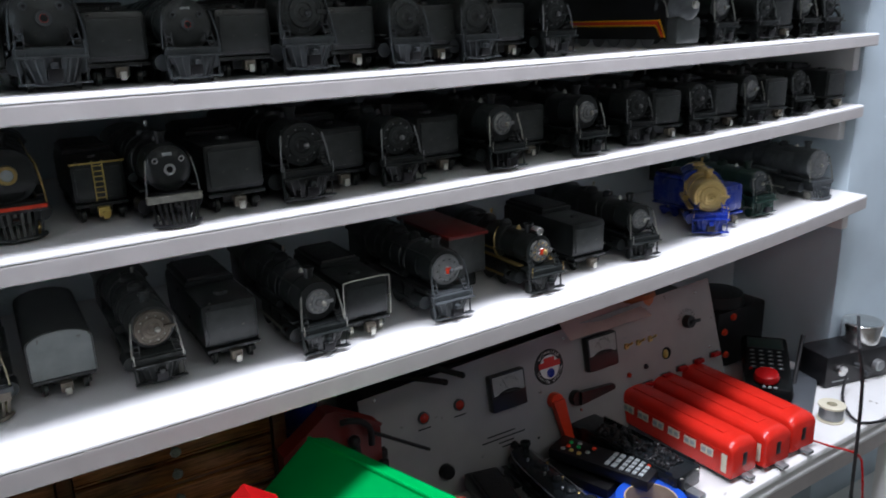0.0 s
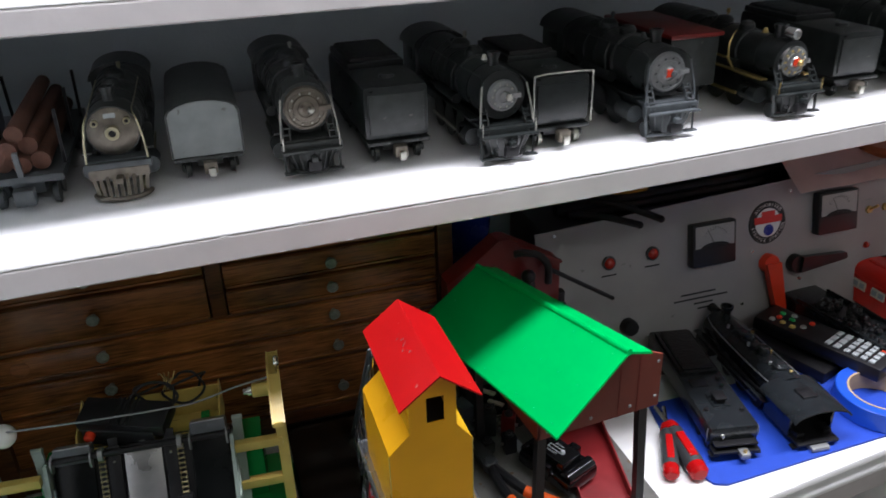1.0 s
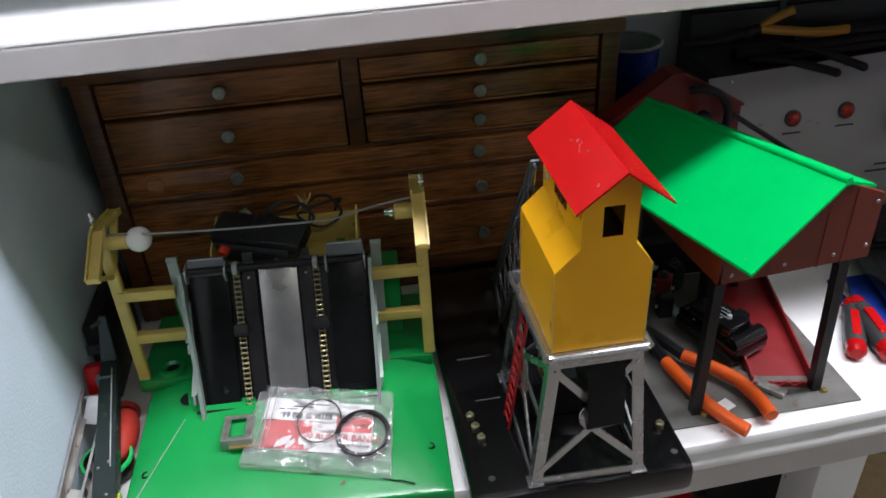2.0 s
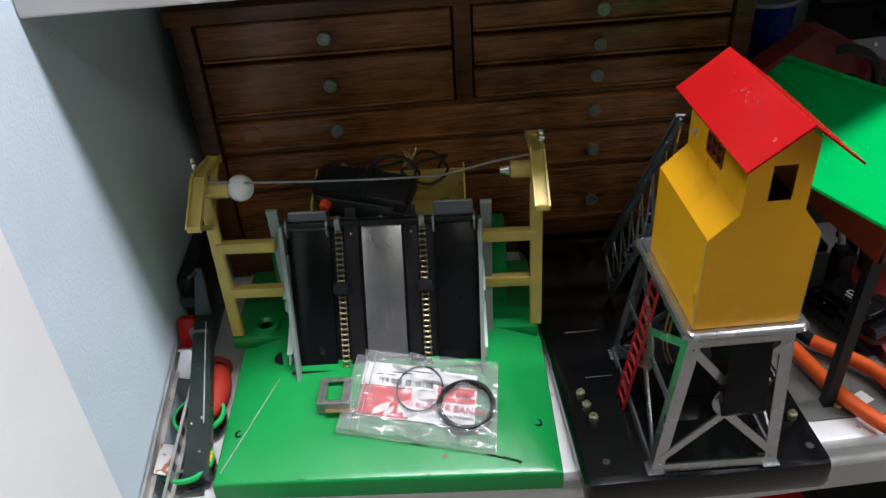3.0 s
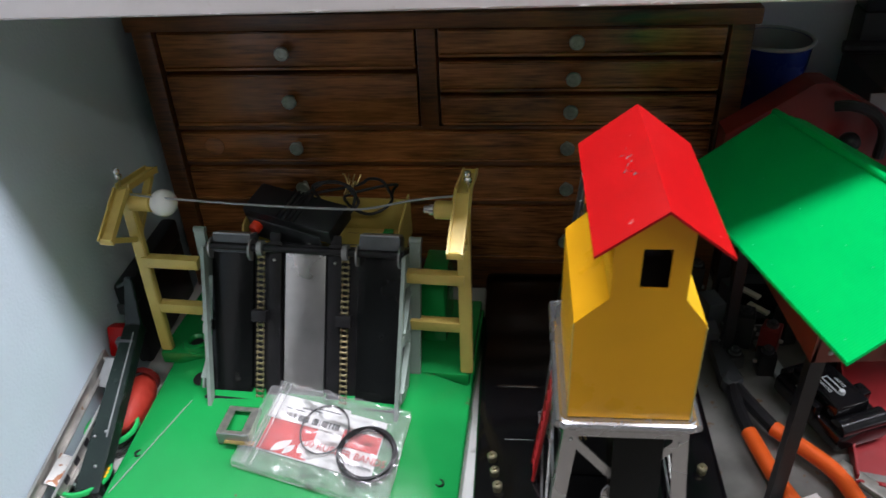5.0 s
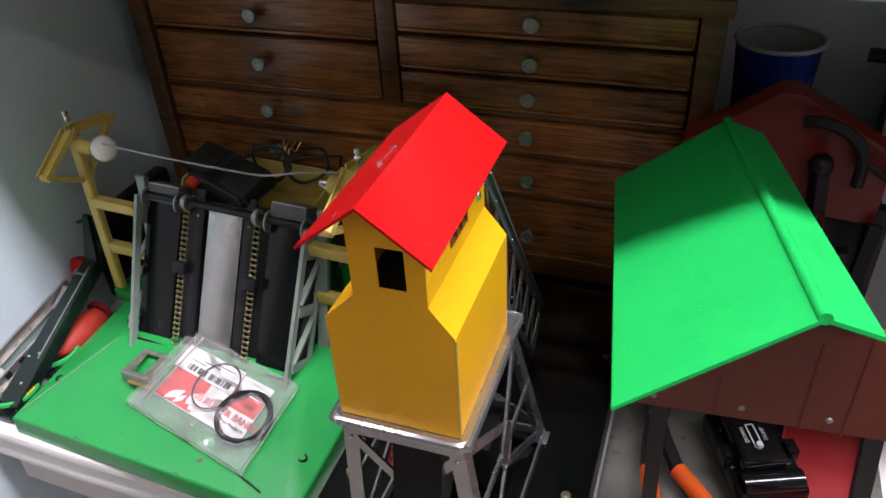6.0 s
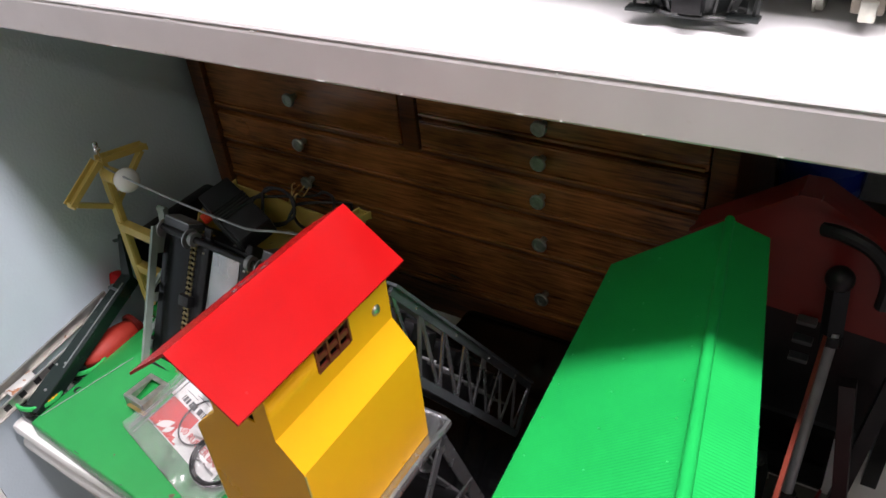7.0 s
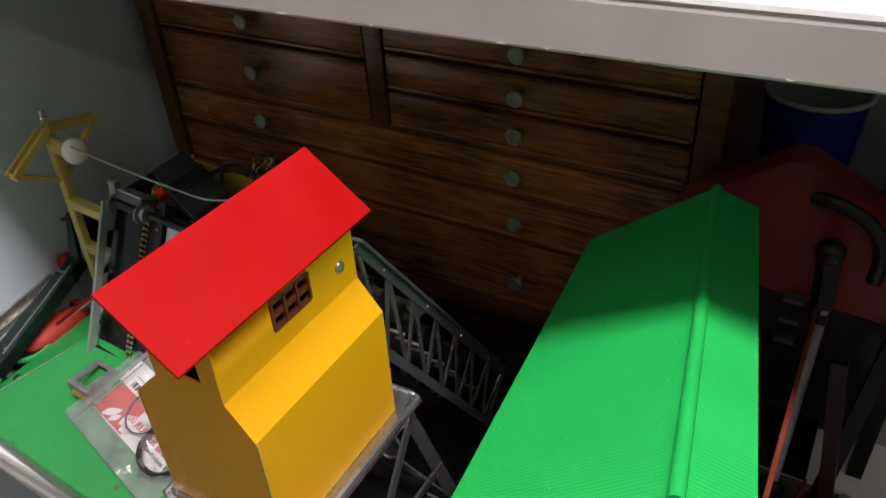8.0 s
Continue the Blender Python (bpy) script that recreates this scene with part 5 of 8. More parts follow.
def locomotive(label, body=LOCO, face="plate", pilot="slats", trim=NICKEL, length=0.25, radius=0.0255, height=0.058, accent=None, frontmat=None, base=None, stack=True, rails=True, boards=None, disc=0.98, pilotmat=None, cabmat=None, beammat=None, group="model locomotives"):
    """A toy steam locomotive that looks along -y, its pilot's nose at the origin, on its wheels."""
    t = thing("steam_locomotive", label, "model locomotive", None, group)
    base = base or body
    boards = boards or body
    r, hz = radius, height
    rd = r * disc
    pm = pilotmat or base
    y0 = 0.026
    boiler = part("boiler", lathe(B(), ((0, 0.0), (r * 0.98, 0.0), (r, 0.004), (r, 0.06), (r * 1.03, 0.0605), (r * 1.03, 0.0625), (r, 0.063), (r * 1.04, 0.12), (r * 1.08, 0.1205), (r * 1.08, 0.123), (r * 1.05, 0.124), (r * 1.12, length - 0.075), (0, length - 0.075)), (0, y0, hz), "y", 28), body, t)
    fm = frontmat or body
    if face == "plate":
        part("smokebox_front", lathe(B(), ((0, -0.004), (r * 0.55, -0.0045), (r * 0.9, -0.001), (r * 0.96, 0.001)), (0, y0, hz), "y", 28), fm, boiler)
        for k in range(14):
            a = (k + 0.5) * math.pi / 7
            part("front_rivet", ball(B(), (r * 0.88 * math.cos(a), y0 - 0.0012, hz + r * 0.88 * math.sin(a)), 0.0007, 6), fm, boiler)
        part("headlight", lathe(B(), ((0, -0.0075), (0.0030, -0.0072), (0.0034, -0.0085), (0.0062, -0.0085), (0.0066, -0.003), (0.008, -0.001)), (0, y0, hz), "y", 18), trim, boiler)
        part("headlight_hole", lathe(B(), ((0, -0.0086), (0.0031, -0.0086)), (0, y0, hz), "y", 14), BLACK, boiler)
        part("number_plate", box(B(), -0.0050, 0.0050, y0 - 0.0042, y0 - 0.0022, hz + 0.0128, hz + 0.0172, 0.0005), PALEGREY, boiler)
        for s in (-1, 1):
            part("marker_light", lathe(B(), ((0, -0.0055), (0.0016, -0.0055), (0.0018, -0.0065), (0.0032, -0.0065), (0.0034, 0.001)), (s * 0.0135, y0, hz + 0.0098), "y", 12), trim, boiler)
            part("marker_hole", lathe(B(), ((0, -0.0067), (0.0016, -0.0067)), (s * 0.0135, y0, hz + 0.0098), "y", 10), BLACK, boiler)
    elif face == "round":
        part("smokebox_ring", lathe(B(), ((0, -0.0008), (rd, -0.0010), (r * 0.97, -0.0004), (r * 0.99, 0.001)), (0, y0, hz), "y", 30), body, boiler)
        part("smokebox_front", lathe(B(), ((0, -0.0076), (0.004, -0.0076), (0.005, -0.0064), (rd * 0.34, -0.0058), (rd * 0.38, -0.0066), (rd * 0.58, -0.0062), (rd * 0.62, -0.0044), (rd * 0.78, -0.0040), (rd * 0.82, -0.0050), (rd * 0.94, -0.0046), (rd, -0.0010)), (0, y0, hz), "y", 30), fm, boiler)
        part("door_knob", ball(B(), (0.004, y0 - 0.0085, hz - 0.001), 0.0034, 12), trim, boiler)
        part("door_hinge", box(B(), rd * 0.55, rd * 1.1, y0 - 0.0075, y0 - 0.0030, hz - 0.0022, hz + 0.0022, 0.0006), fm, boiler)
        for k in range(10):
            a = k * math.pi / 5
            part("front_rivet", ball(B(), (rd * 0.70 * math.cos(a), y0 - 0.0044, hz + rd * 0.70 * math.sin(a)), 0.0011, 6), trim, boiler)
    elif face == "lamp":
        part("smokebox_front", lathe(B(), ((0, -0.003), (r * 0.7, -0.003), (r * 0.96, 0.001)), (0, y0, hz), "y", 28), fm, boiler)
        part("headlight", lathe(B(), ((0, -0.008), (0.0056, -0.008), (0.0062, -0.010), (0.0088, -0.010), (0.0094, -0.001)), (0, y0, hz + 0.002), "y", 22), trim, boiler)
        part("headlight_lens", lathe(B(), ((0, -0.0088), (0.0058, -0.0082)), (0, y0, hz + 0.002), "y", 18), PALEGREY, boiler)
    if accent is not None and face != "lamp":
        part("front_emblem", box(B(), -0.0034, 0.0034, y0 - 0.0085, y0 - 0.004, hz - 0.004, hz + 0.004, 0.001), accent, boiler)
    if stack:
        part("smokestack", lathe(B(), ((0.0055, 0), (0.0052, 0.008), (0.0072, 0.013), (0.0072, 0.0145), (0.005, 0.0145), (0.005, 0.010)), (0, y0 + 0.022, hz + r - 0.002), "z", 16), body, boiler)
        part("bell", lathe(B(), ((0.0036, 0), (0.0026, 0.003), (0.0018, 0.005), (0, 0.0055)), (0, y0 + 0.045, hz + r), "z", 12), trim, boiler)
    for y, w in ((0.075, 0.0090), (0.115, 0.0105)):
        part("dome", lathe(B(), ((w * 1.2, 0), (w, 0.002), (w * 0.95, 0.007), (w * 0.6, 0.0105), (0, 0.0115)), (0, y0 + y, hz + r - 0.003), "z", 18), body, boiler)
    for y in (0.03, 0.062, 0.098, 0.14):
        part("boiler_band", lathe(B(), ((r * 1.012, 0), (r * (1.03 + y * 0.5), 0.0), (r * (1.03 + y * 0.5), 0.0022), (r * 1.012, 0.0022)), (0, y0 + y, hz), "y", 28), body, boiler)
    for s in (-1, 1):
        part("air_tank", rod(B(), (s * (r + 0.002), y0 + 0.055, hz - r * 0.62), (s * (r + 0.002), y0 + 0.115, hz - r * 0.62), 0.0050, None, 12), body, boiler)
        part("feed_pipe", tube(B(), ((s * r * 0.5, y0 + 0.078, hz + r * 0.86), (s * r * 1.0, y0 + 0.074, hz + r * 0.30), (s * (r + 0.002), y0 + 0.070, hz - r * 0.45)), 0.0011, 6), trim if trim is BRASS else body, boiler)
    part("generator", rod(B(), (-0.006, y0 + 0.134, hz + r * 1.02), (0.006, y0 + 0.134, hz + r * 1.02), 0.0042, None, 12), body, boiler)
    part("whistle", lathe(B(), ((0.0012, 0), (0.0012, 0.005), (0.0020, 0.0055), (0.0020, 0.010), (0, 0.0105)), (0.006, y0 + 0.118, hz + r + 0.004), "z", 10), trim, boiler)
    # cab
    cy0, cy1 = length - 0.058, length
    cab = B()
    box(cab, -0.029, 0.029, cy0, cy1 - 0.004, 0.030, hz + 0.012, 0.0015)
    arc = [(0.0315 * math.sin(a), hz + 0.010 + 0.018 * math.cos(a)) for a in (math.pi / 2 * k / 6 for k in range(-6, 7))]
    prism(cab, arc, "y", cy0 - 0.003, cy1)
    cabp = part("cab", cab, cabmat or body, t)
    for s in (-1, 1):
        part("cab_window", box(B(), s * 0.0288 - 0.0012, s * 0.0288 + 0.0012, cy0 + 0.014, cy0 + 0.036, hz - 0.006, hz + 0.008, 0.0008), BLACK, cabp)
    # running gear
    part("frame", box(B(), -0.014, 0.014, 0.016, length - 0.004, 0.014, 0.034, 0.001), base, t)
    for s in (-1, 1):
        part("running_board", box(B(), s * 0.031 - (0.0085 if s > 0 else 0), s * 0.031 + (0.0085 if s < 0 else 0), 0.030, cy0, 0.0375, 0.0395, 0.0006), boards, t)
        part("steam_cylinder", rod(B(), (s * 0.0255, 0.034, 0.0205), (s * 0.0255, 0.060, 0.0205), 0.0085, None, 16), base, t)
        for y, rr in ((0.043 + 0.035, 0.0155), (0.043 + 0.070, 0.0155), (0.043 + 0.105, 0.0155)):
            part("driving_wheel", wheel(B(), s * 0.0215, y, rr), base, t)
        part("pony_wheel", wheel(B(), s * 0.0195, 0.024, 0.0070), trim if pilot == "slats" else base, t)
        part("trailing_wheel", wheel(B(), s * 0.0195, length - 0.022, 0.0085), base, t)
        part("side_rod", box(B(), s * 0.0275 - 0.0008, s * 0.0275 + 0.0008, 0.070, 0.155, 0.0130, 0.0165, 0.0006), trim, t)
        if rails:
            part("handrail", tube(B(), ((s * (r + 0.0025), y0 - 0.013, 0.034), (s * (r + 0.0015), y0 - 0.011, 0.050), (s * (r - 0.0015), y0 - 0.006, hz + 0.011)), 0.0010, 6), trim, t)
            part("boiler_rail", tube(B(), ((s * (r - 0.0015), y0 - 0.006, hz + 0.011), (s * r * 0.80, y0 + 0.006, hz + r * 0.72), (s * r * 0.84, y0 + 0.05, hz + r * 0.70), (s * r * 0.88, cy0 - y0, hz + r * 0.68)), 0.0007, 6), trim if trim in (PALEBRASS, BRASS) else body, t)
    beam = part("pilot_beam", box(B(), -0.0285, 0.0285, 0.008, 0.016, 0.0270, 0.0345, 0.0012), beammat or base, t)
    if accent is not None and face == "lamp":
        part("beam_stripe", box(B(), -0.0288, 0.0288, 0.0072, 0.0082, 0.0300, 0.0338, 0.0004), accent, beam, "orange-red painted stripe")
    part("deck", box(B(), -0.026, 0.026, 0.014, 0.032, 0.0335, 0.0355, 0.0005), base, t)
    if pilot == "slats":
        lowbar = part("pilot_foot", tube(B(), ((-0.024, 0.012, 0.0045), (-0.017, 0.003, 0.0035), (0, -0.001, 0.0032), (0.017, 0.003, 0.0035), (0.024, 0.012, 0.0045)), 0.0024, 8), pm, t)
        for k in range(9):
            u = (k - 4) / 4
            part("pilot_slat", bar(B(), (u * 0.0235, 0.010, 0.0275), (u * 0.0205, 0.0005 + 0.009 * u * u, 0.0040), 0.0032 if pilotmat else 0.0026, 0.0022, (0, 1, 0)), pm, lowbar)
        if pilotmat:
            part("pilot_top", bar(B(), (-0.0255, 0.0088, 0.0245), (0.0255, 0.0088, 0.0245), 0.0028, 0.0090, (0, 0, 1)), pm, lowbar)
    else:
        # a rounded apron, narrower at its foot, with footboards at both sides
        bm = B()
        rows = []
        for zz, k in ((0.0275, 1.0), (0.0225, 0.98), (0.0150, 0.86), (0.0085, 0.74), (0.0060, 0.70)):
            rows.append([bm.verts.new((0.0235 * k * u, 0.001 + (1 - k) * 0.016 + 0.011 * u * u, zz)) for u in (-1, -0.75, -0.45, -0.15, 0.15, 0.45, 0.75, 1)])
        for p, q in zip(rows, rows[1:]):
            for k in range(7):
                bm.faces.new((p[k], p[k + 1], q[k + 1], q[k]))
        bmesh.ops.solidify(bm, geom=bm.faces[:], thickness=0.0018)
        pl = part("pilot_plate", bm, base, t)
        for k in range(7):
            u = (k - 3) / 3.6
            part("pilot_rib", bar(B(), (0.0235 * u, 0.0002 + 0.011 * u * u, 0.0255), (0.0235 * 0.72 * u, 0.0050 + 0.011 * u * u, 0.0065), 0.0012, 0.0016, (0, 1, 0)), base, pl)
        part("step", box(B(), -0.028, 0.028, 0.002, 0.012, 0.0262, 0.0282, 0.0005), base, pl)
        part("coupler_pocket", box(B(), -0.0062, 0.0062, -0.0018, 0.006, 0.0085, 0.0185, 0.0012), BLACK, pl)
        part("foot_rail", tube(B(), ((-0.021, 0.012, 0.0062), (-0.012, 0.0075, 0.0052), (0, 0.006, 0.0050), (0.012, 0.0075, 0.0052), (0.021, 0.012, 0.0062)), 0.0011, 6), base, pl)
        for s in (-1, 1):
            part("footboard", box(B(), s * 0.0215 - 0.0065, s * 0.0215 + 0.0065, 0.004, 0.011, 0.0055, 0.0070, 0.0004), base, pl)
            part("footboard_strut", bar(B(), (s * 0.0255, 0.010, 0.0068), (s * 0.0265, 0.0125, 0.0270), 0.0014, 0.0030), base, pl)
            part("flag_post", rod(B(), (s * 0.0262, 0.006, 0.0280), (s * 0.0262, 0.006, 0.0405), 0.0006, None, 6), trim, pl)
        for s in (-1, 1):
            for d in (-0.0032, 0.0032):
                part("stair_rail", bar(B(), (s * 0.0225 + d, 0.007, 0.0275), (s * 0.0205 + d, 0.0215, 0.050), 0.0012, 0.0022), base, pl)
            for k in range(4):
                f = (k + 0.6) / 4.4
                part("stair_tread", box(B(), s * (0.0225 - 0.002 * f) - 0.0032, s * (0.0225 - 0.002 * f) + 0.0032, 0.0055 + 0.0145 * f, 0.0100 + 0.0145 * f, 0.0272 + 0.0225 * f, 0.0284 + 0.0225 * f), base, pl)
    part("coupler", box(B(), -0.003, 0.003, -0.0055, 0.010, 0.0185, 0.0235, 0.0012), pm, t)
    return t


def tender(label, body=LOCO, back=None, width=0.060, height=0.066, length=0.17, trim=NICKEL, frame_rail=False, ladder=False, arch=False, group="model tenders"):
    """A toy coal tender seen from its back end, which stands at the origin and faces -y."""
    t = thing("coal_tender", label, "model tender", None, group)
    w, z0 = width / 2, 0.022
    if arch:
        prof = [(-w, z0), (w, z0), (w, height - 0.010)] + [(w * math.cos(a), height - 0.010 + 0.013 * math.sin(a)) for a in (math.pi * k / 8 for k in range(1, 8))] + [(-w, height - 0.010)]
        shell = part("shell", prism(B(), prof, "y", 0.006, length), body, t)
        part("end_panel", prism(B(), [(p[0] * 0.94, z0 + 0.001 + (p[1] - z0) * 0.96) for p in prof], "y", 0.0045, 0.0062), back or body, shell)
    else:
        shell = part("shell", box(B(), -w, w, 0.006, length, z0, height, 0.0075), body, t)
        part("end_panel", box(B(), -w * 0.84, w * 0.84, 0.0050, 0.0075, z0 + 0.006, height - 0.008, 0.001), back or body, shell)
        for q in range(7):
            for s in (-1, 1):
                part("end_rivet", ball(B(), (s * w * 0.80, 0.0050, z0 + 0.009 + q * (height - z0 - 0.020) / 6), 0.0006, 6), body, shell)
        part("coal_rim", box(B(), -w * 0.9, w * 0.9, length * 0.45, length * 0.98, height - 0.001, height + 0.006, 0.002), body, shell)
        part("coal", box(B(), -w * 0.8, w * 0.8, length * 0.47, length * 0.96, height + 0.002, height + 0.010, 0.004), COAL, shell)
        part("hatch", lathe(B(), ((0, 0.004), (0.007, 0.004), (0.008, 0)), (0, length * 0.22, height - 0.0005), "z", 16), body, shell)
    part("underframe", box(B(), -w * 0.95, w * 0.95, 0.003, length, 0.0185, 0.0222, 0.0008), body, t)
    for y in (0.030, length - 0.034):
        truck = part("truck", box(B(), -0.012, 0.012, y - 0.010, y + 0.010, 0.008, 0.0186, 0.001), body, t)
        for s in (-1, 1):
            part("side_frame", box(B(), s * 0.0245 - 0.0015, s * 0.0245 + 0.0015, y - 0.020, y + 0.020, 0.0070, 0.0135, 0.0015), body, truck)
            for d in (-0.0125, 0.0125):
                part("wheel", wheel(B(), s * 0.0210, y + d, 0.0078), trim if frame_rail else body, truck)
    part("coupler", box(B(), -0.0062, 0.0062, -0.005, 0.006, 0.0075, 0.0185, 0.0012), DULLNICKEL if trim is NICKEL else trim, t)
    part("knuckle", box(B(), -0.0026, 0.0038, -0.0085, -0.0045, 0.0055, 0.0140, 0.0010), trim, t)
    if frame_rail:
        part("wire_frame", tube(B(), ((-w, 0.003, 0.024), (-w, 0.0025, height - 0.004), (-w + 0.004, 0.002, height + 0.002), (0, 0.002, height + 0.003), (w - 0.004, 0.002, height + 0.002), (w, 0.0025, height - 0.004), (w, 0.003, 0.024)), 0.0009, 8), trim, t)
    if ladder:
        for s in (-1, 1):
            part("ladder_rail", box(B(), s * 0.0052 - 0.0006, s * 0.0052 + 0.0006, 0.0025, 0.0038, z0 + 0.003, height + 0.001), trim, t)
        for k in range(7):
            part("ladder_rung", box(B(), -0.0052, 0.0052, 0.0026, 0.0036, z0 + 0.006 + k * 0.0060, z0 + 0.0070 + k * 0.0060), trim, t)
        part("top_trim", box(B(), -w, w, 0.003, 0.0065, height - 0.003, height - 0.0012), trim, t)
    return t


def log_car():
    t = thing("log_car", "grey flat car loaded with brown logs between black stakes", "model wagon", None, "model wagons")
    part("deck", box(B(), -0.030, 0.030, 0.004, 0.20, 0.022, 0.028, 0.001), GUN, t)
    for x, z, r, d in ((-0.013, 0.0355, 0.0072, 0.004), (0.0015, 0.0350, 0.0068, -0.003), (0.0145, 0.0360, 0.0074, 0.002), (-0.0065, 0.0475, 0.0070, -0.004), (0.0075, 0.0480, 0.0072, 0.005), (0.0005, 0.0590, 0.0068, 0.0)):
        part("log", rod(B(), (x, 0.014 + d, z), (x + d * 0.4, 0.188 + d, z + 0.001), r, r * 0.92, 14), BROWNLOG, t)
    for s in (-1, 1):
        for y in (0.03, 0.10, 0.17):
            part("stake", bar(B(), (s * 0.029, y, 0.024), (s * 0.030, y, 0.072), 0.0026, 0.0026), BLACK, t)
    part("brake_stand", bar(B(), (0, 0.005, 0.028), (0, 0.003, 0.048), 0.004, 0.003), GUN, t)
    for y in (0.030, 0.17):
        truck = part("truck", box(B(), -0.012, 0.012, y - 0.010, y + 0.010, 0.008, 0.0225, 0.001), GUN, t)
        for s in (-1, 1):
            for d in (-0.0125, 0.0125):
                part("wheel", wheel(B(), s * 0.0210, y + d, 0.0078), GUN, truck)
    part("coupler", box(B(), -0.0075, 0.0075, -0.005, 0.006, 0.0065, 0.0195, 0.0012), GUN, t)
    return t


def put(t, x, y, z, turn=0.0, s=1.0):
    t.matrix_basis = pose(x, y, z, 0, 0, turn) @ Matrix.Diagonal((s, s, s, 1))
    return t


def again(t, x, y, z, turn=0.0, s=1.0, label=""):
    c = copy_thing(t, Matrix())
    put(c, x, y, z, turn, s)
    if label:
        c["label"] = label
    return c


Z1, Z2, Z3 = S1[1] + 0.0006, S2[1] + 0.0006, S3[1] + 0.0006
# lower shelf
flat = put(log_car(), 0.1985, 0.186, Z1)
put(tender("dusty grey model tender with bent wire rail", GUN, TENDERGREY, 0.062, 0.070, 0.16), 0.1310, 0.200, Z1)
silverface = put(locomotive("dusty black model steam locomotive with brass trim and silver pilot", LOCOGREY, "plate", "slats", PALEBRASS, 0.25, 0.0235, 0.058, base=GUN, frontmat=DULLNICKEL, pilotmat=DULLNICKEL), 0.2690, 0.182, Z1, 0, 0.89)
greytender = put(tender("dark grey model tender with pale grey rear panel", LOCOGREY, TENDERGREY, 0.066, 0.072, 0.17, arch=True), 0.3390, 0.205, Z1, 0, 0.91)
roundface = put(locomotive("dusty dark model steam locomotive with round boiler door", LOCOGREY, "round", "plate", NICKEL, 0.25, 0.0245, 0.062, frontmat=DULLNICKEL, disc=0.86), 0.4220, 0.172, Z1, 0, 0.90)
blacktender = put(tender("matt black model tender with nickel coupler", LOCO, LOCOGREY, 0.064, 0.074, 0.18, NICKEL), 0.4990, 0.182, Z1, 0, 0.93)
dotface = put(locomotive("black model steam locomotive with riveted silver boiler door", LOCO, "round", "plate", NICKEL, 0.27, 0.0235, 0.060, frontmat=GREYSTEEL, disc=0.64), 0.5870, 0.141, Z1, 0, 0.93)
railtender = put(tender("black model tender with bright wire rail", LOCO, LOCO, 0.062, 0.072, 0.17, NICKEL, True), 0.6470, 0.165, Z1, 0, 0.92)
redface = put(locomotive("grey-fronted model steam locomotive with red centre badge", LOCO, "round", "plate", GUN, 0.25, 0.0245, 0.062, ORANGERED, GREYSTEEL, GUN, disc=0.80), 0.7500, 0.143, Z1, 0, 0.95)
orn = put(locomotive("black model steam locomotive with brass trim and silver front", LOCO, "round", "plate", BRASS, 0.25, 0.021, 0.056, ORANGERED, BRIGHT, LOCO, boards=BRASS, disc=0.78, rails=False), 0.8960, 0.150, Z1, 0, 0.95)
part("top_headlight", lathe(B(), ((0, -0.006), (0.0040, -0.006), (0.0052, -0.0068), (0.0058, -0.004), (0.0058, 0.006), (0.003, 0.008), (0, 0.008)), (0, 0.030, 0.0830), "y", 18), BRIGHT, orn)
for s in (-1, 1):
    part("brass_step", bar(B(), (s * 0.0305, 0.040, 0.0385), (s * 0.0305, 0.075, 0.0385), 0.0016, 0.0022), BRASS, orn)
    part("brass_step", bar(B(), (s * 0.0305, 0.075, 0.0385), (s * 0.0305, 0.088, 0.0500), 0.0016, 0.0022), BRASS, orn)
    part("brass_step", bar(B(), (s * 0.0305, 0.088, 0.0500), (s * 0.0305, 0.160, 0.0500), 0.0016, 0.0022), BRASS, orn)
again(blacktender, 1.0050, 0.194, Z1, 0, 0.93)
again(dotface, 1.1000, 0.178, Z1, -4, 0.94, "black model steam locomotive with silver handrails")
put(locomotive("blue model steam locomotive with gold boiler", GOLD, "round", "plate", GOLD, 0.160, 0.0265, 0.060, frontmat=GOLD, base=BLUE, cabmat=BLUE, stack=True, rails=False), 1.2640, 0.205, Z1, -40)
put(tender("bright blue model tender", BLUE, BLUE, 0.060, 0.068, 0.15), 1.3420, 0.226, Z1)
put(locomotive("dark green model steam locomotive with silver rails", LOCOGREEN, "round", "plate", NICKEL, 0.25, 0.022, 0.056, frontmat=GUN), 1.4360, 0.228, Z1)
put(locomotive("large grey model steam locomotive", GUN, "round", "slats", NICKEL, 0.29, 0.028, 0.062, frontmat=GREYSTEEL), 1.6230, 0.243, Z1, -4)
cab = thing("caboose", "black model caboose with red roof", "model wagon", pose(0.822, 0.228, Z1), "model wagons")
part("shell", box(B(), -0.028, 0.028, 0, 0.13, 0.022, 0.072, 0.002), LOCOGREY, cab)
part("roof", box(B(), -0.031, 0.031, -0.004, 0.134, 0.0722, 0.0775, 0.0025), DEEPRED, cab, "dull red roof")
for y in (0.025, 0.105):
    tr = part("truck", box(B(), -0.02, 0.02, y - 0.014, y + 0.014, 0.0005, 0.0218, 0.003), LOCO, cab)
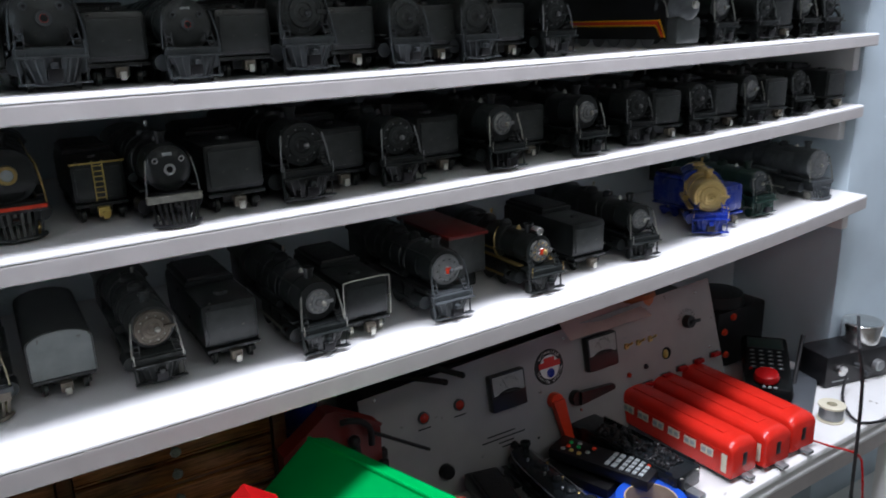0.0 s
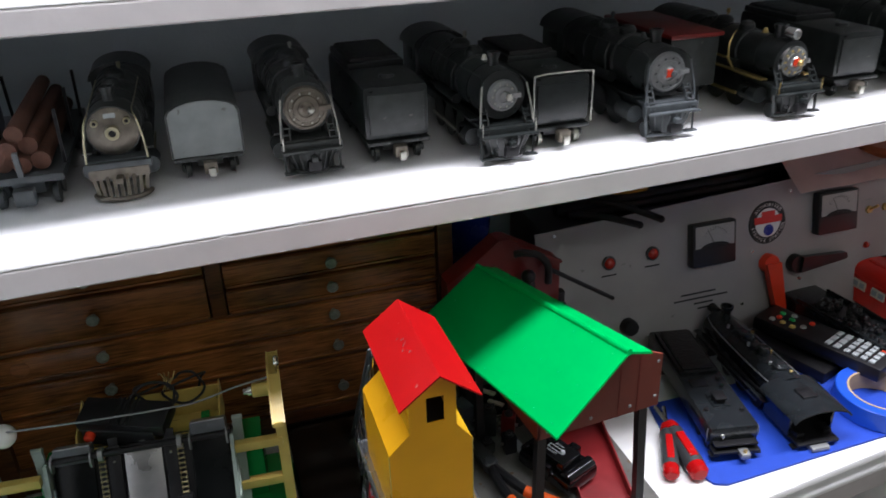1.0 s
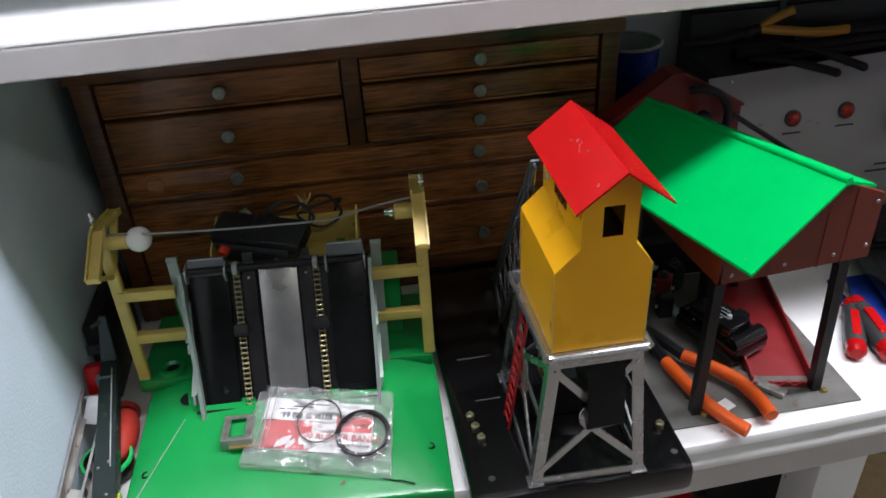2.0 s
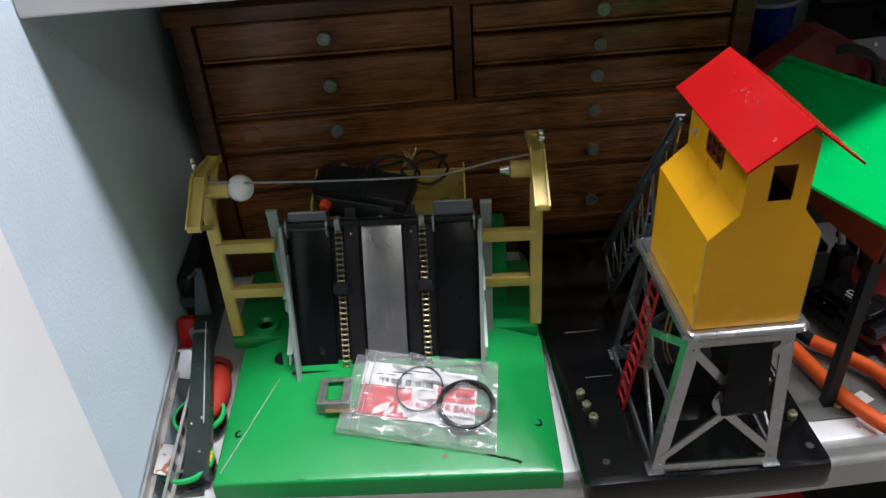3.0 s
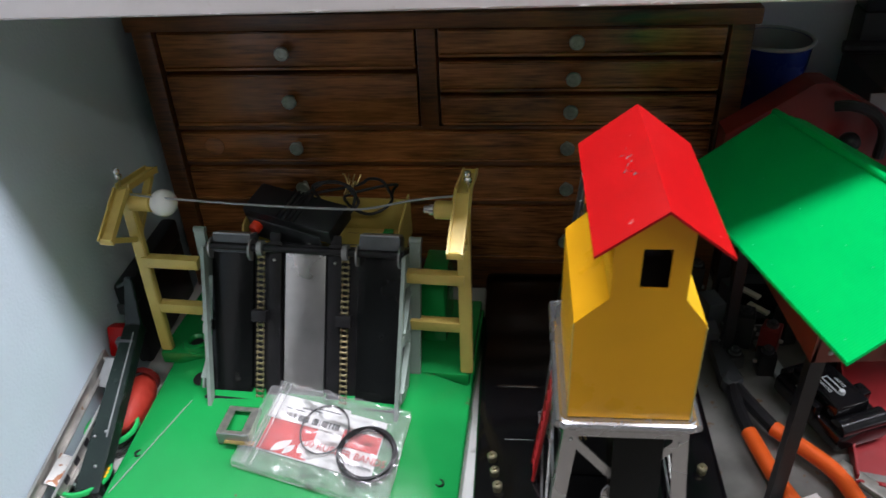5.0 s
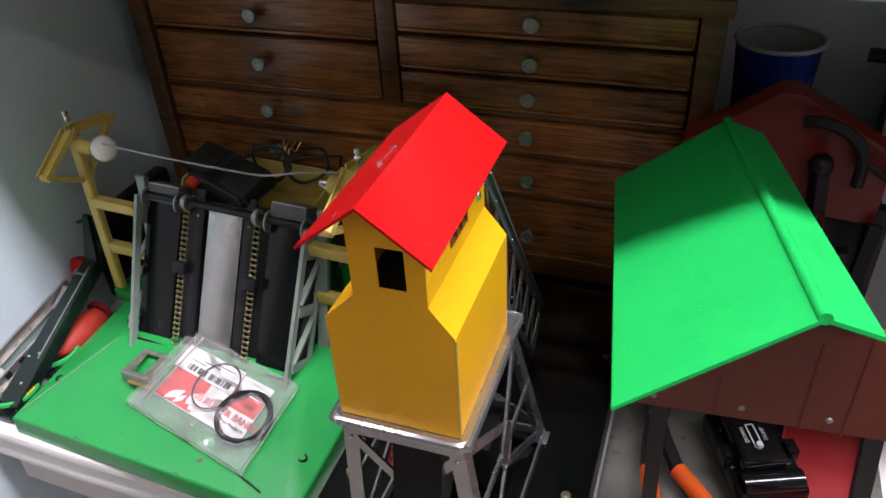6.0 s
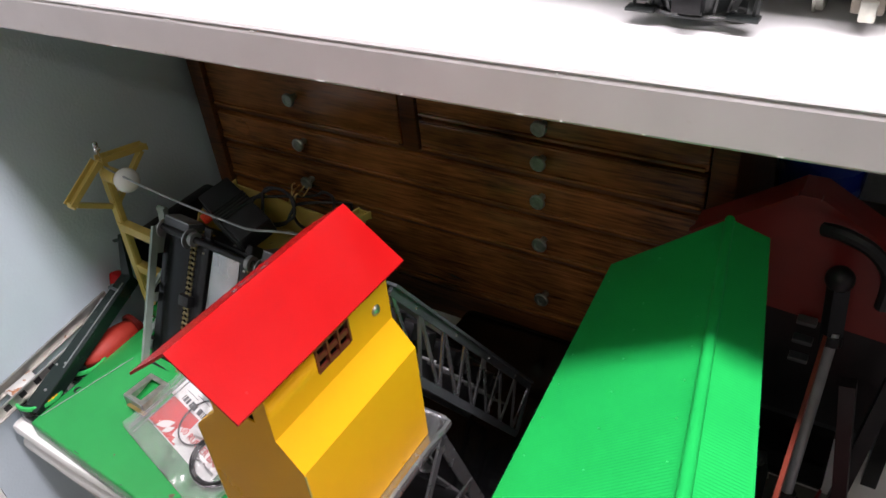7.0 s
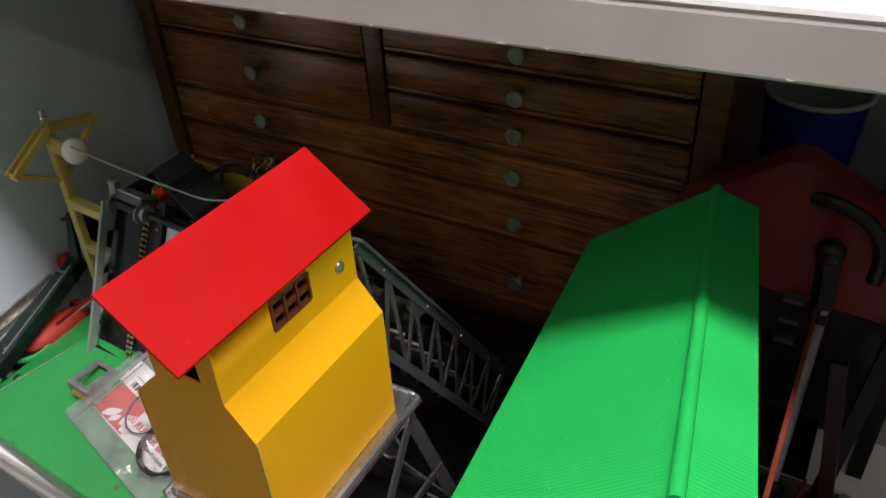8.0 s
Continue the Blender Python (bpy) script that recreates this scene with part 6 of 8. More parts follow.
# middle shelf: a tender, then a locomotive, and so on along the board
lampface = put(locomotive("black model steam locomotive with big headlight and orange-red pilot beam", LOCO, "lamp", "slats", BRASS, 0.25, 0.0265, 0.060, ORANGERED, stack=True), 0.322, 0.172, Z2, 0, 0.92)
put(tender("dark model tender with yellow ladder and trim", LOCO, LOCO, 0.058, 0.070, 0.16, CREAM, ladder=True), 0.397, 0.205, Z2, 0, 0.84)
chrome = put(locomotive("glossy black model steam locomotive with silver trim", LOCO, "plate", "slats", BRIGHT, 0.25, 0.0245, 0.060, base=BLACK, beammat=NICKEL), 0.450, 0.136, Z2, 0, 0.87)
dull = put(locomotive("matt black model steam locomotive", LOCO, "round", "plate", GREYSTEEL, 0.25, 0.0235, 0.058), 0.585, 0.148, Z2)


def shelf_y(x, back):
    return 0.128 + bow(x, 0.06) + back


for kind, x, back, text in ((blacktender, 0.250, 0.052, "plain matt black model tender"), (blacktender, 0.514, 0.034, "matt black model tender with silver coupler"), (dull, 0.700, 0.022, ""),
                            (dotface, 0.838, 0.008, "black model steam locomotive with silver handrails"), (dotface, 0.980, 0.008, "black model steam locomotive with silver handrails"), (dull, 1.087, 0.018, ""),
                            (blacktender, 1.152, 0.030, ""), (dull, 1.220, 0.012, ""), (blacktender, 1.297, 0.030, ""), (dotface, 1.360, 0.010, ""), (blacktender, 1.430, 0.020, ""),
                            (dull, 1.510, 0.010, ""), (blacktender, 1.632, 0.014, ""), (blacktender, 0.640, 0.060, ""), (blacktender, 0.770, 0.060, ""), (blacktender, 0.908, 0.060, "")):
    again(kind, x, shelf_y(x, back), Z2, 0, 0.92, text)
# top shelf
stream = put(locomotive("dusty grey-black model steam locomotive with red keystone badge", LOCOGREY, "plate", "plate", GUN, 0.26, 0.0265, 0.058, ORANGERED, base=GUN), 0.369, 0.143, Z3)
greyloco = put(locomotive("dusty grey-black model steam locomotive", LOCOGREY, "round", "plate", GUN, 0.26, 0.0250, 0.058, base=GUN), 0.598, 0.149, Z3)
for kind, x, back, text in ((blacktender, 0.310, 0.055, ""), (blacktender, 0.424, 0.055, ""), (stream, 0.482, 0.022, ""), (blacktender, 0.540, 0.055, ""), (blacktender, 0.655, 0.055, ""), (greyloco, 0.712, 0.026, ""),
                            (blacktender, 0.760, 0.055, ""), (greyloco, 0.805, 0.028, ""), (blacktender, 0.862, 0.055, ""), (dull, 0.922, 0.024, ""), (dotface, 1.262, 0.024, ""), (dull, 1.377, 0.024, ""),
                            (blacktender, 1.440, 0.04, ""), (dotface, 1.510, 0.024, ""), (dull, 1.595, 0.024, "")):
    again(kind, x, shelf_y(x, back) - 0.012, Z3, 0, 0.86, text)


def streamliner():
    """A bullet-nosed locomotive with an orange and yellow stripe, standing with its side to the room."""
    t = thing("streamlined_locomotive", "black streamlined model locomotive with orange and yellow stripe", "model locomotive", pose(1.160, 0.172, Z3) @ Matrix.Diagonal((0.92, 0.92, 0.92, 1)))
    prof = [(-0.030, 0.012), (0.030, 0.012), (0.030, 0.055)] + [(0.030 * math.cos(a), 0.055 + 0.034 * math.sin(a)) for a in (math.pi * k / 10 for k in range(1, 10))] + [(-0.030, 0.055)]
    part("shell", prism(B(), prof, "y", 0.03, 0.31), BLACKGLOSS, t)
    part("nose", lathe(B(), ((0, -0.030), (0.012, -0.026), (0.022, -0.014), (0.0285, 0.004), (0.0305, 0.022)), (0, 0.03, 0.056), "y", 24), GUN, t, "dull grey bullet nose")
    part("nose_skirt", box(B(), -0.026, 0.026, 0.010, 0.036, 0.004, 0.044, 0.008), LOCOGREY, t)
    part("nose_lamp", lathe(B(), ((0, -0.006), (0.005, -0.006), (0.006, -0.002), (0.006, 0.006)), (0, 0.004, 0.060), "y", 16), NICKEL, t)
    for d, w, m in ((0.0, 0.0050, ORANGERED), (0.0036, 0.0020, YELLOW), (-0.0036, 0.0020, YELLOW)):
        st = part("stripe", box(B(), -0.0312, -0.0300, 0.044 - d, 0.24, 0.0360 + d - w / 2, 0.0360 + d + w / 2), m, t)
        part("stripe_end", bar(B(), (-0.0306, 0.044 - d, 0.0360 + d), (-0.0306, 0.032 - d, 0.0150), 0.0012, w, (1, 0, 0)), m, st)
    part("grab_iron", tube(B(), ((-0.0315, 0.036, 0.070), (-0.0325, 0.028, 0.062), (-0.0315, 0.024, 0.044)), 0.0009, 6), NICKEL, t)
    for k in range(6):
        part("wheel", wheel(B(), -0.0235, 0.07 + 0.036 * k, 0.0125), GREYSTEEL, t)


streamliner()


# ---- test panel on the bench ----
def test_panel():
    t = thing("test_panel", "grey steel repair test panel with meters, levers and red lamps", "control panel")
    x0, x1 = 0.716, 1.452
    lean = Vector((0, 0.2, 1)).normalized()
    out = Vector((0, -lean.z, lean.y))
    o = Vector((0, 0.318, BZ + 0.002))
    def M(x, z):
        """A pose on the face: x to the right, y up the face, z out of it."""
        m = Matrix((Vector((1, 0, 0)), lean, out)).transposed().to_4x4()
        m.translation = Vector((0.313 + (x - 0.313) * 1.02, 0, 0)) + o + lean * (z - o.z) * 1.02
        return m
    def face(name, bm, material, x, z, parent=None, label=""):
        bm.transform(M(x, z))
        return part(name, bm, material, parent or t, label)
    bm = B()
    top = 0.197
    prism(bm, ((x0, 0), (x1 + 0.034, 0), (x1 + 0.008, top + 0.028), (x0 - 0.006, top - 0.006)), "z", -0.003, 0.0)
    mm = M(0.313, o.z)
    mm.translation = o
    bm.transform(mm)
    plate = part("face_plate", bm, PANEL, t)
    part("cabinet", prism(B(), ((0.325, BZ + 0.002), (0.362, 1.080), (0.46, 1.080), (0.46, BZ + 0.002)), "x", x0 + 0.01, x1), CHARCOAL, t)
    for x, z in ((0.728, 1.077), (0.86, 1.082), (1.08, 1.084), (1.27, 1.092), (1.40, 1.095), (1.425, 0.985), (1.02, 1.008), (1.12, 1.02), (1.10, 0.955), (1.005, 0.935)):
        face("screw", lathe(B(), ((0, 0.0016), (0.002, 0.0014), (0.0028, 0)), (0, 0, 0), "z", 10), BRIGHT, x, z, plate)
    for x, z in ((0.8016, 1.0295), (0.865, 1.0318)):
        ring = face("lamp_ring", lathe(B(), ((0.0095, 0), (0.0095, 0.003), (0.007, 0.0035)), (0, 0, 0), "z", 20), CHARCOAL, x, z, plate)
        face("red_lamp", lathe(B(), ((0, 0.008), (0.004, 0.0072), (0.0072, 0.0042), (0.0075, 0.001)), (0, 0, 0), "z", 18), LENSRED, x, z, ring)
        face("caption_bar", box(B(), -0.011, 0.011, -0.001, 0.001, 0.0002, 0.0006), PRINTBLACK, x, z - 0.017, plate)
    for x, z in ((0.9512, 1.034), (1.1509, 1.047)):
        m = face("panel_meter", box(B(), -0.034, 0.034, -0.031, 0.029, 0.0, 0.014, 0.003), BLACKGLOSS, x, z, plate, "black panel meter with white dial")
        face("dial", box(B(), -0.030, 0.030, -0.004, 0.026, 0.0138, 0.0146), DIAL, x, z, m)
        arc = B()
        for k in range(11):
            a = radians(40 + 10 * k)
            bar(arc, (0.019 * math.cos(a), -0.004 + 0.024 * math.sin(a), 0.0149), (0.023 * math.cos(a), -0.004 + 0.028 * math.sin(a), 0.0149), 0.0006, 0.0003)
        face("scale_mark", arc, PRINTBLACK, x, z, m)
        face("dial_skirt", prism(B(), [(0.022 * math.cos(math.pi * k / 10), -0.0045 + 0.007 * math.sin(math.pi * k / 10)) for k in range(11)], "z", 0.0147, 0.0152), BLACKGLOSS, x, z, m)
        face("needle", bar(B(), (0, -0.004, 0.0152), (-0.012, 0.021, 0.0152), 0.0007, 0.0003), PRINTBLACK, x, z, m)
        face("meter_glass", box(B(), -0.031, 0.031, -0.005, 0.027, 0.0156, 0.0162), METERGLASS, x, z, m)
    e = face("emblem", lathe(B(), ((0, 0.0014), (0.0295, 0.0014), (0.0305, 0)), (0, 0, 0), "z", 36), PRINTBLACK, 1.0436, 1.045, plate, "round black badge with red, white and blue shapes")
    face("emblem_field", lathe(B(), ((0, 0.0020), (0.0205, 0.0020), (0.0205, 0.001)), (0, 0, 0), "z", 32), PAPER, 1.0436, 1.045, e)
    face("emblem_band", box(B(), -0.0225, 0.0225, -0.0005, 0.0095, 0.0018, 0.0028, 0.0005), PRINTRED, 1.0436, 1.045, e)
    face("emblem_block", box(B(), -0.011, 0.011, 0.008, 0.0165, 0.0018, 0.0026, 0.0005), PRINTRED, 1.0436, 1.045, e)
    face("emblem_block", lathe(B(), ((0, 0.0026), (0.008, 0.0026), (0.008, 0.001)), (0.001, -0.0105, 0), "z", 18), BLUE, 1.0436, 1.045, e)
    word = M(1.0436, 1.045)
    for text, mid, sg in (("AUTHORIZED", 90, -1), ("SERVICE STATION", 270, 1)):
        n = len(text)
        for k, ch in enumerate(text):
            a = radians(mid + sg * (k - (n - 1) / 2) * 11.0)
            rot = pose(0.0252 * math.cos(a), 0.0252 * math.sin(a), 0.0018, 0, 0, math.degrees(a) - 90 if sg < 0 else math.degrees(a) + 90)
            if ch != " ":
                letters("letter", ch, 0.0062, PAPER, e, word @ rot)
    for x in (1.216, 1.245, 1.274):
        tg = face("toggle_nut", lathe(B(), ((0, 0.003), (0.0055, 0.003), (0.006, 0.0)), (0, 0, 0), "z", 6), BRASS, x, 1.037, plate)
        face("toggle_lever", rod(B(), (0, 0, 0.002), (0.004, 0.007, 0.013), 0.0014, 0.0022, 10), BRASS, x, 1.037, tg)
        face("caption_bar", box(B(), -0.006, 0.006, 0.015, 0.0162, 0.0002, 0.0006), GREYSTEEL, x, 1.037, plate)
    kn = face("selector_knob", lathe(B(), ((0, 0.013), (0.011, 0.013), (0.012, 0.010), (0.0125, 0)), (0, 0, 0), "z", 18), BLACKGLOSS, 1.37, 1.047, plate)
    face("pointer", box(B(), -0.004, 0.022, -0.003, 0.003, 0.012, 0.016, 0.001), BLACKGLOSS, 1.37, 1.047, kn)
    sc = B()
    for k in range(9):
        a = radians(20 + 17 * k)
        bar(sc, (0.019 * math.cos(a), 0.019 * math.sin(a), 0.0005), (0.025 * math.cos(a), 0.025 * math.sin(a), 0.0005), 0.0008, 0.0004)
    face("scale_mark", sc, PRINTBLACK, 1.37, 1.047, plate)
    face("round_opening", lathe(B(), ((0, 0.0005), (0.009, 0.0005), (0.0105, 0.0015), (0.0115, 0)), (0, 0, 0), "z", 20), BLACK, 1.3112, 1.001, plate)
    face("fuse_cap", ball(B(), (-0.004, 0, 0.002), 0.006, 12, (1, 1.4, 0.6)), CREAM, 1.3112, 1.001, plate)
    lv = face("red_lever", lathe(B(), ((0, 0.012), (0.0125, 0.012), (0.0135, 0.009), (0.0135, 0)), (0, 0, 0), "z", 18), ORANGERED, 1.0444, 0.988, plate, "orange-red plastic lever handle")
    face("lever_arm", prism(B(), ((-0.012, 0.002), (0.012, 0.002), (0.024, -0.086), (0.016, -0.090), (0.010, -0.086)), "z", 0.006, 0.017), ORANGERED, 1.0444, 0.988, lv)
    lv = face("black_lever", lathe(B(), ((0, 0.012), (0.0125, 0.012), (0.0135, 0.009), (0.0135, 0)), (0, 0, 0), "z", 18), BLACKGLOSS, 1.0892, 0.980, plate)
    face("lever_arm", prism(B(), ((0, -0.011), (0.004, 0.011), (0.078, 0.006), (0.080, 0.0), (0.078, -0.003)), "z", 0.006, 0.017), BLACKGLOSS, 1.0892, 0.980, lv)
    face("dark_knob", lathe(B(), ((0, 0.014), (0.010, 0.013), (0.0115, 0.010), (0.012, 0)), (0, 0, 0), "z", 18), BLACK, 0.8264, 0.938, plate)
    tx = B()
    rnd = random.Random(4)
    for r_ in range(4):
        w = (0.055, 0.085, 0.030, 0.026)[r_]
        box(tx, -w / 2 + 0.004 * r_, w / 2 + 0.004 * r_, 0.010 - r_ * 0.0075, 0.0125 - r_ * 0.0075, 0.0002, 0.0006)
    face("caption_bar", tx, CHARCOAL, 0.935, 0.953, plate)
    for x, z in ((1.256, 0.958), (1.302, 0.9615), (1.343, 0.965), (1.388, 0.967), (1.434, 0.969)):
        rim = face("button_rim", box(B(), -0.0125, 0.0125, -0.0055, 0.0055, 0, 0.0022, 0.001), CHARCOAL, x, z, plate)
        face("push_button", box(B(), -0.0105, 0.0105, -0.0042, 0.0042, 0.001, 0.0105, 0.002), RED, x, z, rim)
    for x, z, m in ((1.215, 0.985, LENSRED), (1.257, 0.990, BLACK), (1.398, 0.945, BLACK)):
        face("small_lamp", lathe(B(), ((0, 0.004), (0.004, 0.0035), (0.005, 0)), (0, 0, 0), "z", 12), m, x, z, plate)


test_panel()


def panel_top_things():
    zt = 1.0805
    p = thing("cutting_pliers", "black pliers with yellow handles lying on the panel", "pliers")
    part("handle", tube(B(), ((0.7800, 0.3900, 1.1212), (0.8100, 0.3860, 1.1172), (0.8434, 0.3740, 1.1159), (0.8734, 0.3700, 1.1179)), 0.0052, 10), MUSTARD, p)
    part("handle", tube(B(), ((0.7800, 0.3900, 1.1212), (0.7986, 0.3940, 1.1300), (0.8172, 0.3900, 1.1389)), 0.0048, 10), MUSTARD, p)
    part("jaw", tube(B(), ((0.6950, 0.4020, 1.1092), (0.7350, 0.3960, 1.1112), (0.7800, 0.3900, 1.1212)), 0.0058, 10), BLACK, p)
    part("pivot", ball(B(), (0.7680, 0.3900, 1.1182), 0.0080, 14, (1, 0.7, 1)), BLACK, p)
    q = thing("long_nose_tool", "black tool with two pointed arms sticking out over the panel", "tool")
    for tip, back in ((Vector((0.8466, 0.3350, 1.0824)), Vector((0.7716, 0.385, 1.0890))), (Vector((0.8776, 0.3350, 1.0855)), Vector((0.8076, 0.395, 1.1000)))):
        arm = part("arm", tube(B(), (back, back.lerp(tip, 0.45) + Vector((0, 0, 0.004)), back.lerp(tip, 0.8) + Vector((0, 0, 0.002)), tip), 0.0048, 10), BLACK, q)
        part("arm_tip", ball(B(), tip, 0.0050, 12), BLACK, arm)
    for k, (x0, x1, y, z, r) in enumerate(((0.78, 1.08, 0.385, 0.006, 0.006), (0.76, 1.12, 0.402, 0.008, 0.008), (0.84, 1.16, 0.425, 0.012, 0.011))):
        b = thing("metal_tube", "dark metal tube lying along the panel top", "tube")
        part("tube", rod(B(), (x0, y, zt + z), (x1, y + 0.01, zt + z), r, None, 14), BLACK, b)
    s = thing("paper_sheet", "creased pale pink paper sheet hanging over the panel", "paper")
    bm = B()
    n = 10
    g = []
    for i in range(n + 1):
        row = []
        for j in range(n + 1):
            u, v = i / n, j / n
            x = 1.085 + 0.19 * u + 0.02 * v
            y = 0.325 + 0.11 * v + 0.012 * math.sin(3 * u)
            z = zt + 0.006 + 0.040 * v * (1 - 0.4 * u) + 0.012 * math.sin(2.5 * u + 2 * v) * v + 0.012 * abs(u - 0.5)
            row.append(bm.verts.new((x, y, z)))
        g.append(row)
    for i in range(n):
        for j in range(n):
            bm.faces.new((g[i][j], g[i + 1][j], g[i + 1][j + 1], g[i][j + 1]))
    ob = part("sheet", bm, PINK, s)
    b = thing("copper_tin", "round orange-brown tin on the panel", "tin", pose(1.30, 0.40, zt))
    part("body", lathe(B(), ((0, 0), (0.040, 0), (0.042, 0.004), (0.042, 0.028), (0.036, 0.034), (0, 0.035)), (0, 0, 0), "z", 28), mat("copper_brown", (0.42, 0.14, 0.05), 0.4, 0.3), b)


panel_top_things()


# ---- things lying on the bench ----
SHELL = mat("satin_black_shell", (0.014, 0.017, 0.019), 0.20, vary=0.2, scale=60, bump=0.05, dirt=(0.05, 0.055, 0.05), spots=0.12)

def bench_things():
    z = BZ + 0.0006
    m = thing("rubber_mat", "bright blue rubber work mat on the bench", "mat")
    bm = B()
    prism(bm, ((0.812, 0.067), (1.125, 0.0745), (1.150, 0.083), (1.160, 0.11), (1.155, 0.215), (0.805, 0.215), (0.792, 0.16), (0.793, 0.09), (0.799, 0.073)), "z", z, z + 0.0026)
    part("sheet", bm, MAT, m)
    zm = z + 0.003
    # tender shell
    t = thing("tender_shell", "black plastic model tender shell with a hatch, lying on the mat", "model tender", pose(0.842, 0.094, zm, 0, 0, -12))
    body = part("shell", box(B(), -0.0285, 0.0285, 0.012, 0.215, 0.012, 0.038, 0.0055), SHELL, t)
    part("hatch_plinth", box(B(), -0.010, 0.010, 0.048, 0.074, 0.0375, 0.0395, 0.0008), SHELL, body)
    part("hatch", box(B(), -0.0055, 0.0055, 0.052, 0.066, 0.0393, 0.0455, 0.0010), BLACK, body)
    part("hatch_lid", box(B(), -0.0070, 0.0070, 0.0505, 0.0675, 0.0453, 0.0470, 0.0006), BLACK, body)
    part("vent", box(B(), -0.019, 0.001, 0.088, 0.102, 0.0376, 0.0392, 0.0005), BLACK, body)
    for x, y in ((0.016, 0.085), (0.018, 0.10), (-0.020, 0.045), (0.020, 0.040)):
        part("cap", lathe(B(), ((0, 0.003), (0.0026, 0.0028), (0.0030, 0)), (x, y, 0.0378), "z", 12), BLACK, body)
    part("roof_step", box(B(), -0.024, 0.024, 0.112, 0.205, 0.0378, 0.0420, 0.003), SHELL, body)
    part("coal", box(B(), -0.019, 0.019, 0.118, 0.200, 0.0415, 0.0470, 0.003), COAL, body)
    for s in (-1, 1):
        part("grab_rail", tube(B(), ((s * 0.0292, 0.018, 0.016), (s * 0.0300, 0.016, 0.025), (s * 0.0292, 0.018, 0.034)), 0.0007, 6), GREYSTEEL, body)
        part("side_step", box(B(), s * 0.024 - 0.005, s * 0.024 + 0.005, 0.002, 0.012, 0.006, 0.008, 0.0004), BLACK, t)
    part("end_step", box(B(), -0.027, 0.027, 0.0, 0.014, 0.0100, 0.0130, 0.0006), BLACK, t)
    part("end_step", box(B(), -0.025, 0.025, 0.003, 0.014, 0.0185, 0.0205, 0.0006), BLACK, t)
    part("end_lamp", lathe(B(), ((0, -0.003), (0.002, -0.003), (0.0026, 0)), (-0.014, 0.0125, 0.027), "y", 12), NICKEL, t)
    part("coupler", box(B(), 0.002, 0.013, -0.007, 0.006, 0.0065, 0.0140, 0.0015), GREYSTEEL, t)
    part("coupler_pin", lathe(B(), ((0, 0.003), (0.0020, 0.003), (0.0022, 0)), (0.0075, -0.003, 0.0138), "z", 10), BRASS, t)
    for y in (0.04, 0.18):
        truck = part("truck", box(B(), -0.020, 0.020, y - 0.02, y + 0.02, 0.001, 0.0122, 0.002), BLACK, t)
        for s in (-1, 1):
            for d in (-0.011, 0.011):
                part("wheel", wheel(B(), s * 0.0225, y + d, 0.0065), BLACK, truck)
    # locomotive shell with its cab to the front
    t = thing("locomotive_shell", "black model locomotive shell, its open cab towards the bench edge", "model locomotive", pose(0.941, 0.084, zm, 0, 0, -6))
    cab = B()
    prism(cab, [(-0.028, 0.008), (-0.028, 0.040)] + [(0.034 * math.sin(a), 0.038 + 0.012 * math.cos(a)) for a in (math.pi / 2 * k / 6 for k in range(-6, 7))] + [(0.028, 0.040), (0.028, 0.008), (0.0255, 0.008), (0.0255, 0.0375)] + [(0.027 * math.sin(-a), 0.0365 + 0.0105 * math.cos(a)) for a in (math.pi / 2 * k / 6 for k in range(-5, 6))] + [(-0.0255, 0.0375), (-0.0255, 0.008)], "y", 0.014, 0.062)
    cp = part("cab", cab, SHELL, t)
    arc = [(0.036 * math.sin(a), 0.0385 + 0.0135 * math.cos(a)) for a in (1.45 * k / 7 for k in range(-7, 8))]
    part("cab_roof", prism(B(), arc + [(p[0] * 0.97, p[1] - 0.0016) for p in arc[::-1]], "y", -0.004, 0.066), SHELL, cp)
    part("roof_hatch", box(B(), -0.010, 0.008, 0.022, 0.040, 0.0515, 0.0535, 0.0006), BLACK, cp)
    part("cab_back", box(B(), -0.0255, 0.0255, 0.050, 0.053, 0.008, 0.044), BLACK, cp)
    part("cab_floor", box(B(), -0.026, 0.026, -0.004, 0.05, 0.006, 0.009, 0.0008), BLACK, cp)
    for s in (-1, 1):
        part("cab_window", box(B(), s * 0.0278 - 0.0006, s * 0.0278 + 0.0006, 0.026, 0.046, 0.024, 0.035, 0.0004), BASEBLACK, cp)
        part("cab_step", box(B(), s * 0.025 - 0.004, s * 0.025 + 0.004, 0.000, 0.008, 0.001, 0.003, 0.0004), BLACK, cp)
        part("cab_seat", box(B(), s * 0.017 - 0.005, s * 0.017 + 0.005, 0.006, 0.020, 0.009, 0.016, 0.001), BLACK, cp)
    part("boiler", lathe(B(), ((0, 0), (0.0240, 0), (0.0240, 0.018), (0.0248, 0.0185), (0.0248, 0.0205), (0.0235, 0.021), (0.0225, 0.065), (0.0233, 0.0655), (0.0233, 0.0675), (0.0220, 0.068), (0.0212, 0.115), (0.0220, 0.1155), (0.0220, 0.1175), (0.0208, 0.118), (0.0205, 0.165), (0.016, 0.170), (0, 0.172)), (0, 0.058, 0.030), "y", 26), SHELL, t)
    for y, r, h in ((0.082, 0.0095, 0.010), (0.118, 0.0085, 0.011), (0.150, 0.0075, 0.008)):
        part("dome", lathe(B(), ((r * 1.25, 0), (r, 0.002), (r * 0.95, h * 0.6), (r * 0.6, h * 0.92), (0, h)), (0, y, 0.050), "z", 18), SHELL, t)
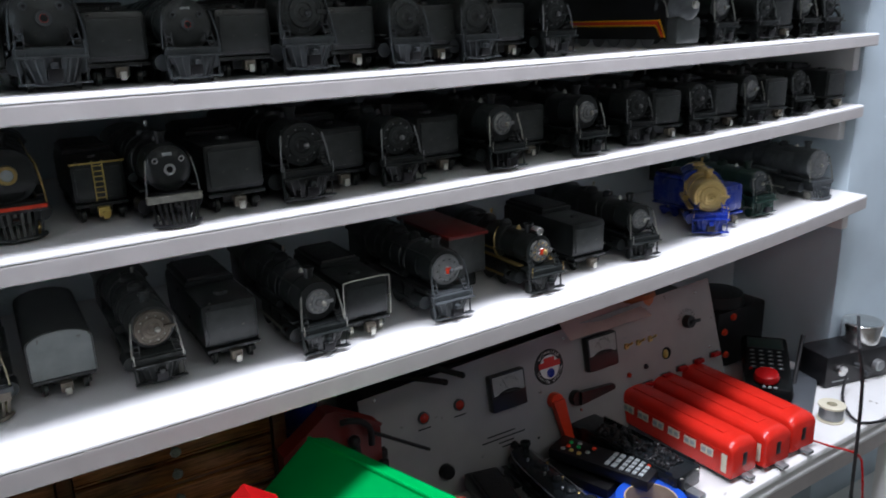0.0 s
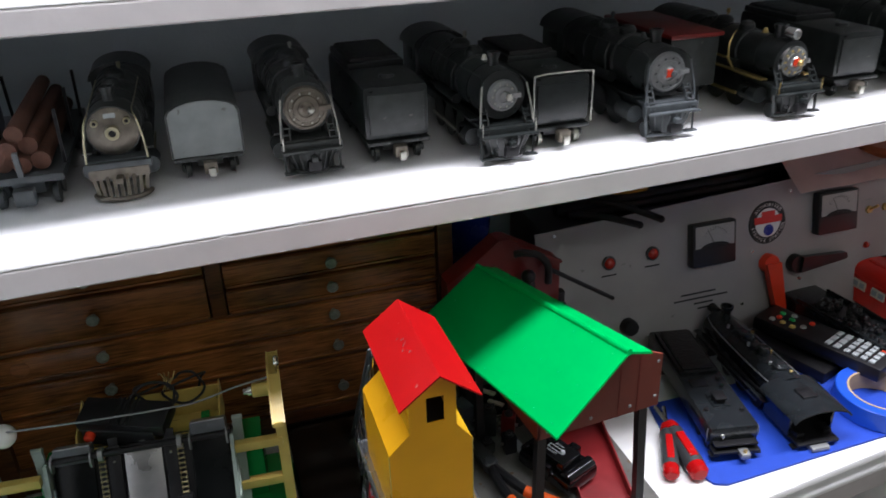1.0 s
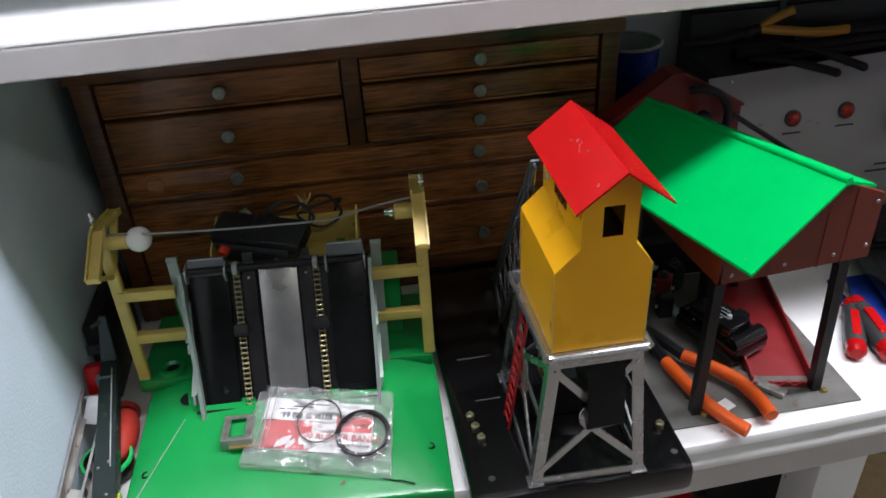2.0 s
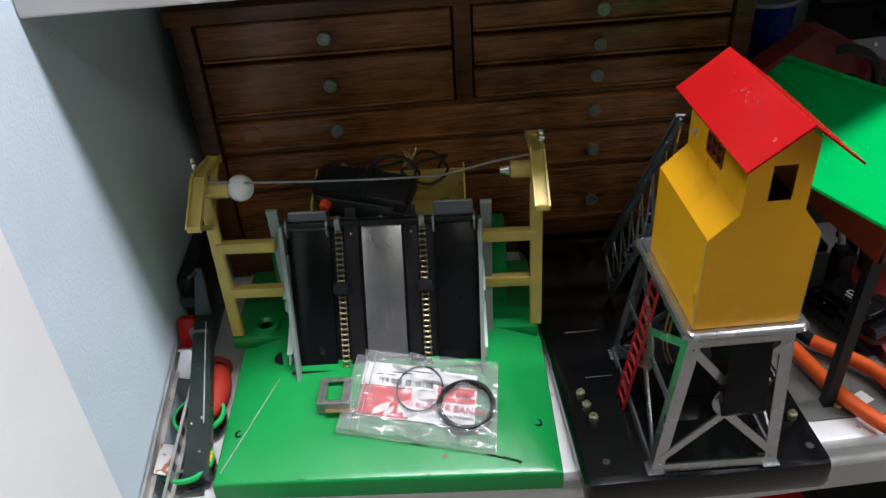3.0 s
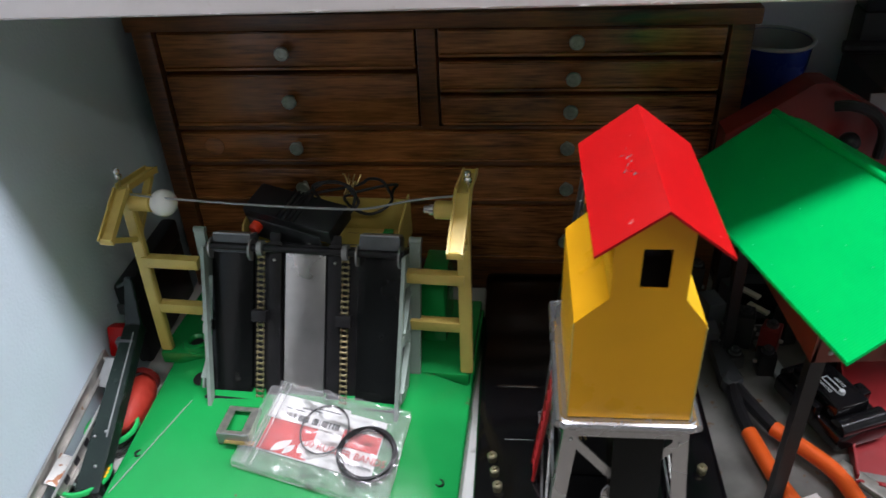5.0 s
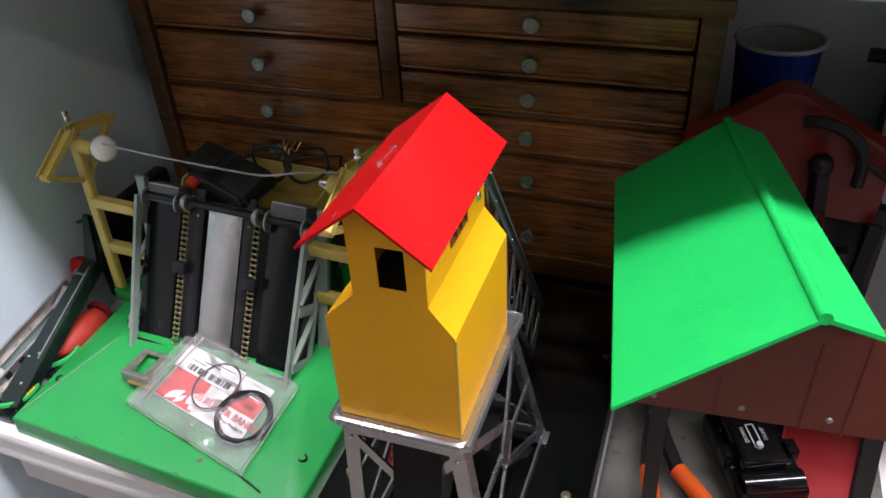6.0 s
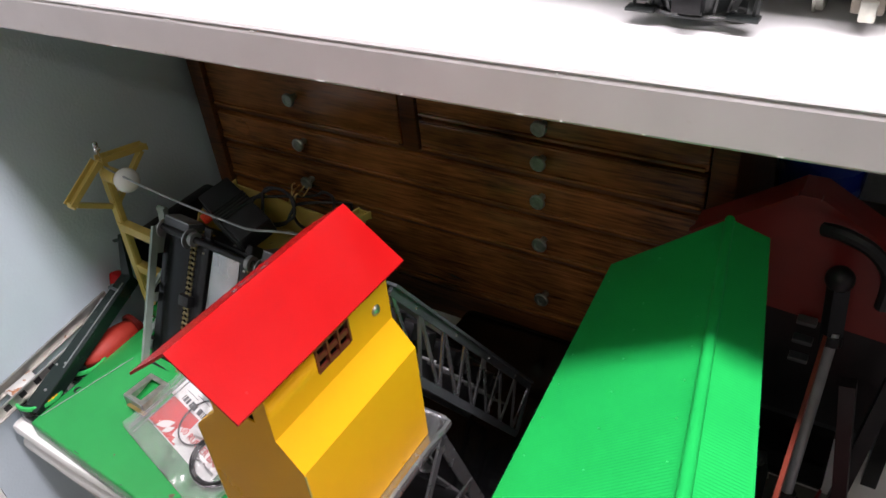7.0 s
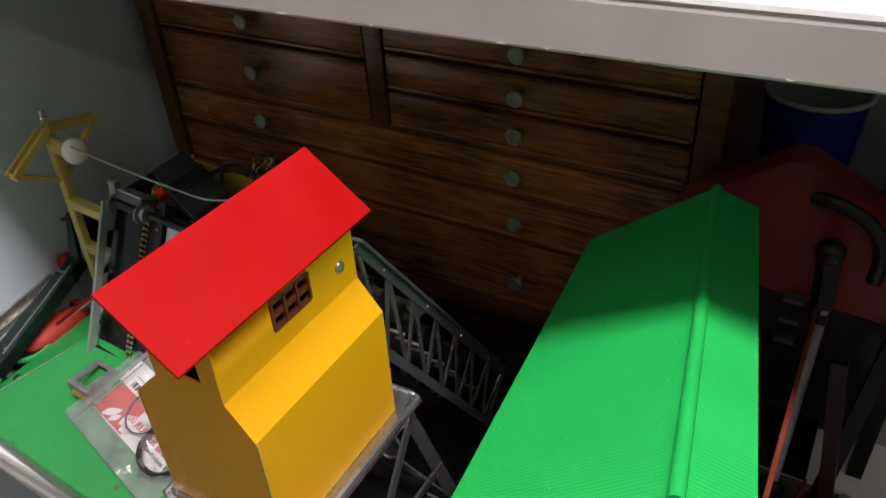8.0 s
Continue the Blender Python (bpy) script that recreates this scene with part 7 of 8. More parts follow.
    part("smokestack", lathe(B(), ((0.0075, 0), (0.006, 0.004), (0.0062, 0.012), (0.0085, 0.018), (0.0085, 0.020), (0.0055, 0.020), (0.0055, 0.010)), (0, 0.205, 0.048), "z", 18), SHELL, t)
    part("headlamp", rod(B(), (0, 0.224, 0.046), (0, 0.240, 0.046), 0.0065, None, 14), SHELL, t)
    for k in range(6):
        part("valve", lathe(B(), ((0.0020, 0), (0.0016, 0.004), (0.0024, 0.0045), (0, 0.006)), ((-1) ** k * (0.006 + 0.001 * k), 0.070 + 0.022 * k, 0.0505), "z", 8), GREYSTEEL if k % 2 else BRASS, t)
    for s in (-1, 1):
        part("running_board", box(B(), s * 0.028 - 0.0045, s * 0.028 + 0.0045, 0.06, 0.225, 0.0215, 0.0232, 0.0004), SHELL, t)
        part("handrail", tube(B(), ((s * 0.0215, 0.06, 0.044), (s * 0.0225, 0.12, 0.042), (s * 0.0205, 0.20, 0.042), (s * 0.012, 0.228, 0.044)), 0.0008, 6), GREYSTEEL, t)
        part("air_pipe", tube(B(), ((s * 0.025, 0.062, 0.028), (s * 0.0262, 0.10, 0.026), (s * 0.0262, 0.16, 0.027), (s * 0.022, 0.20, 0.034)), 0.0015, 8), BLACK, t)
        part("air_tank", rod(B(), (s * 0.0265, 0.10, 0.0165), (s * 0.0265, 0.165, 0.0165), 0.0050, None, 14), SHELL, t)
        part("steam_chest", box(B(), s * 0.026 - 0.007, s * 0.026 + 0.007, 0.185, 0.218, 0.004, 0.021, 0.002), SHELL, t)
        for y in (0.085, 0.118, 0.151):
            part("driving_wheel", wheel(B(), s * 0.0235, y, 0.0125), BLACK, t)
        part("side_rod", box(B(), s * 0.0262 - 0.0007, s * 0.0262 + 0.0007, 0.080, 0.160, 0.0085, 0.0115, 0.0004), GREYSTEEL, t)
    part("frame", box(B(), -0.013, 0.013, 0.055, 0.228, 0.004, 0.022, 0.001), BLACK, t)
    part("rear_coupler", box(B(), -0.011, 0.011, -0.010, 0.004, 0.0, 0.0062, 0.001), GREYSTEEL, t)
    # tender with a coal load
    t = thing("coal_load_tender", "black model tender with glossy coal load on the bench", "model tender", pose(1.140, 0.105, z + 0.0028, 0, 0, 6))
    sh = part("shell", box(B(), -0.030, 0.030, 0.008, 0.225, 0.010, 0.043, 0.003), SHELL, t)
    for s in (-1, 1):
        part("side_rim", box(B(), s * 0.0285 - 0.0010, s * 0.0285 + 0.0010, 0.018, 0.20, 0.0425, 0.0470, 0.0005), SHELL, sh)
        part("rear_lamp", lathe(B(), ((0, -0.004), (0.0022, -0.004), (0.0028, 0)), (s * 0.020, 0.0082, 0.038), "y", 12), NICKEL, sh)
    cm = B()
    rnd = random.Random(2)
    for k in range(90):
        x, y = -0.024 + 0.048 * rnd.random(), 0.03 + 0.15 * rnd.random()
        s = 0.003 + 0.003 * rnd.random()
        bmesh.ops.create_icosphere(cm, subdivisions=1, radius=s, matrix=Matrix.Translation((x, y, 0.0425 + 0.004 * rnd.random())) @ pose(0, 0, 0, 90 * rnd.random(), 90 * rnd.random()))
    ob = part("coal", cm, BLACKGLOSS, t)
    ob["kind"] = "stuff"
    part("coupler", box(B(), -0.006, 0.012, -0.016, 0.01, 0.004, 0.013, 0.002), GREYSTEEL, t)
    part("ladder", box(B(), -0.026, -0.016, 0.004, 0.0085, 0.012, 0.040, 0.0006), BLACK, t)
    for y in (0.045, 0.185):
        part("truck", box(B(), -0.023, 0.023, y - 0.02, y + 0.02, 0.0, 0.0102, 0.002), BLACK, t)
    # blue masking tape
    t = thing("tape_roll", "roll of blue masking tape lying on the mat", "tape roll", pose(1.062, 0.115, zm))
    part("tape", lathe(B(), ((0.0395, 0.001), (0.0515, 0.0), (0.0525, 0.001), (0.0525, 0.0245), (0.0515, 0.0255), (0.0395, 0.0245), (0.0395, 0.001)), (0, 0, 0), "z", 48), TAPE, t)
    part("core", lathe(B(), ((0.0372, 0.0005), (0.0394, 0.0005), (0.0394, 0.0252), (0.0372, 0.0252), (0.0372, 0.0005)), (0, 0, 0), "z", 48), KRAFT, t, "brown cardboard core")
    part("loose_end", prism(B(), ((0.045, -0.024), (0.075, -0.006), (0.092, 0.002), (0.082, 0.010), (0.090, 0.020), (0.066, 0.016), (0.046, 0.006)), "z", 0.0005, 0.0012), TAPE, t)
    # remote control
    far, near = Vector((1.035, 0.300, z + 0.036)), Vector((1.095, 0.140, z + 0.031))
    d = (near - far)
    L = d.length
    t = thing("remote_control", "black remote control with grey number keys and coloured buttons", "remote control", Matrix.Translation((far + near) / 2) @ pose(0, 0, 0, 0, 0, math.degrees(math.atan2(d.y, d.x)) + 90))
    part("body", box(B(), -0.026, 0.026, -L / 2, L / 2, -0.010, 0.010, 0.005), BLACKGLOSS, t)
    for r_ in range(4):
        for c in range(3):
            part("number_key", box(B(), -0.0155 + c * 0.0115 - 0.0042, -0.0155 + c * 0.0115 + 0.0042, -L / 2 + 0.012 + r_ * 0.0105, -L / 2 + 0.019 + r_ * 0.0105, 0.0098, 0.0122, 0.0010), PALEGREY, t)
        part("function_key", box(B(), 0.014, 0.0225, -L / 2 + 0.012 + r_ * 0.0105, -L / 2 + 0.019 + r_ * 0.0105, 0.0098, 0.0122, 0.0010), ORANGERED if r_ == 0 else PALEGREY, t)
    for k in range(3):
        part("long_key", box(B(), -0.020 + k * 0.0145, -0.0075 + k * 0.0145, -L / 2 + 0.056, -L / 2 + 0.064, 0.0098, 0.0122, 0.0012), PALEGREY, t)
        part("long_key", box(B(), -0.020 + k * 0.0145, -0.0075 + k * 0.0145, -L / 2 + 0.068, -L / 2 + 0.075, 0.0098, 0.0122, 0.0012), PALEGREY, t)
    for x, y, mm in ((0.012, 0.022, ORANGERED), (-0.004, 0.026, PALEGREY), (-0.014, 0.036, CREAM), (0.002, 0.045, GREENTAPE), (-0.013, 0.050, CREAM), (0.013, 0.048, PALEGREY), (-0.004, 0.060, ORANGERED), (0.008, 0.062, GREENTAPE), (-0.015, 0.064, PALEGREY)):
        part("round_key", lathe(B(), ((0, 0.0124), (0.0034, 0.0122), (0.0042, 0.0098)), (x, y, 0), "z", 12), mm, t)
    h = thing("dark_chassis", "black motor chassis lying under the remote control", "model chassis", pose(1.04, 0.235, z + 0.0028, 0, 0, 18))
    part("block", box(B(), -0.026, 0.026, -0.055, 0.065, 0, 0.0165, 0.003), BLACK, h)
    # screwdrivers
    for (x, y, turn, r) in ((0.7860, 0.081, -10, 0.0118), (0.7570, 0.0915, -29, 0.0100)):
        s = thing("screwdriver", "screwdriver with dark grey and red handle", "screwdriver", pose(x, y, z + r, 0, 0, turn), "screwdrivers")
        part("handle", lathe(B(), ((0, 0.012), (r * 0.9, 0.012), (r, 0.018), (r * 0.92, 0.048), (r * 0.78, 0.058), (r * 0.92, 0.069), (r * 0.6, 0.074), (0, 0.074)), (0, 0, 0), "y", 18), CHARCOAL, s)
        part("end_cap", lathe(B(), ((0, -0.002), (r * 0.6, -0.001), (r * 0.9, 0.003), (r * 0.92, 0.0125), (0, 0.0125)), (0, 0, 0), "y", 18), RED, s, "red end cap")
        part("grip", box(B(), -r * 0.4, r * 0.4, 0.018, 0.058, r * 0.70, r * 1.04, 0.001), RED, s)
        part("collar", lathe(B(), ((0, 0.0735), (r * 0.72, 0.0735), (r * 0.80, 0.076), (r * 0.70, 0.0835), (0, 0.085)), (0, 0, 0), "y", 18), RED, s, "red collar")
        part("shaft", rod(B(), (0, 0.084, 0), (0, 0.125, -r * 0.5), 0.0028, None, 10), BRIGHT, s)
    # pliers with orange handles
    p = thing("pliers", "steel pliers with long orange handles", "pliers", pose(0, 0, z + 0.002))
    for pts in (((0.5790, 0.172, 0.010), (0.5770, 0.145, 0.011), (0.5790, 0.116, 0.011), (0.5900, 0.066, 0.010), (0.6030, 0.036, 0.009), (0.6125, 0.0215, 0.0085)), ((0.5790, 0.172, 0.010), (0.5870, 0.148, 0.011), (0.5985, 0.121, 0.011), (0.6290, 0.086, 0.010), (0.6390, 0.058, 0.009), (0.6405, 0.0335, 0.0085))):
        part("handle", tube(B(), pts[2:], 0.0062, 12), ORANGE, p)
        part("arm", tube(B(), pts[:3], 0.0055, 8), BLACK, p)
    part("pivot", lathe(B(), ((0, 0.0165), (0.006, 0.0165), (0.0085, 0.014), (0.0085, 0.004), (0, 0.004)), (0.5790, 0.172, 0), "z", 16), CHARCOAL, p)
    part("jaw", prism(B(), ((0.570, 0.174), (0.588, 0.174), (0.577, 0.220), (0.570, 0.220)), "z", 0.004, 0.014), CHARCOAL, p)
    # chassis and strips under the shed
    c = thing("motor_chassis", "black toy motor chassis with pale printed bars", "model chassis", pose(0.648, 0.142, z + 0.0085, 0, 0, 22))
    part("block", box(B(), -0.024, 0.024, -0.034, 0.040, 0, 0.016, 0.004), BASEBLACK, c)
    part("cover", box(B(), -0.018, 0.012, -0.020, 0.030, 0.0155, 0.031, 0.003), BASEBLACK, c)
    part("end_housing", rod(B(), (-0.020, -0.026, 0.017), (0.020, -0.026, 0.017), 0.0075, None, 18), BASEBLACK, c)
    part("end_housing", rod(B(), (-0.018, 0.035, 0.016), (0.018, 0.035, 0.016), 0.0065, None, 18), BASEBLACK, c)
    for s in (-1, 1):
        part("lug", box(B(), s * 0.022 - 0.004, s * 0.022 + 0.004, -0.008, 0.004, 0.010, 0.0235, 0.0015), BASEBLACK, c)
        part("bolt", lathe(B(), ((0, 0.0025), (0.0018, 0.0023), (0.0022, 0)), (s * 0.016, 0.022, 0.0158), "z", 10), NICKEL, c)
    pb = B()
    for x in (-0.0062, -0.0012):
        box(pb, x - 0.0005, x + 0.0005, -0.008, 0.012, 0.0309, 0.0313)
    for y in (-0.008, 0.012):
        box(pb, -0.0062, -0.0012, y - 0.0005, y + 0.0005, 0.0309, 0.0313)
    part("lever_knob", lathe(B(), ((0, 0.003), (0.0022, 0.0028), (0.0026, 0)), (-0.0037, -0.0070, 0.0310), "z", 12), PALEGREY, c)
    letters("words", "DOWN", 0.0040, PALEGREY, c, pose(-0.0100, 0.003, 0.0313, 0, 0, 90))
    letters("words", "DUMP", 0.0040, PALEGREY, c, pose(0.0032, 0.003, 0.0313, 0, 0, 90))
    part("printed_bar", pb, PALEGREY, c)
    for x, y, turn, ln, mm in ((0.632, 0.085, 35, 0.07, BRIGHT), (0.655, 0.078, 40, 0.045, NICKEL), (0.622, 0.205, 10, 0.06, PALEGREY), (0.700, 0.235, -30, 0.05, PALEGREY)):
        s = thing("metal_strip", "small bright metal strip on the bench", "metal strip", pose(x, y, z + 0.0024, 0, 0, turn), "loose strips")
        part("strip", box(B(), -0.005, 0.005, -ln / 2, ln / 2, 0, 0.004, 0.0006), mm, s)
    for x, y, turn in ((0.612, 0.060, 20), (0.575, 0.235, 40), (0.715, 0.175, 15)):
        s = thing("paper_scrap", "small white paper scrap on the bench", "paper", pose(x, y, z + 0.0022, 0, 0, turn), "paper scraps")
        part("scrap", prism(B(), ((-0.008, -0.006), (0.009, -0.005), (0.008, 0.007), (-0.007, 0.006)), "z", 0, 0.0004), PAPER, s)
    # red coaches
    first = None
    for x, y, turn in ((1.250, 0.098, 1), (1.320, 0.088, 0), (1.392, 0.092, -1)):
        if first is None:
            t = thing("trolley_coach", "red enamelled toy trolley coach with cream windows", "toy coach", None, "trolley coaches")
            prof = [(-0.031, 0.010), (0.031, 0.010), (0.031, 0.050)] + [(0.031 * math.cos(k * math.pi / 12) ** 0.5, 0.053 + 0.0165 * math.sin(k * math.pi / 12) ** 0.9) for k in range(1, 6)] + [(0.0, 0.0702)] + [(-0.031 * math.cos(k * math.pi / 12) ** 0.5, 0.053 + 0.0165 * math.sin(k * math.pi / 12) ** 0.9) for k in range(5, 0, -1)] + [(-0.031, 0.050)]
            bm = B()
            rings = []
            for y_, fx, fz in ((0.0, 0.93, 0.30), (0.0012, 0.965, 0.52), (0.004, 0.985, 0.74), (0.010, 1.0, 0.92), (0.018, 1.0, 1.0), (0.244, 1.0, 1.0), (0.252, 1.0, 0.92), (0.258, 0.985, 0.74), (0.2608, 0.965, 0.52), (0.262, 0.93, 0.30)):
                rings.append([bm.verts.new((px * fx, y_, pz if pz < 0.0505 else 0.050 + (pz - 0.050) * fz)) for px, pz in prof])
            for p_, q_ in zip(rings, rings[1:]):
                for k in range(len(prof)):
                    j = (k + 1) % len(prof)
                    bm.faces.new((p_[k], p_[j], q_[j], q_[k]))
            bm.faces.new(rings[0][::-1])
            bm.faces.new(rings[-1])
            bmesh.ops.recalc_face_normals(bm, faces=bm.faces)
            sh = part("shell", bm, REDCOACH, t)
            part("eave", box(B(), -0.0318, -0.0300, 0.010, 0.252, 0.0500, 0.0515, 0.0006), REDCOACH, sh)
            part("roof_ridge", box(B(), -0.0115, 0.0115, 0.034, 0.228, 0.066, 0.0713, 0.0026), REDCOACH, sh)
            for s in (-1, 1):
                for k in range(6):
                    w = part("window", box(B(), s * 0.0312 - 0.0005, s * 0.0312 + 0.0005, 0.036 + k * 0.034, 0.060 + k * 0.034, 0.032, 0.046, 0.0003), IVORY, sh)
                    for d in (0.0, 0.0115):
                        part("pane", box(B(), s * 0.0316 - 0.0005, s * 0.0316 + 0.0005, 0.0385 + k * 0.034 + d, 0.0470 + k * 0.034 + d, 0.0350, 0.0430), PALEGREY, w)
                part("door", box(B(), s * 0.0312 - 0.0005, s * 0.0312 + 0.0005, 0.010, 0.020, 0.016, 0.048, 0.0003), IVORY, sh)
            part("end_window", box(B(), -0.005, 0.005, -0.0006, 0.0010, 0.026, 0.048, 0.0004), BLACK, sh)
            part("underframe", box(B(), -0.028, 0.028, 0.004, 0.258, 0.006, 0.0105), BLACK, t)
            for y_ in (0.045, 0.215):
                tr = part("truck", box(B(), -0.015, 0.015, y_ - 0.022, y_ + 0.022, 0.003, 0.0065), BLACK, t)
                for s in (-1, 1):
                    for d_ in (-0.014, 0.014):
                        part("wheel", wheel(B(), s * 0.0215, y_ + d_, 0.0070), GREYSTEEL, tr)
            part("coupler", box(B(), -0.005, 0.009, -0.016, 0.004, 0.005, 0.011, 0.0015), GREYSTEEL, t)
            first = put(t, x, y, z, turn)
        else:
            again(first, x, y, z, turn)
    # hand controller with a red button
    t = thing("throttle_controller", "black handheld throttle with keypad and large red button", "controller", pose(1.516, 0.252, z + 0.030, 9, 0, -50))
    part("body", box(B(), -0.044, 0.044, -0.045, 0.145, -0.014, 0.016, 0.010), SMOKED, t)
    part("red_button", lathe(B(), ((0, 0.030), (0.014, 0.029), (0.021, 0.026), (0.0235, 0.020), (0.0225, 0.014), (0.012, 0.012)), (-0.004, -0.014, 0.004), "z", 28), RED, t, "large round red button")
    scr = part("screen", box(B(), -0.030, 0.030, 0.098, 0.130, 0.0155, 0.0168, 0.0005), LOCOGREEN, t)
    part("screen_rim", box(B(), -0.034, 0.034, 0.094, 0.134, 0.0150, 0.0162, 0.0006), CHARCOAL, scr)
    part("red_key", box(B(), -0.033, -0.027, 0.014, 0.020, 0.0155, 0.0185, 0.001), RED, t)
    for r_ in range(5):
        for c_ in range(4):
            k_ = part("key", box(B(), -0.030 + c_ * 0.0165, -0.0205 + c_ * 0.0165, 0.020 + r_ * 0.0145, 0.0270 + r_ * 0.0145, 0.0155, 0.0182, 0.001), CHARCOAL, t)
            part("key_mark", box(B(), -0.0275 + c_ * 0.0165, -0.0235 + c_ * 0.0165, 0.0220 + r_ * 0.0145, 0.0245 + r_ * 0.0145, 0.0178, 0.0185), PALEGREY, k_)
    for c_ in range(3):
        part("key", box(B(), -0.012 + c_ * 0.010, -0.006 + c_ * 0.010, -0.0425, -0.0385, 0.0150, 0.0178, 0.0008), PALEGREY, t)
    t = thing("throttle_dock", "flat slate-grey plastic dock under the handheld throttle", "dock", pose(1.502, 0.228, z, 0, 0, -60))
    part("plate", box(B(), -0.052, 0.070, -0.072, 0.150, 0, 0.0105, 0.004), SLATE, t)
    part("aerial", tube(B(), ((0.030, 0.080, 0.008), (0.032, 0.125, 0.045), (0.034, 0.165, 0.080)), 0.0042, 10), RUBBER, t)
    # spool, power box and tin
    t = thing("solder_spool", "small spool of grey solder wire on the bench", "spool", pose(1.535, 0.132, z))
    part("reel", lathe(B(), ((0, 0), (0.023, 0), (0.023, 0.003), (0.016, 0.0035), (0.016, 0.026), (0.023, 0.0265), (0.023, 0.030), (0.009, 0.030), (0.009, 0.004), (0, 0.004)), (0, 0, 0), "z", 28), IVORY, t)
    part("solder", lathe(B(), ((0.016, 0.004), (0.0205, 0.005), (0.0205, 0.025), (0.016, 0.026)), (0, 0, 0), "z", 28), GREYSTEEL, t)
    t = thing("power_box", "black electronic box with sockets and knobs", "power supply", pose(1.708, 0.190, z, 0, 0, -12))
    part("case", box(B(), -0.078, 0.105, 0.0, 0.075, 0, 0.066, 0.004), BLACKGLOSS, t)
    for x, zz, r, mm in ((-0.045, 0.036, 0.011, BRIGHT), (-0.005, 0.040, 0.005, CHARCOAL), (0.02, 0.018, 0.005, CHARCOAL), (0.050, 0.030, 0.012, GREYSTEEL)):
        part("knob", lathe(B(), ((0, -0.012), (r * 0.8, -0.012), (r, -0.009), (r, 0.001)), (x, 0, zz), "y", 18), mm, t)
    part("label_bar", box(B(), -0.06, -0.02, -0.0006, 0.0006, 0.010, 0.013), PALEGREY, t)
    t = thing("round_tin", "round silver tin standing on the power box", "tin", pose(1.762, 0.220, z + 0.0662))
    part("tin", lathe(B(), ((0, 0), (0.036, 0), (0.037, 0.002), (0.037, 0.030), (0.0385, 0.031), (0.0385, 0.040), (0.037, 0.042), (0.034, 0.0405), (0, 0.040)), (0, 0, 0), "z", 36), BRIGHT, t)
    t = thing("transformer", "black transformer with red pilot lamps behind the panel", "transformer", pose(1.60, 0.43, z))
    part("case", box(B(), -0.075, 0.075, -0.05, 0.05, 0, 0.125, 0.008), BLACK, t)
    part("lid", lathe(B(), ((0.052, 0), (0.054, 0.004), (0.05, 0.026), (0.03, 0.032), (0, 0.033)), (-0.02, 0, 0.124), "z", 28), BLACK, t)
    for x, zz in ((-0.030, 0.110), (-0.055, 0.082), (-0.045, 0.030)):
        part("pilot_lamp", lathe(B(), ((0, -0.006), (0.006, -0.005), (0.008, 0.0)), (x, -0.0495, zz), "y", 14), ORANGERED, t)
    for pts, r, mm, nm, lb in ((((1.72, 0.205, 1.015), (1.58, 0.130, 1.080), (1.4260, 0.040, 1.105), (1.4346, 0.030, 1.024), (1.446, 0.030, 0.816), (1.45, 0.030, 0.66)), 0.0028, RUBBER, "hanging_cable", "black cable hanging down over the bench edge"), (((1.425, 0.105, z + 0.010), (1.440, 0.075, z + 0.006), (1.458, 0.036, z + 0.003), (1.462, 0.026, 0.87), (1.470, 0.022, 0.80)), 0.0018, RED, "red_wire", "thin red wire hanging over the bench edge"), (((1.655, 0.178, 0.932), (1.60, 0.15, 0.905), (1.56, 0.09, z + 0.004), (1.66, 0.06, z + 0.004), (1.75, 0.06, z + 0.004)), 0.0025, RUBBER, "black_lead", "black lead lying across the bench")):
        c = thing(nm, lb, "cable")
        part("wire", tube(B(), pts, r, 8), mm, c)
    # what stands under the bench
    zl = BZ - 0.3215
    for x, w, h, mm, lb in ((0.60, 0.10, 0.09, RED, "red toy wagon on the shelf under the bench"), (0.74, 0.12, 0.07, BLACK, "black toy wagon on the shelf under the bench"), (0.90, 0.12, 0.08, KRAFT, "brown cardboard box on the shelf under the bench"), (1.25, 0.16, 0.10, KRAFT, "brown cardboard box on the shelf under the bench")):
        c = thing("stored_box", lb, "box", pose(x, 0.10, zl))
        part("body", box(B(), -w / 2, w / 2, 0, 0.12, 0, h, 0.004), mm, c)
        part("lid", box(B(), -w / 2 - 0.002, w / 2 + 0.002, -0.002, 0.122, h - 0.018, h + 0.002, 0.002), mm, c)


bench_things()


# ---- odds and ends between the loader and the wall ----
def taper(bm, a, b, w0, w1, th, n=2):
    """A flat bar whose width changes from w0 to w1 on the way from a to b; its width runs along x."""
    a, b = Vector(a), Vector(b)
    d = (b - a).normalized()
    side = (Vector((1, 0, 0)) - d * d.x).normalized()
    up = side.cross(d).normalized() * th / 2
    ring = [[bm.verts.new(p + side * s * w / 2 + up * q) for s, q in ((-1, -1), (1, -1), (1, 1), (-1, 1))] for p, w in ((a, w0), (b, w1))]
    for i in range(4):
        j = (i + 1) % 4
        bm.faces.new((ring[0][i], ring[0][j], ring[1][j], ring[1][i]))
    bm.faces.new(ring[0][::-1])
    bm.faces.new(ring[1])
    bmesh.ops.recalc_face_normals(bm, faces=bm.faces)
    bmesh.ops.bevel(bm, geom=bm.edges[:], offset=min(0.0006, th * 0.3), segments=n, affect="EDGES")
    return bm


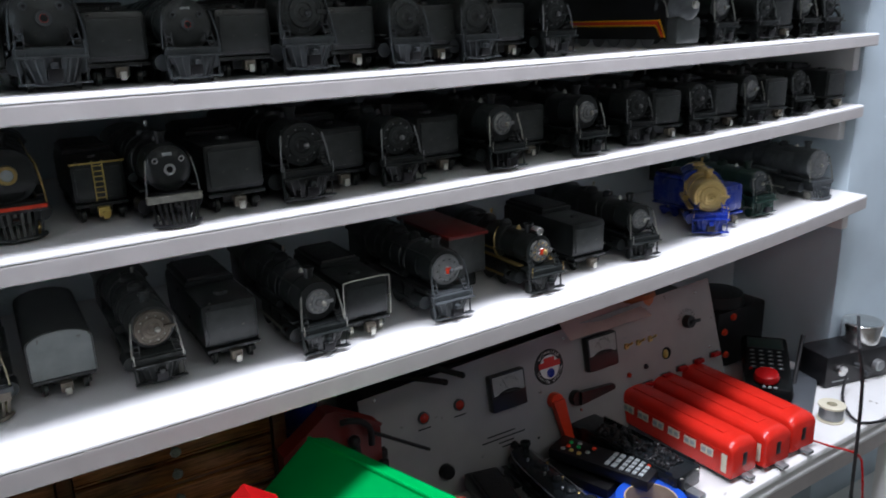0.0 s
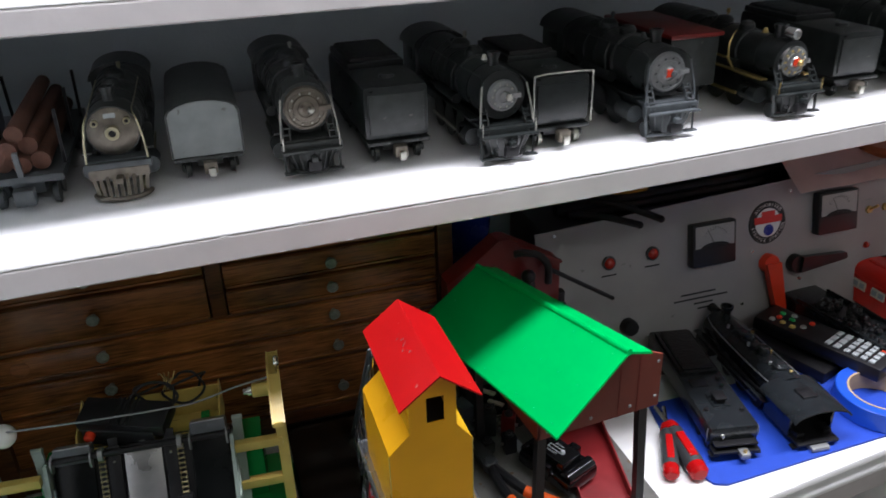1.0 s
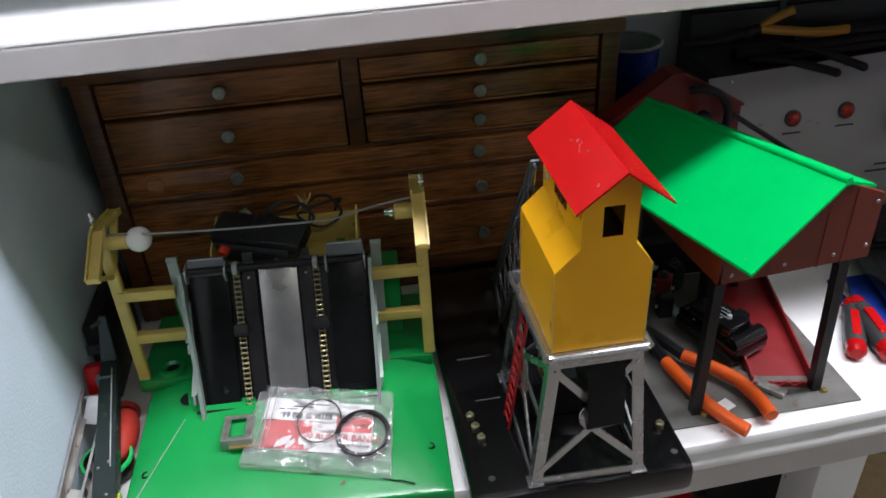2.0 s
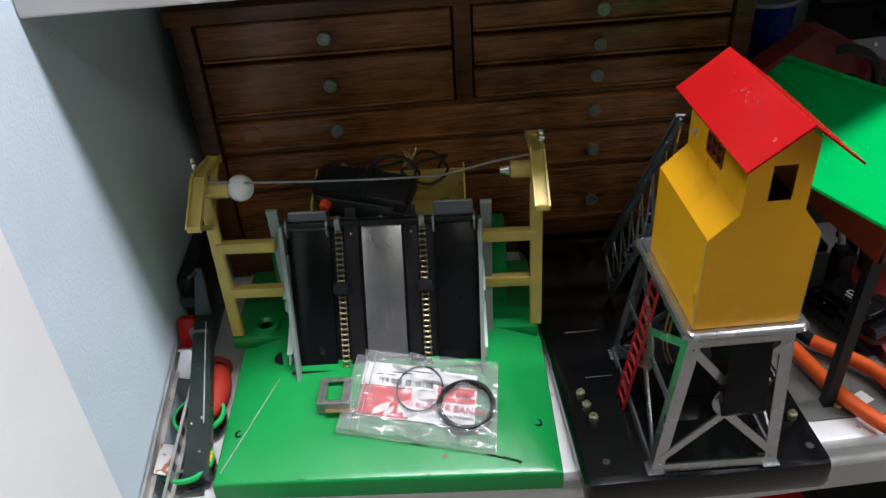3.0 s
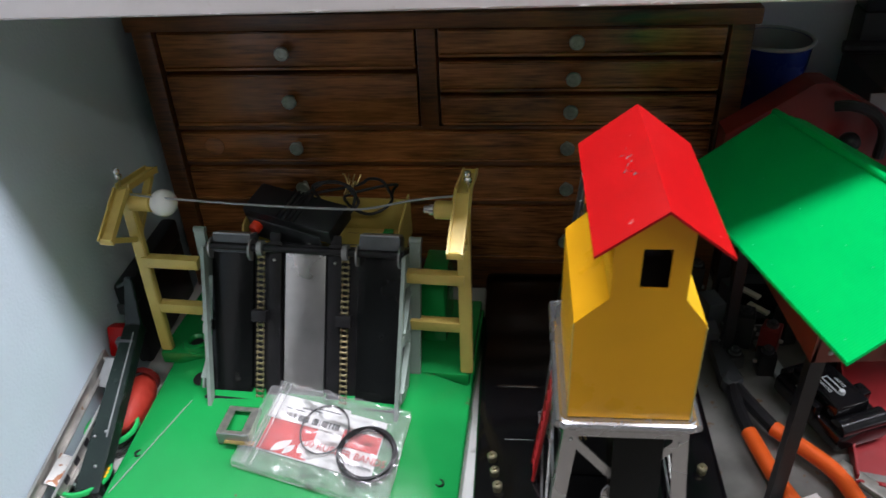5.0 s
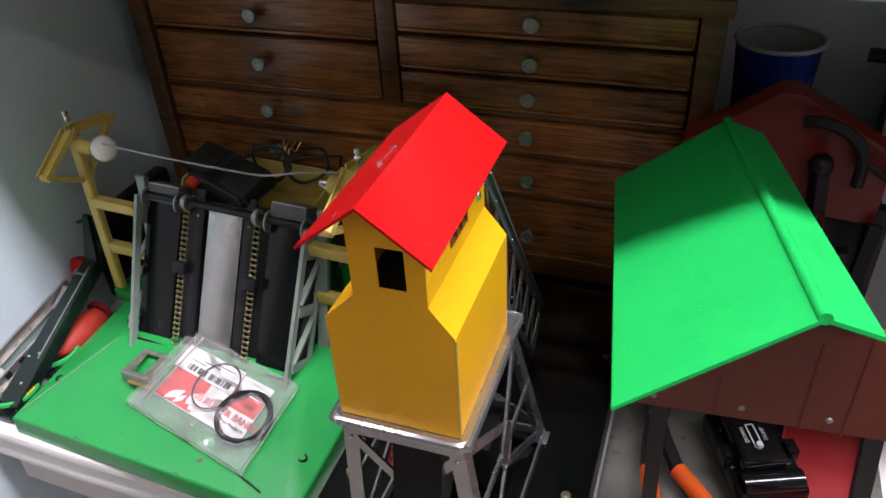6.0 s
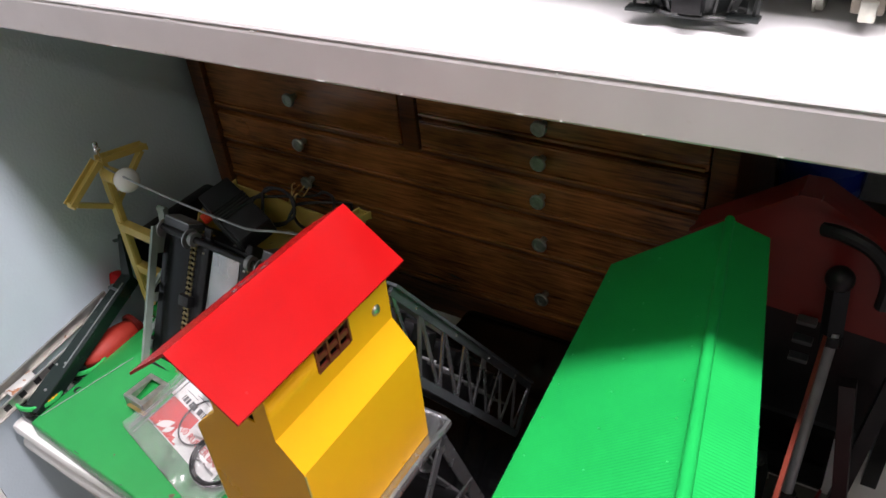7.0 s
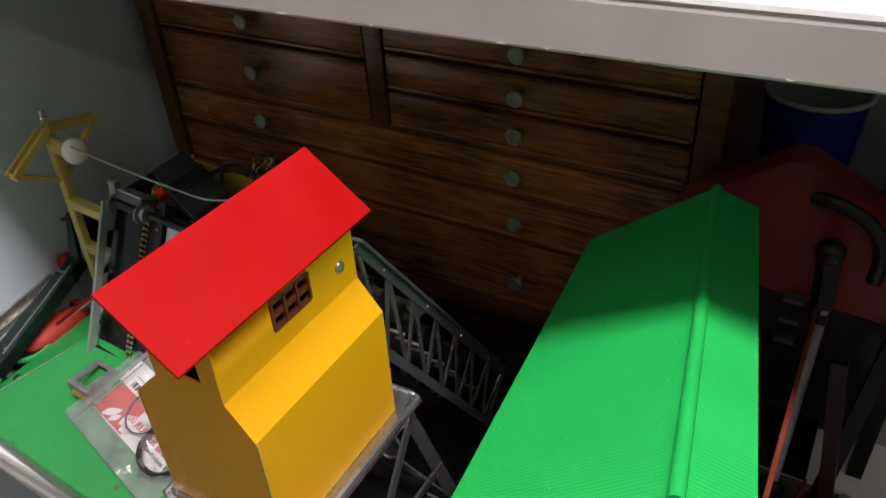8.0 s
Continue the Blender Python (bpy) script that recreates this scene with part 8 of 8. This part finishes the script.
def corner_things():
    z = BZ + 0.0006
    t = thing("crossing_arm", "dark green-black toy signal mast leaning beside the loader", "toy signal")
    bot, top = Vector((0.0865, 0.0330, 0.9045)), Vector((0.0790, 0.1680, 0.9560))
    mast = part("mast", taper(B(), bot, top, 0.0190, 0.0140, 0.0130), DARKMAST, t)
    # the rib is pale grey to draw the highlight that runs along the mast
    part("mast_rib_highlight", bar(B(), bot.lerp(top, 0.30) + Vector((0.0045, -0.0026, 0.0064)), bot.lerp(top, 0.93) + Vector((0.0030, -0.0026, 0.0064)), 0.0009, 0.0009), GREYSTEEL, mast)
    part("mast_foot", box(B(), 0.0720, 0.0900, 0.0270, 0.0310, z, z + 0.0075, 0.0008), DARKMAST, mast)
    for u, dx in ((0.14, 0.002), (0.33, 0.003), (0.30, -0.005)):
        part("rivet", ball(B(), bot.lerp(top, u) + Vector((dx, -0.0024, 0.0062)), 0.0014, 10), GREYSTEEL, mast)
    part("blade", taper(B(), top + Vector((0, -0.004, -0.001)), (0.0835, 0.172, 1.004), 0.0150, 0.0060, 0.0040), DARKMAST, t)
    part("blade_hook", bar(B(), (0.0820, 0.170, 1.000), (0.0730, 0.169, 0.996), 0.0018, 0.0030), DARKMAST, t)
    part("clamp", box(B(), 0.0690, 0.0850, 0.1470, 0.1540, 0.9440, 0.9560, 0.0015), SLATE, t)
    part("lamp_head", box(B(), -0.0080, 0.0080, -0.0065, 0.0065, -0.0140, 0.0140, 0.0035, pose(0.0645, 0.1620, 0.9450, -18, 0, 0)), RED, t, "red lamp head on the mast")
    # the steel frame: a plain bar along the wall and a holed one beside it, tied by two plates
    s = thing("steel_frame", "zinc steel frame with square holes leaning on the wall", "metal frame")
    for holes, p, q in ((False, Vector((0.0560, -0.0050, 0.9170)), Vector((0.0560, 0.1500, 0.9400))), (True, Vector((0.0680, -0.0030, 0.9090)), Vector((0.0735, 0.1220, 0.9300)))):
        d = (q - p).normalized()
        nrm = d.cross(Vector((1, 0, 0))).normalized()
        rail = part("holed_bar" if holes else "plain_bar", bar(B(), p, q, 0.0022, 0.0098, nrm), ZINC, s)
        part("flange", bar(B(), p + Vector((0.0018, 0, 0)) + nrm * 0.0044, q + Vector((0.0018, 0, 0)) + nrm * 0.0044, 0.0046, 0.0010, nrm), ZINC, rail)
        for j in range(8 if holes else 0):
            c = p.lerp(q, (j + 0.6) / 8) + Vector((0.0008, 0, 0)) - nrm * 0.0006
            part("hole", bar(B(), c - d * 0.0030, c + d * 0.0030, 0.0014, 0.0058, nrm), BLACK, rail)
    part("cross_plate", box(B(), -0.0050, 0.0050, -0.0130, 0.0130, -0.0008, 0.0008, 0.0004, pose(0.0630, 0.0430, 0.9200, 8, 24, 0)), RUSTPLATE, s, "pale cross plate with rust spots")
    part("tie_plate", box(B(), -0.0075, 0.0075, -0.0120, 0.0120, -0.0010, 0.0010, 0.0004, pose(0.0660, 0.1320, 0.9340, 35, 15, 0)), GREYSTEEL, s)
    part("tie_bolt", rod(B(), (0.0560, 0.1440, 0.9390), (0.0700, 0.1440, 0.9390), 0.0022, None, 12), ZINC, s)
    r = thing("red_toy_body", "glossy red rounded toy body wedged beside the loader", "toy part")
    part("shell", ball(B(), (0.0835, 0.1230, z + 0.0150), 0.0150, 24, (0.95, 2.3, 1.0)), DULLRED, r)
    part("collar", lathe(B(), ((0.0105, -0.003), (0.0125, -0.002), (0.0125, 0.002), (0.0105, 0.003)), (0.0840, 0.1480, z + 0.0190), "y", 20), DEEPRED, r)
    first = None
    for x, y, turn in ((0.0760, 0.0480, 20), (0.0770, 0.0960, -60)):
        if first is None:
            d = thing("tape_dispenser", "clear and green tape dispenser with yellow printed bars", "tape dispenser", None, "tape dispensers")
            part("case", lathe(B(), ((0.010, -0.009), (0.0215, -0.009), (0.0225, -0.006), (0.0225, 0.006), (0.0215, 0.009), (0.010, 0.009)), (0, 0, 0.0105), "z", 32), CLEARTAPE, d)
            part("green_rim", lathe(B(), ((0.0200, 0.0095), (0.0222, 0.0095), (0.0229, 0.0085), (0.0229, 0.0060), (0.0226, 0.0060), (0.0224, 0.0085), (0.0200, 0.0090)), (0, 0, 0.0105), "z", 36), GREENTAPE, d)
            part("tape_core", lathe(B(), ((0.0095, -0.0085), (0.0125, -0.0085), (0.0125, 0.0085), (0.0095, 0.0085), (0.0095, -0.0085)), (0, 0, 0.0105), "z", 24), PALEGREY, d)
            part("tape_reel", lathe(B(), ((0.0126, -0.006), (0.0160, -0.006), (0.0160, 0.006), (0.0126, 0.006), (0.0126, -0.006)), (0, 0, 0.0105), "z", 32), CLEARTAPE, d, "roll of clear tape")
            for k in range(3):
                a = radians(-28 + k * 11)
                part("printed_bar", box(B(), -0.0024, 0.0024, -0.0014, 0.0014, 0.0, 0.0004, 0, pose(0.0195 * math.cos(a), 0.0195 * math.sin(a), 0.0200, 0, 0, math.degrees(a))), YELLOW, d)
            first = put(d, x, y, z, turn, 0.93)
        else:
            again(first, x, y, z, turn, 0.93)
    h = thing("wall_hole", "small dark cable hole in the back wall", "hole")
    part("hole", lathe(B(), ((0, -0.0006), (0.0042, -0.0006), (0.0046, 0.0004)), (0.462, WB, 1.395), "y", 14), BLACK, h)


corner_things()
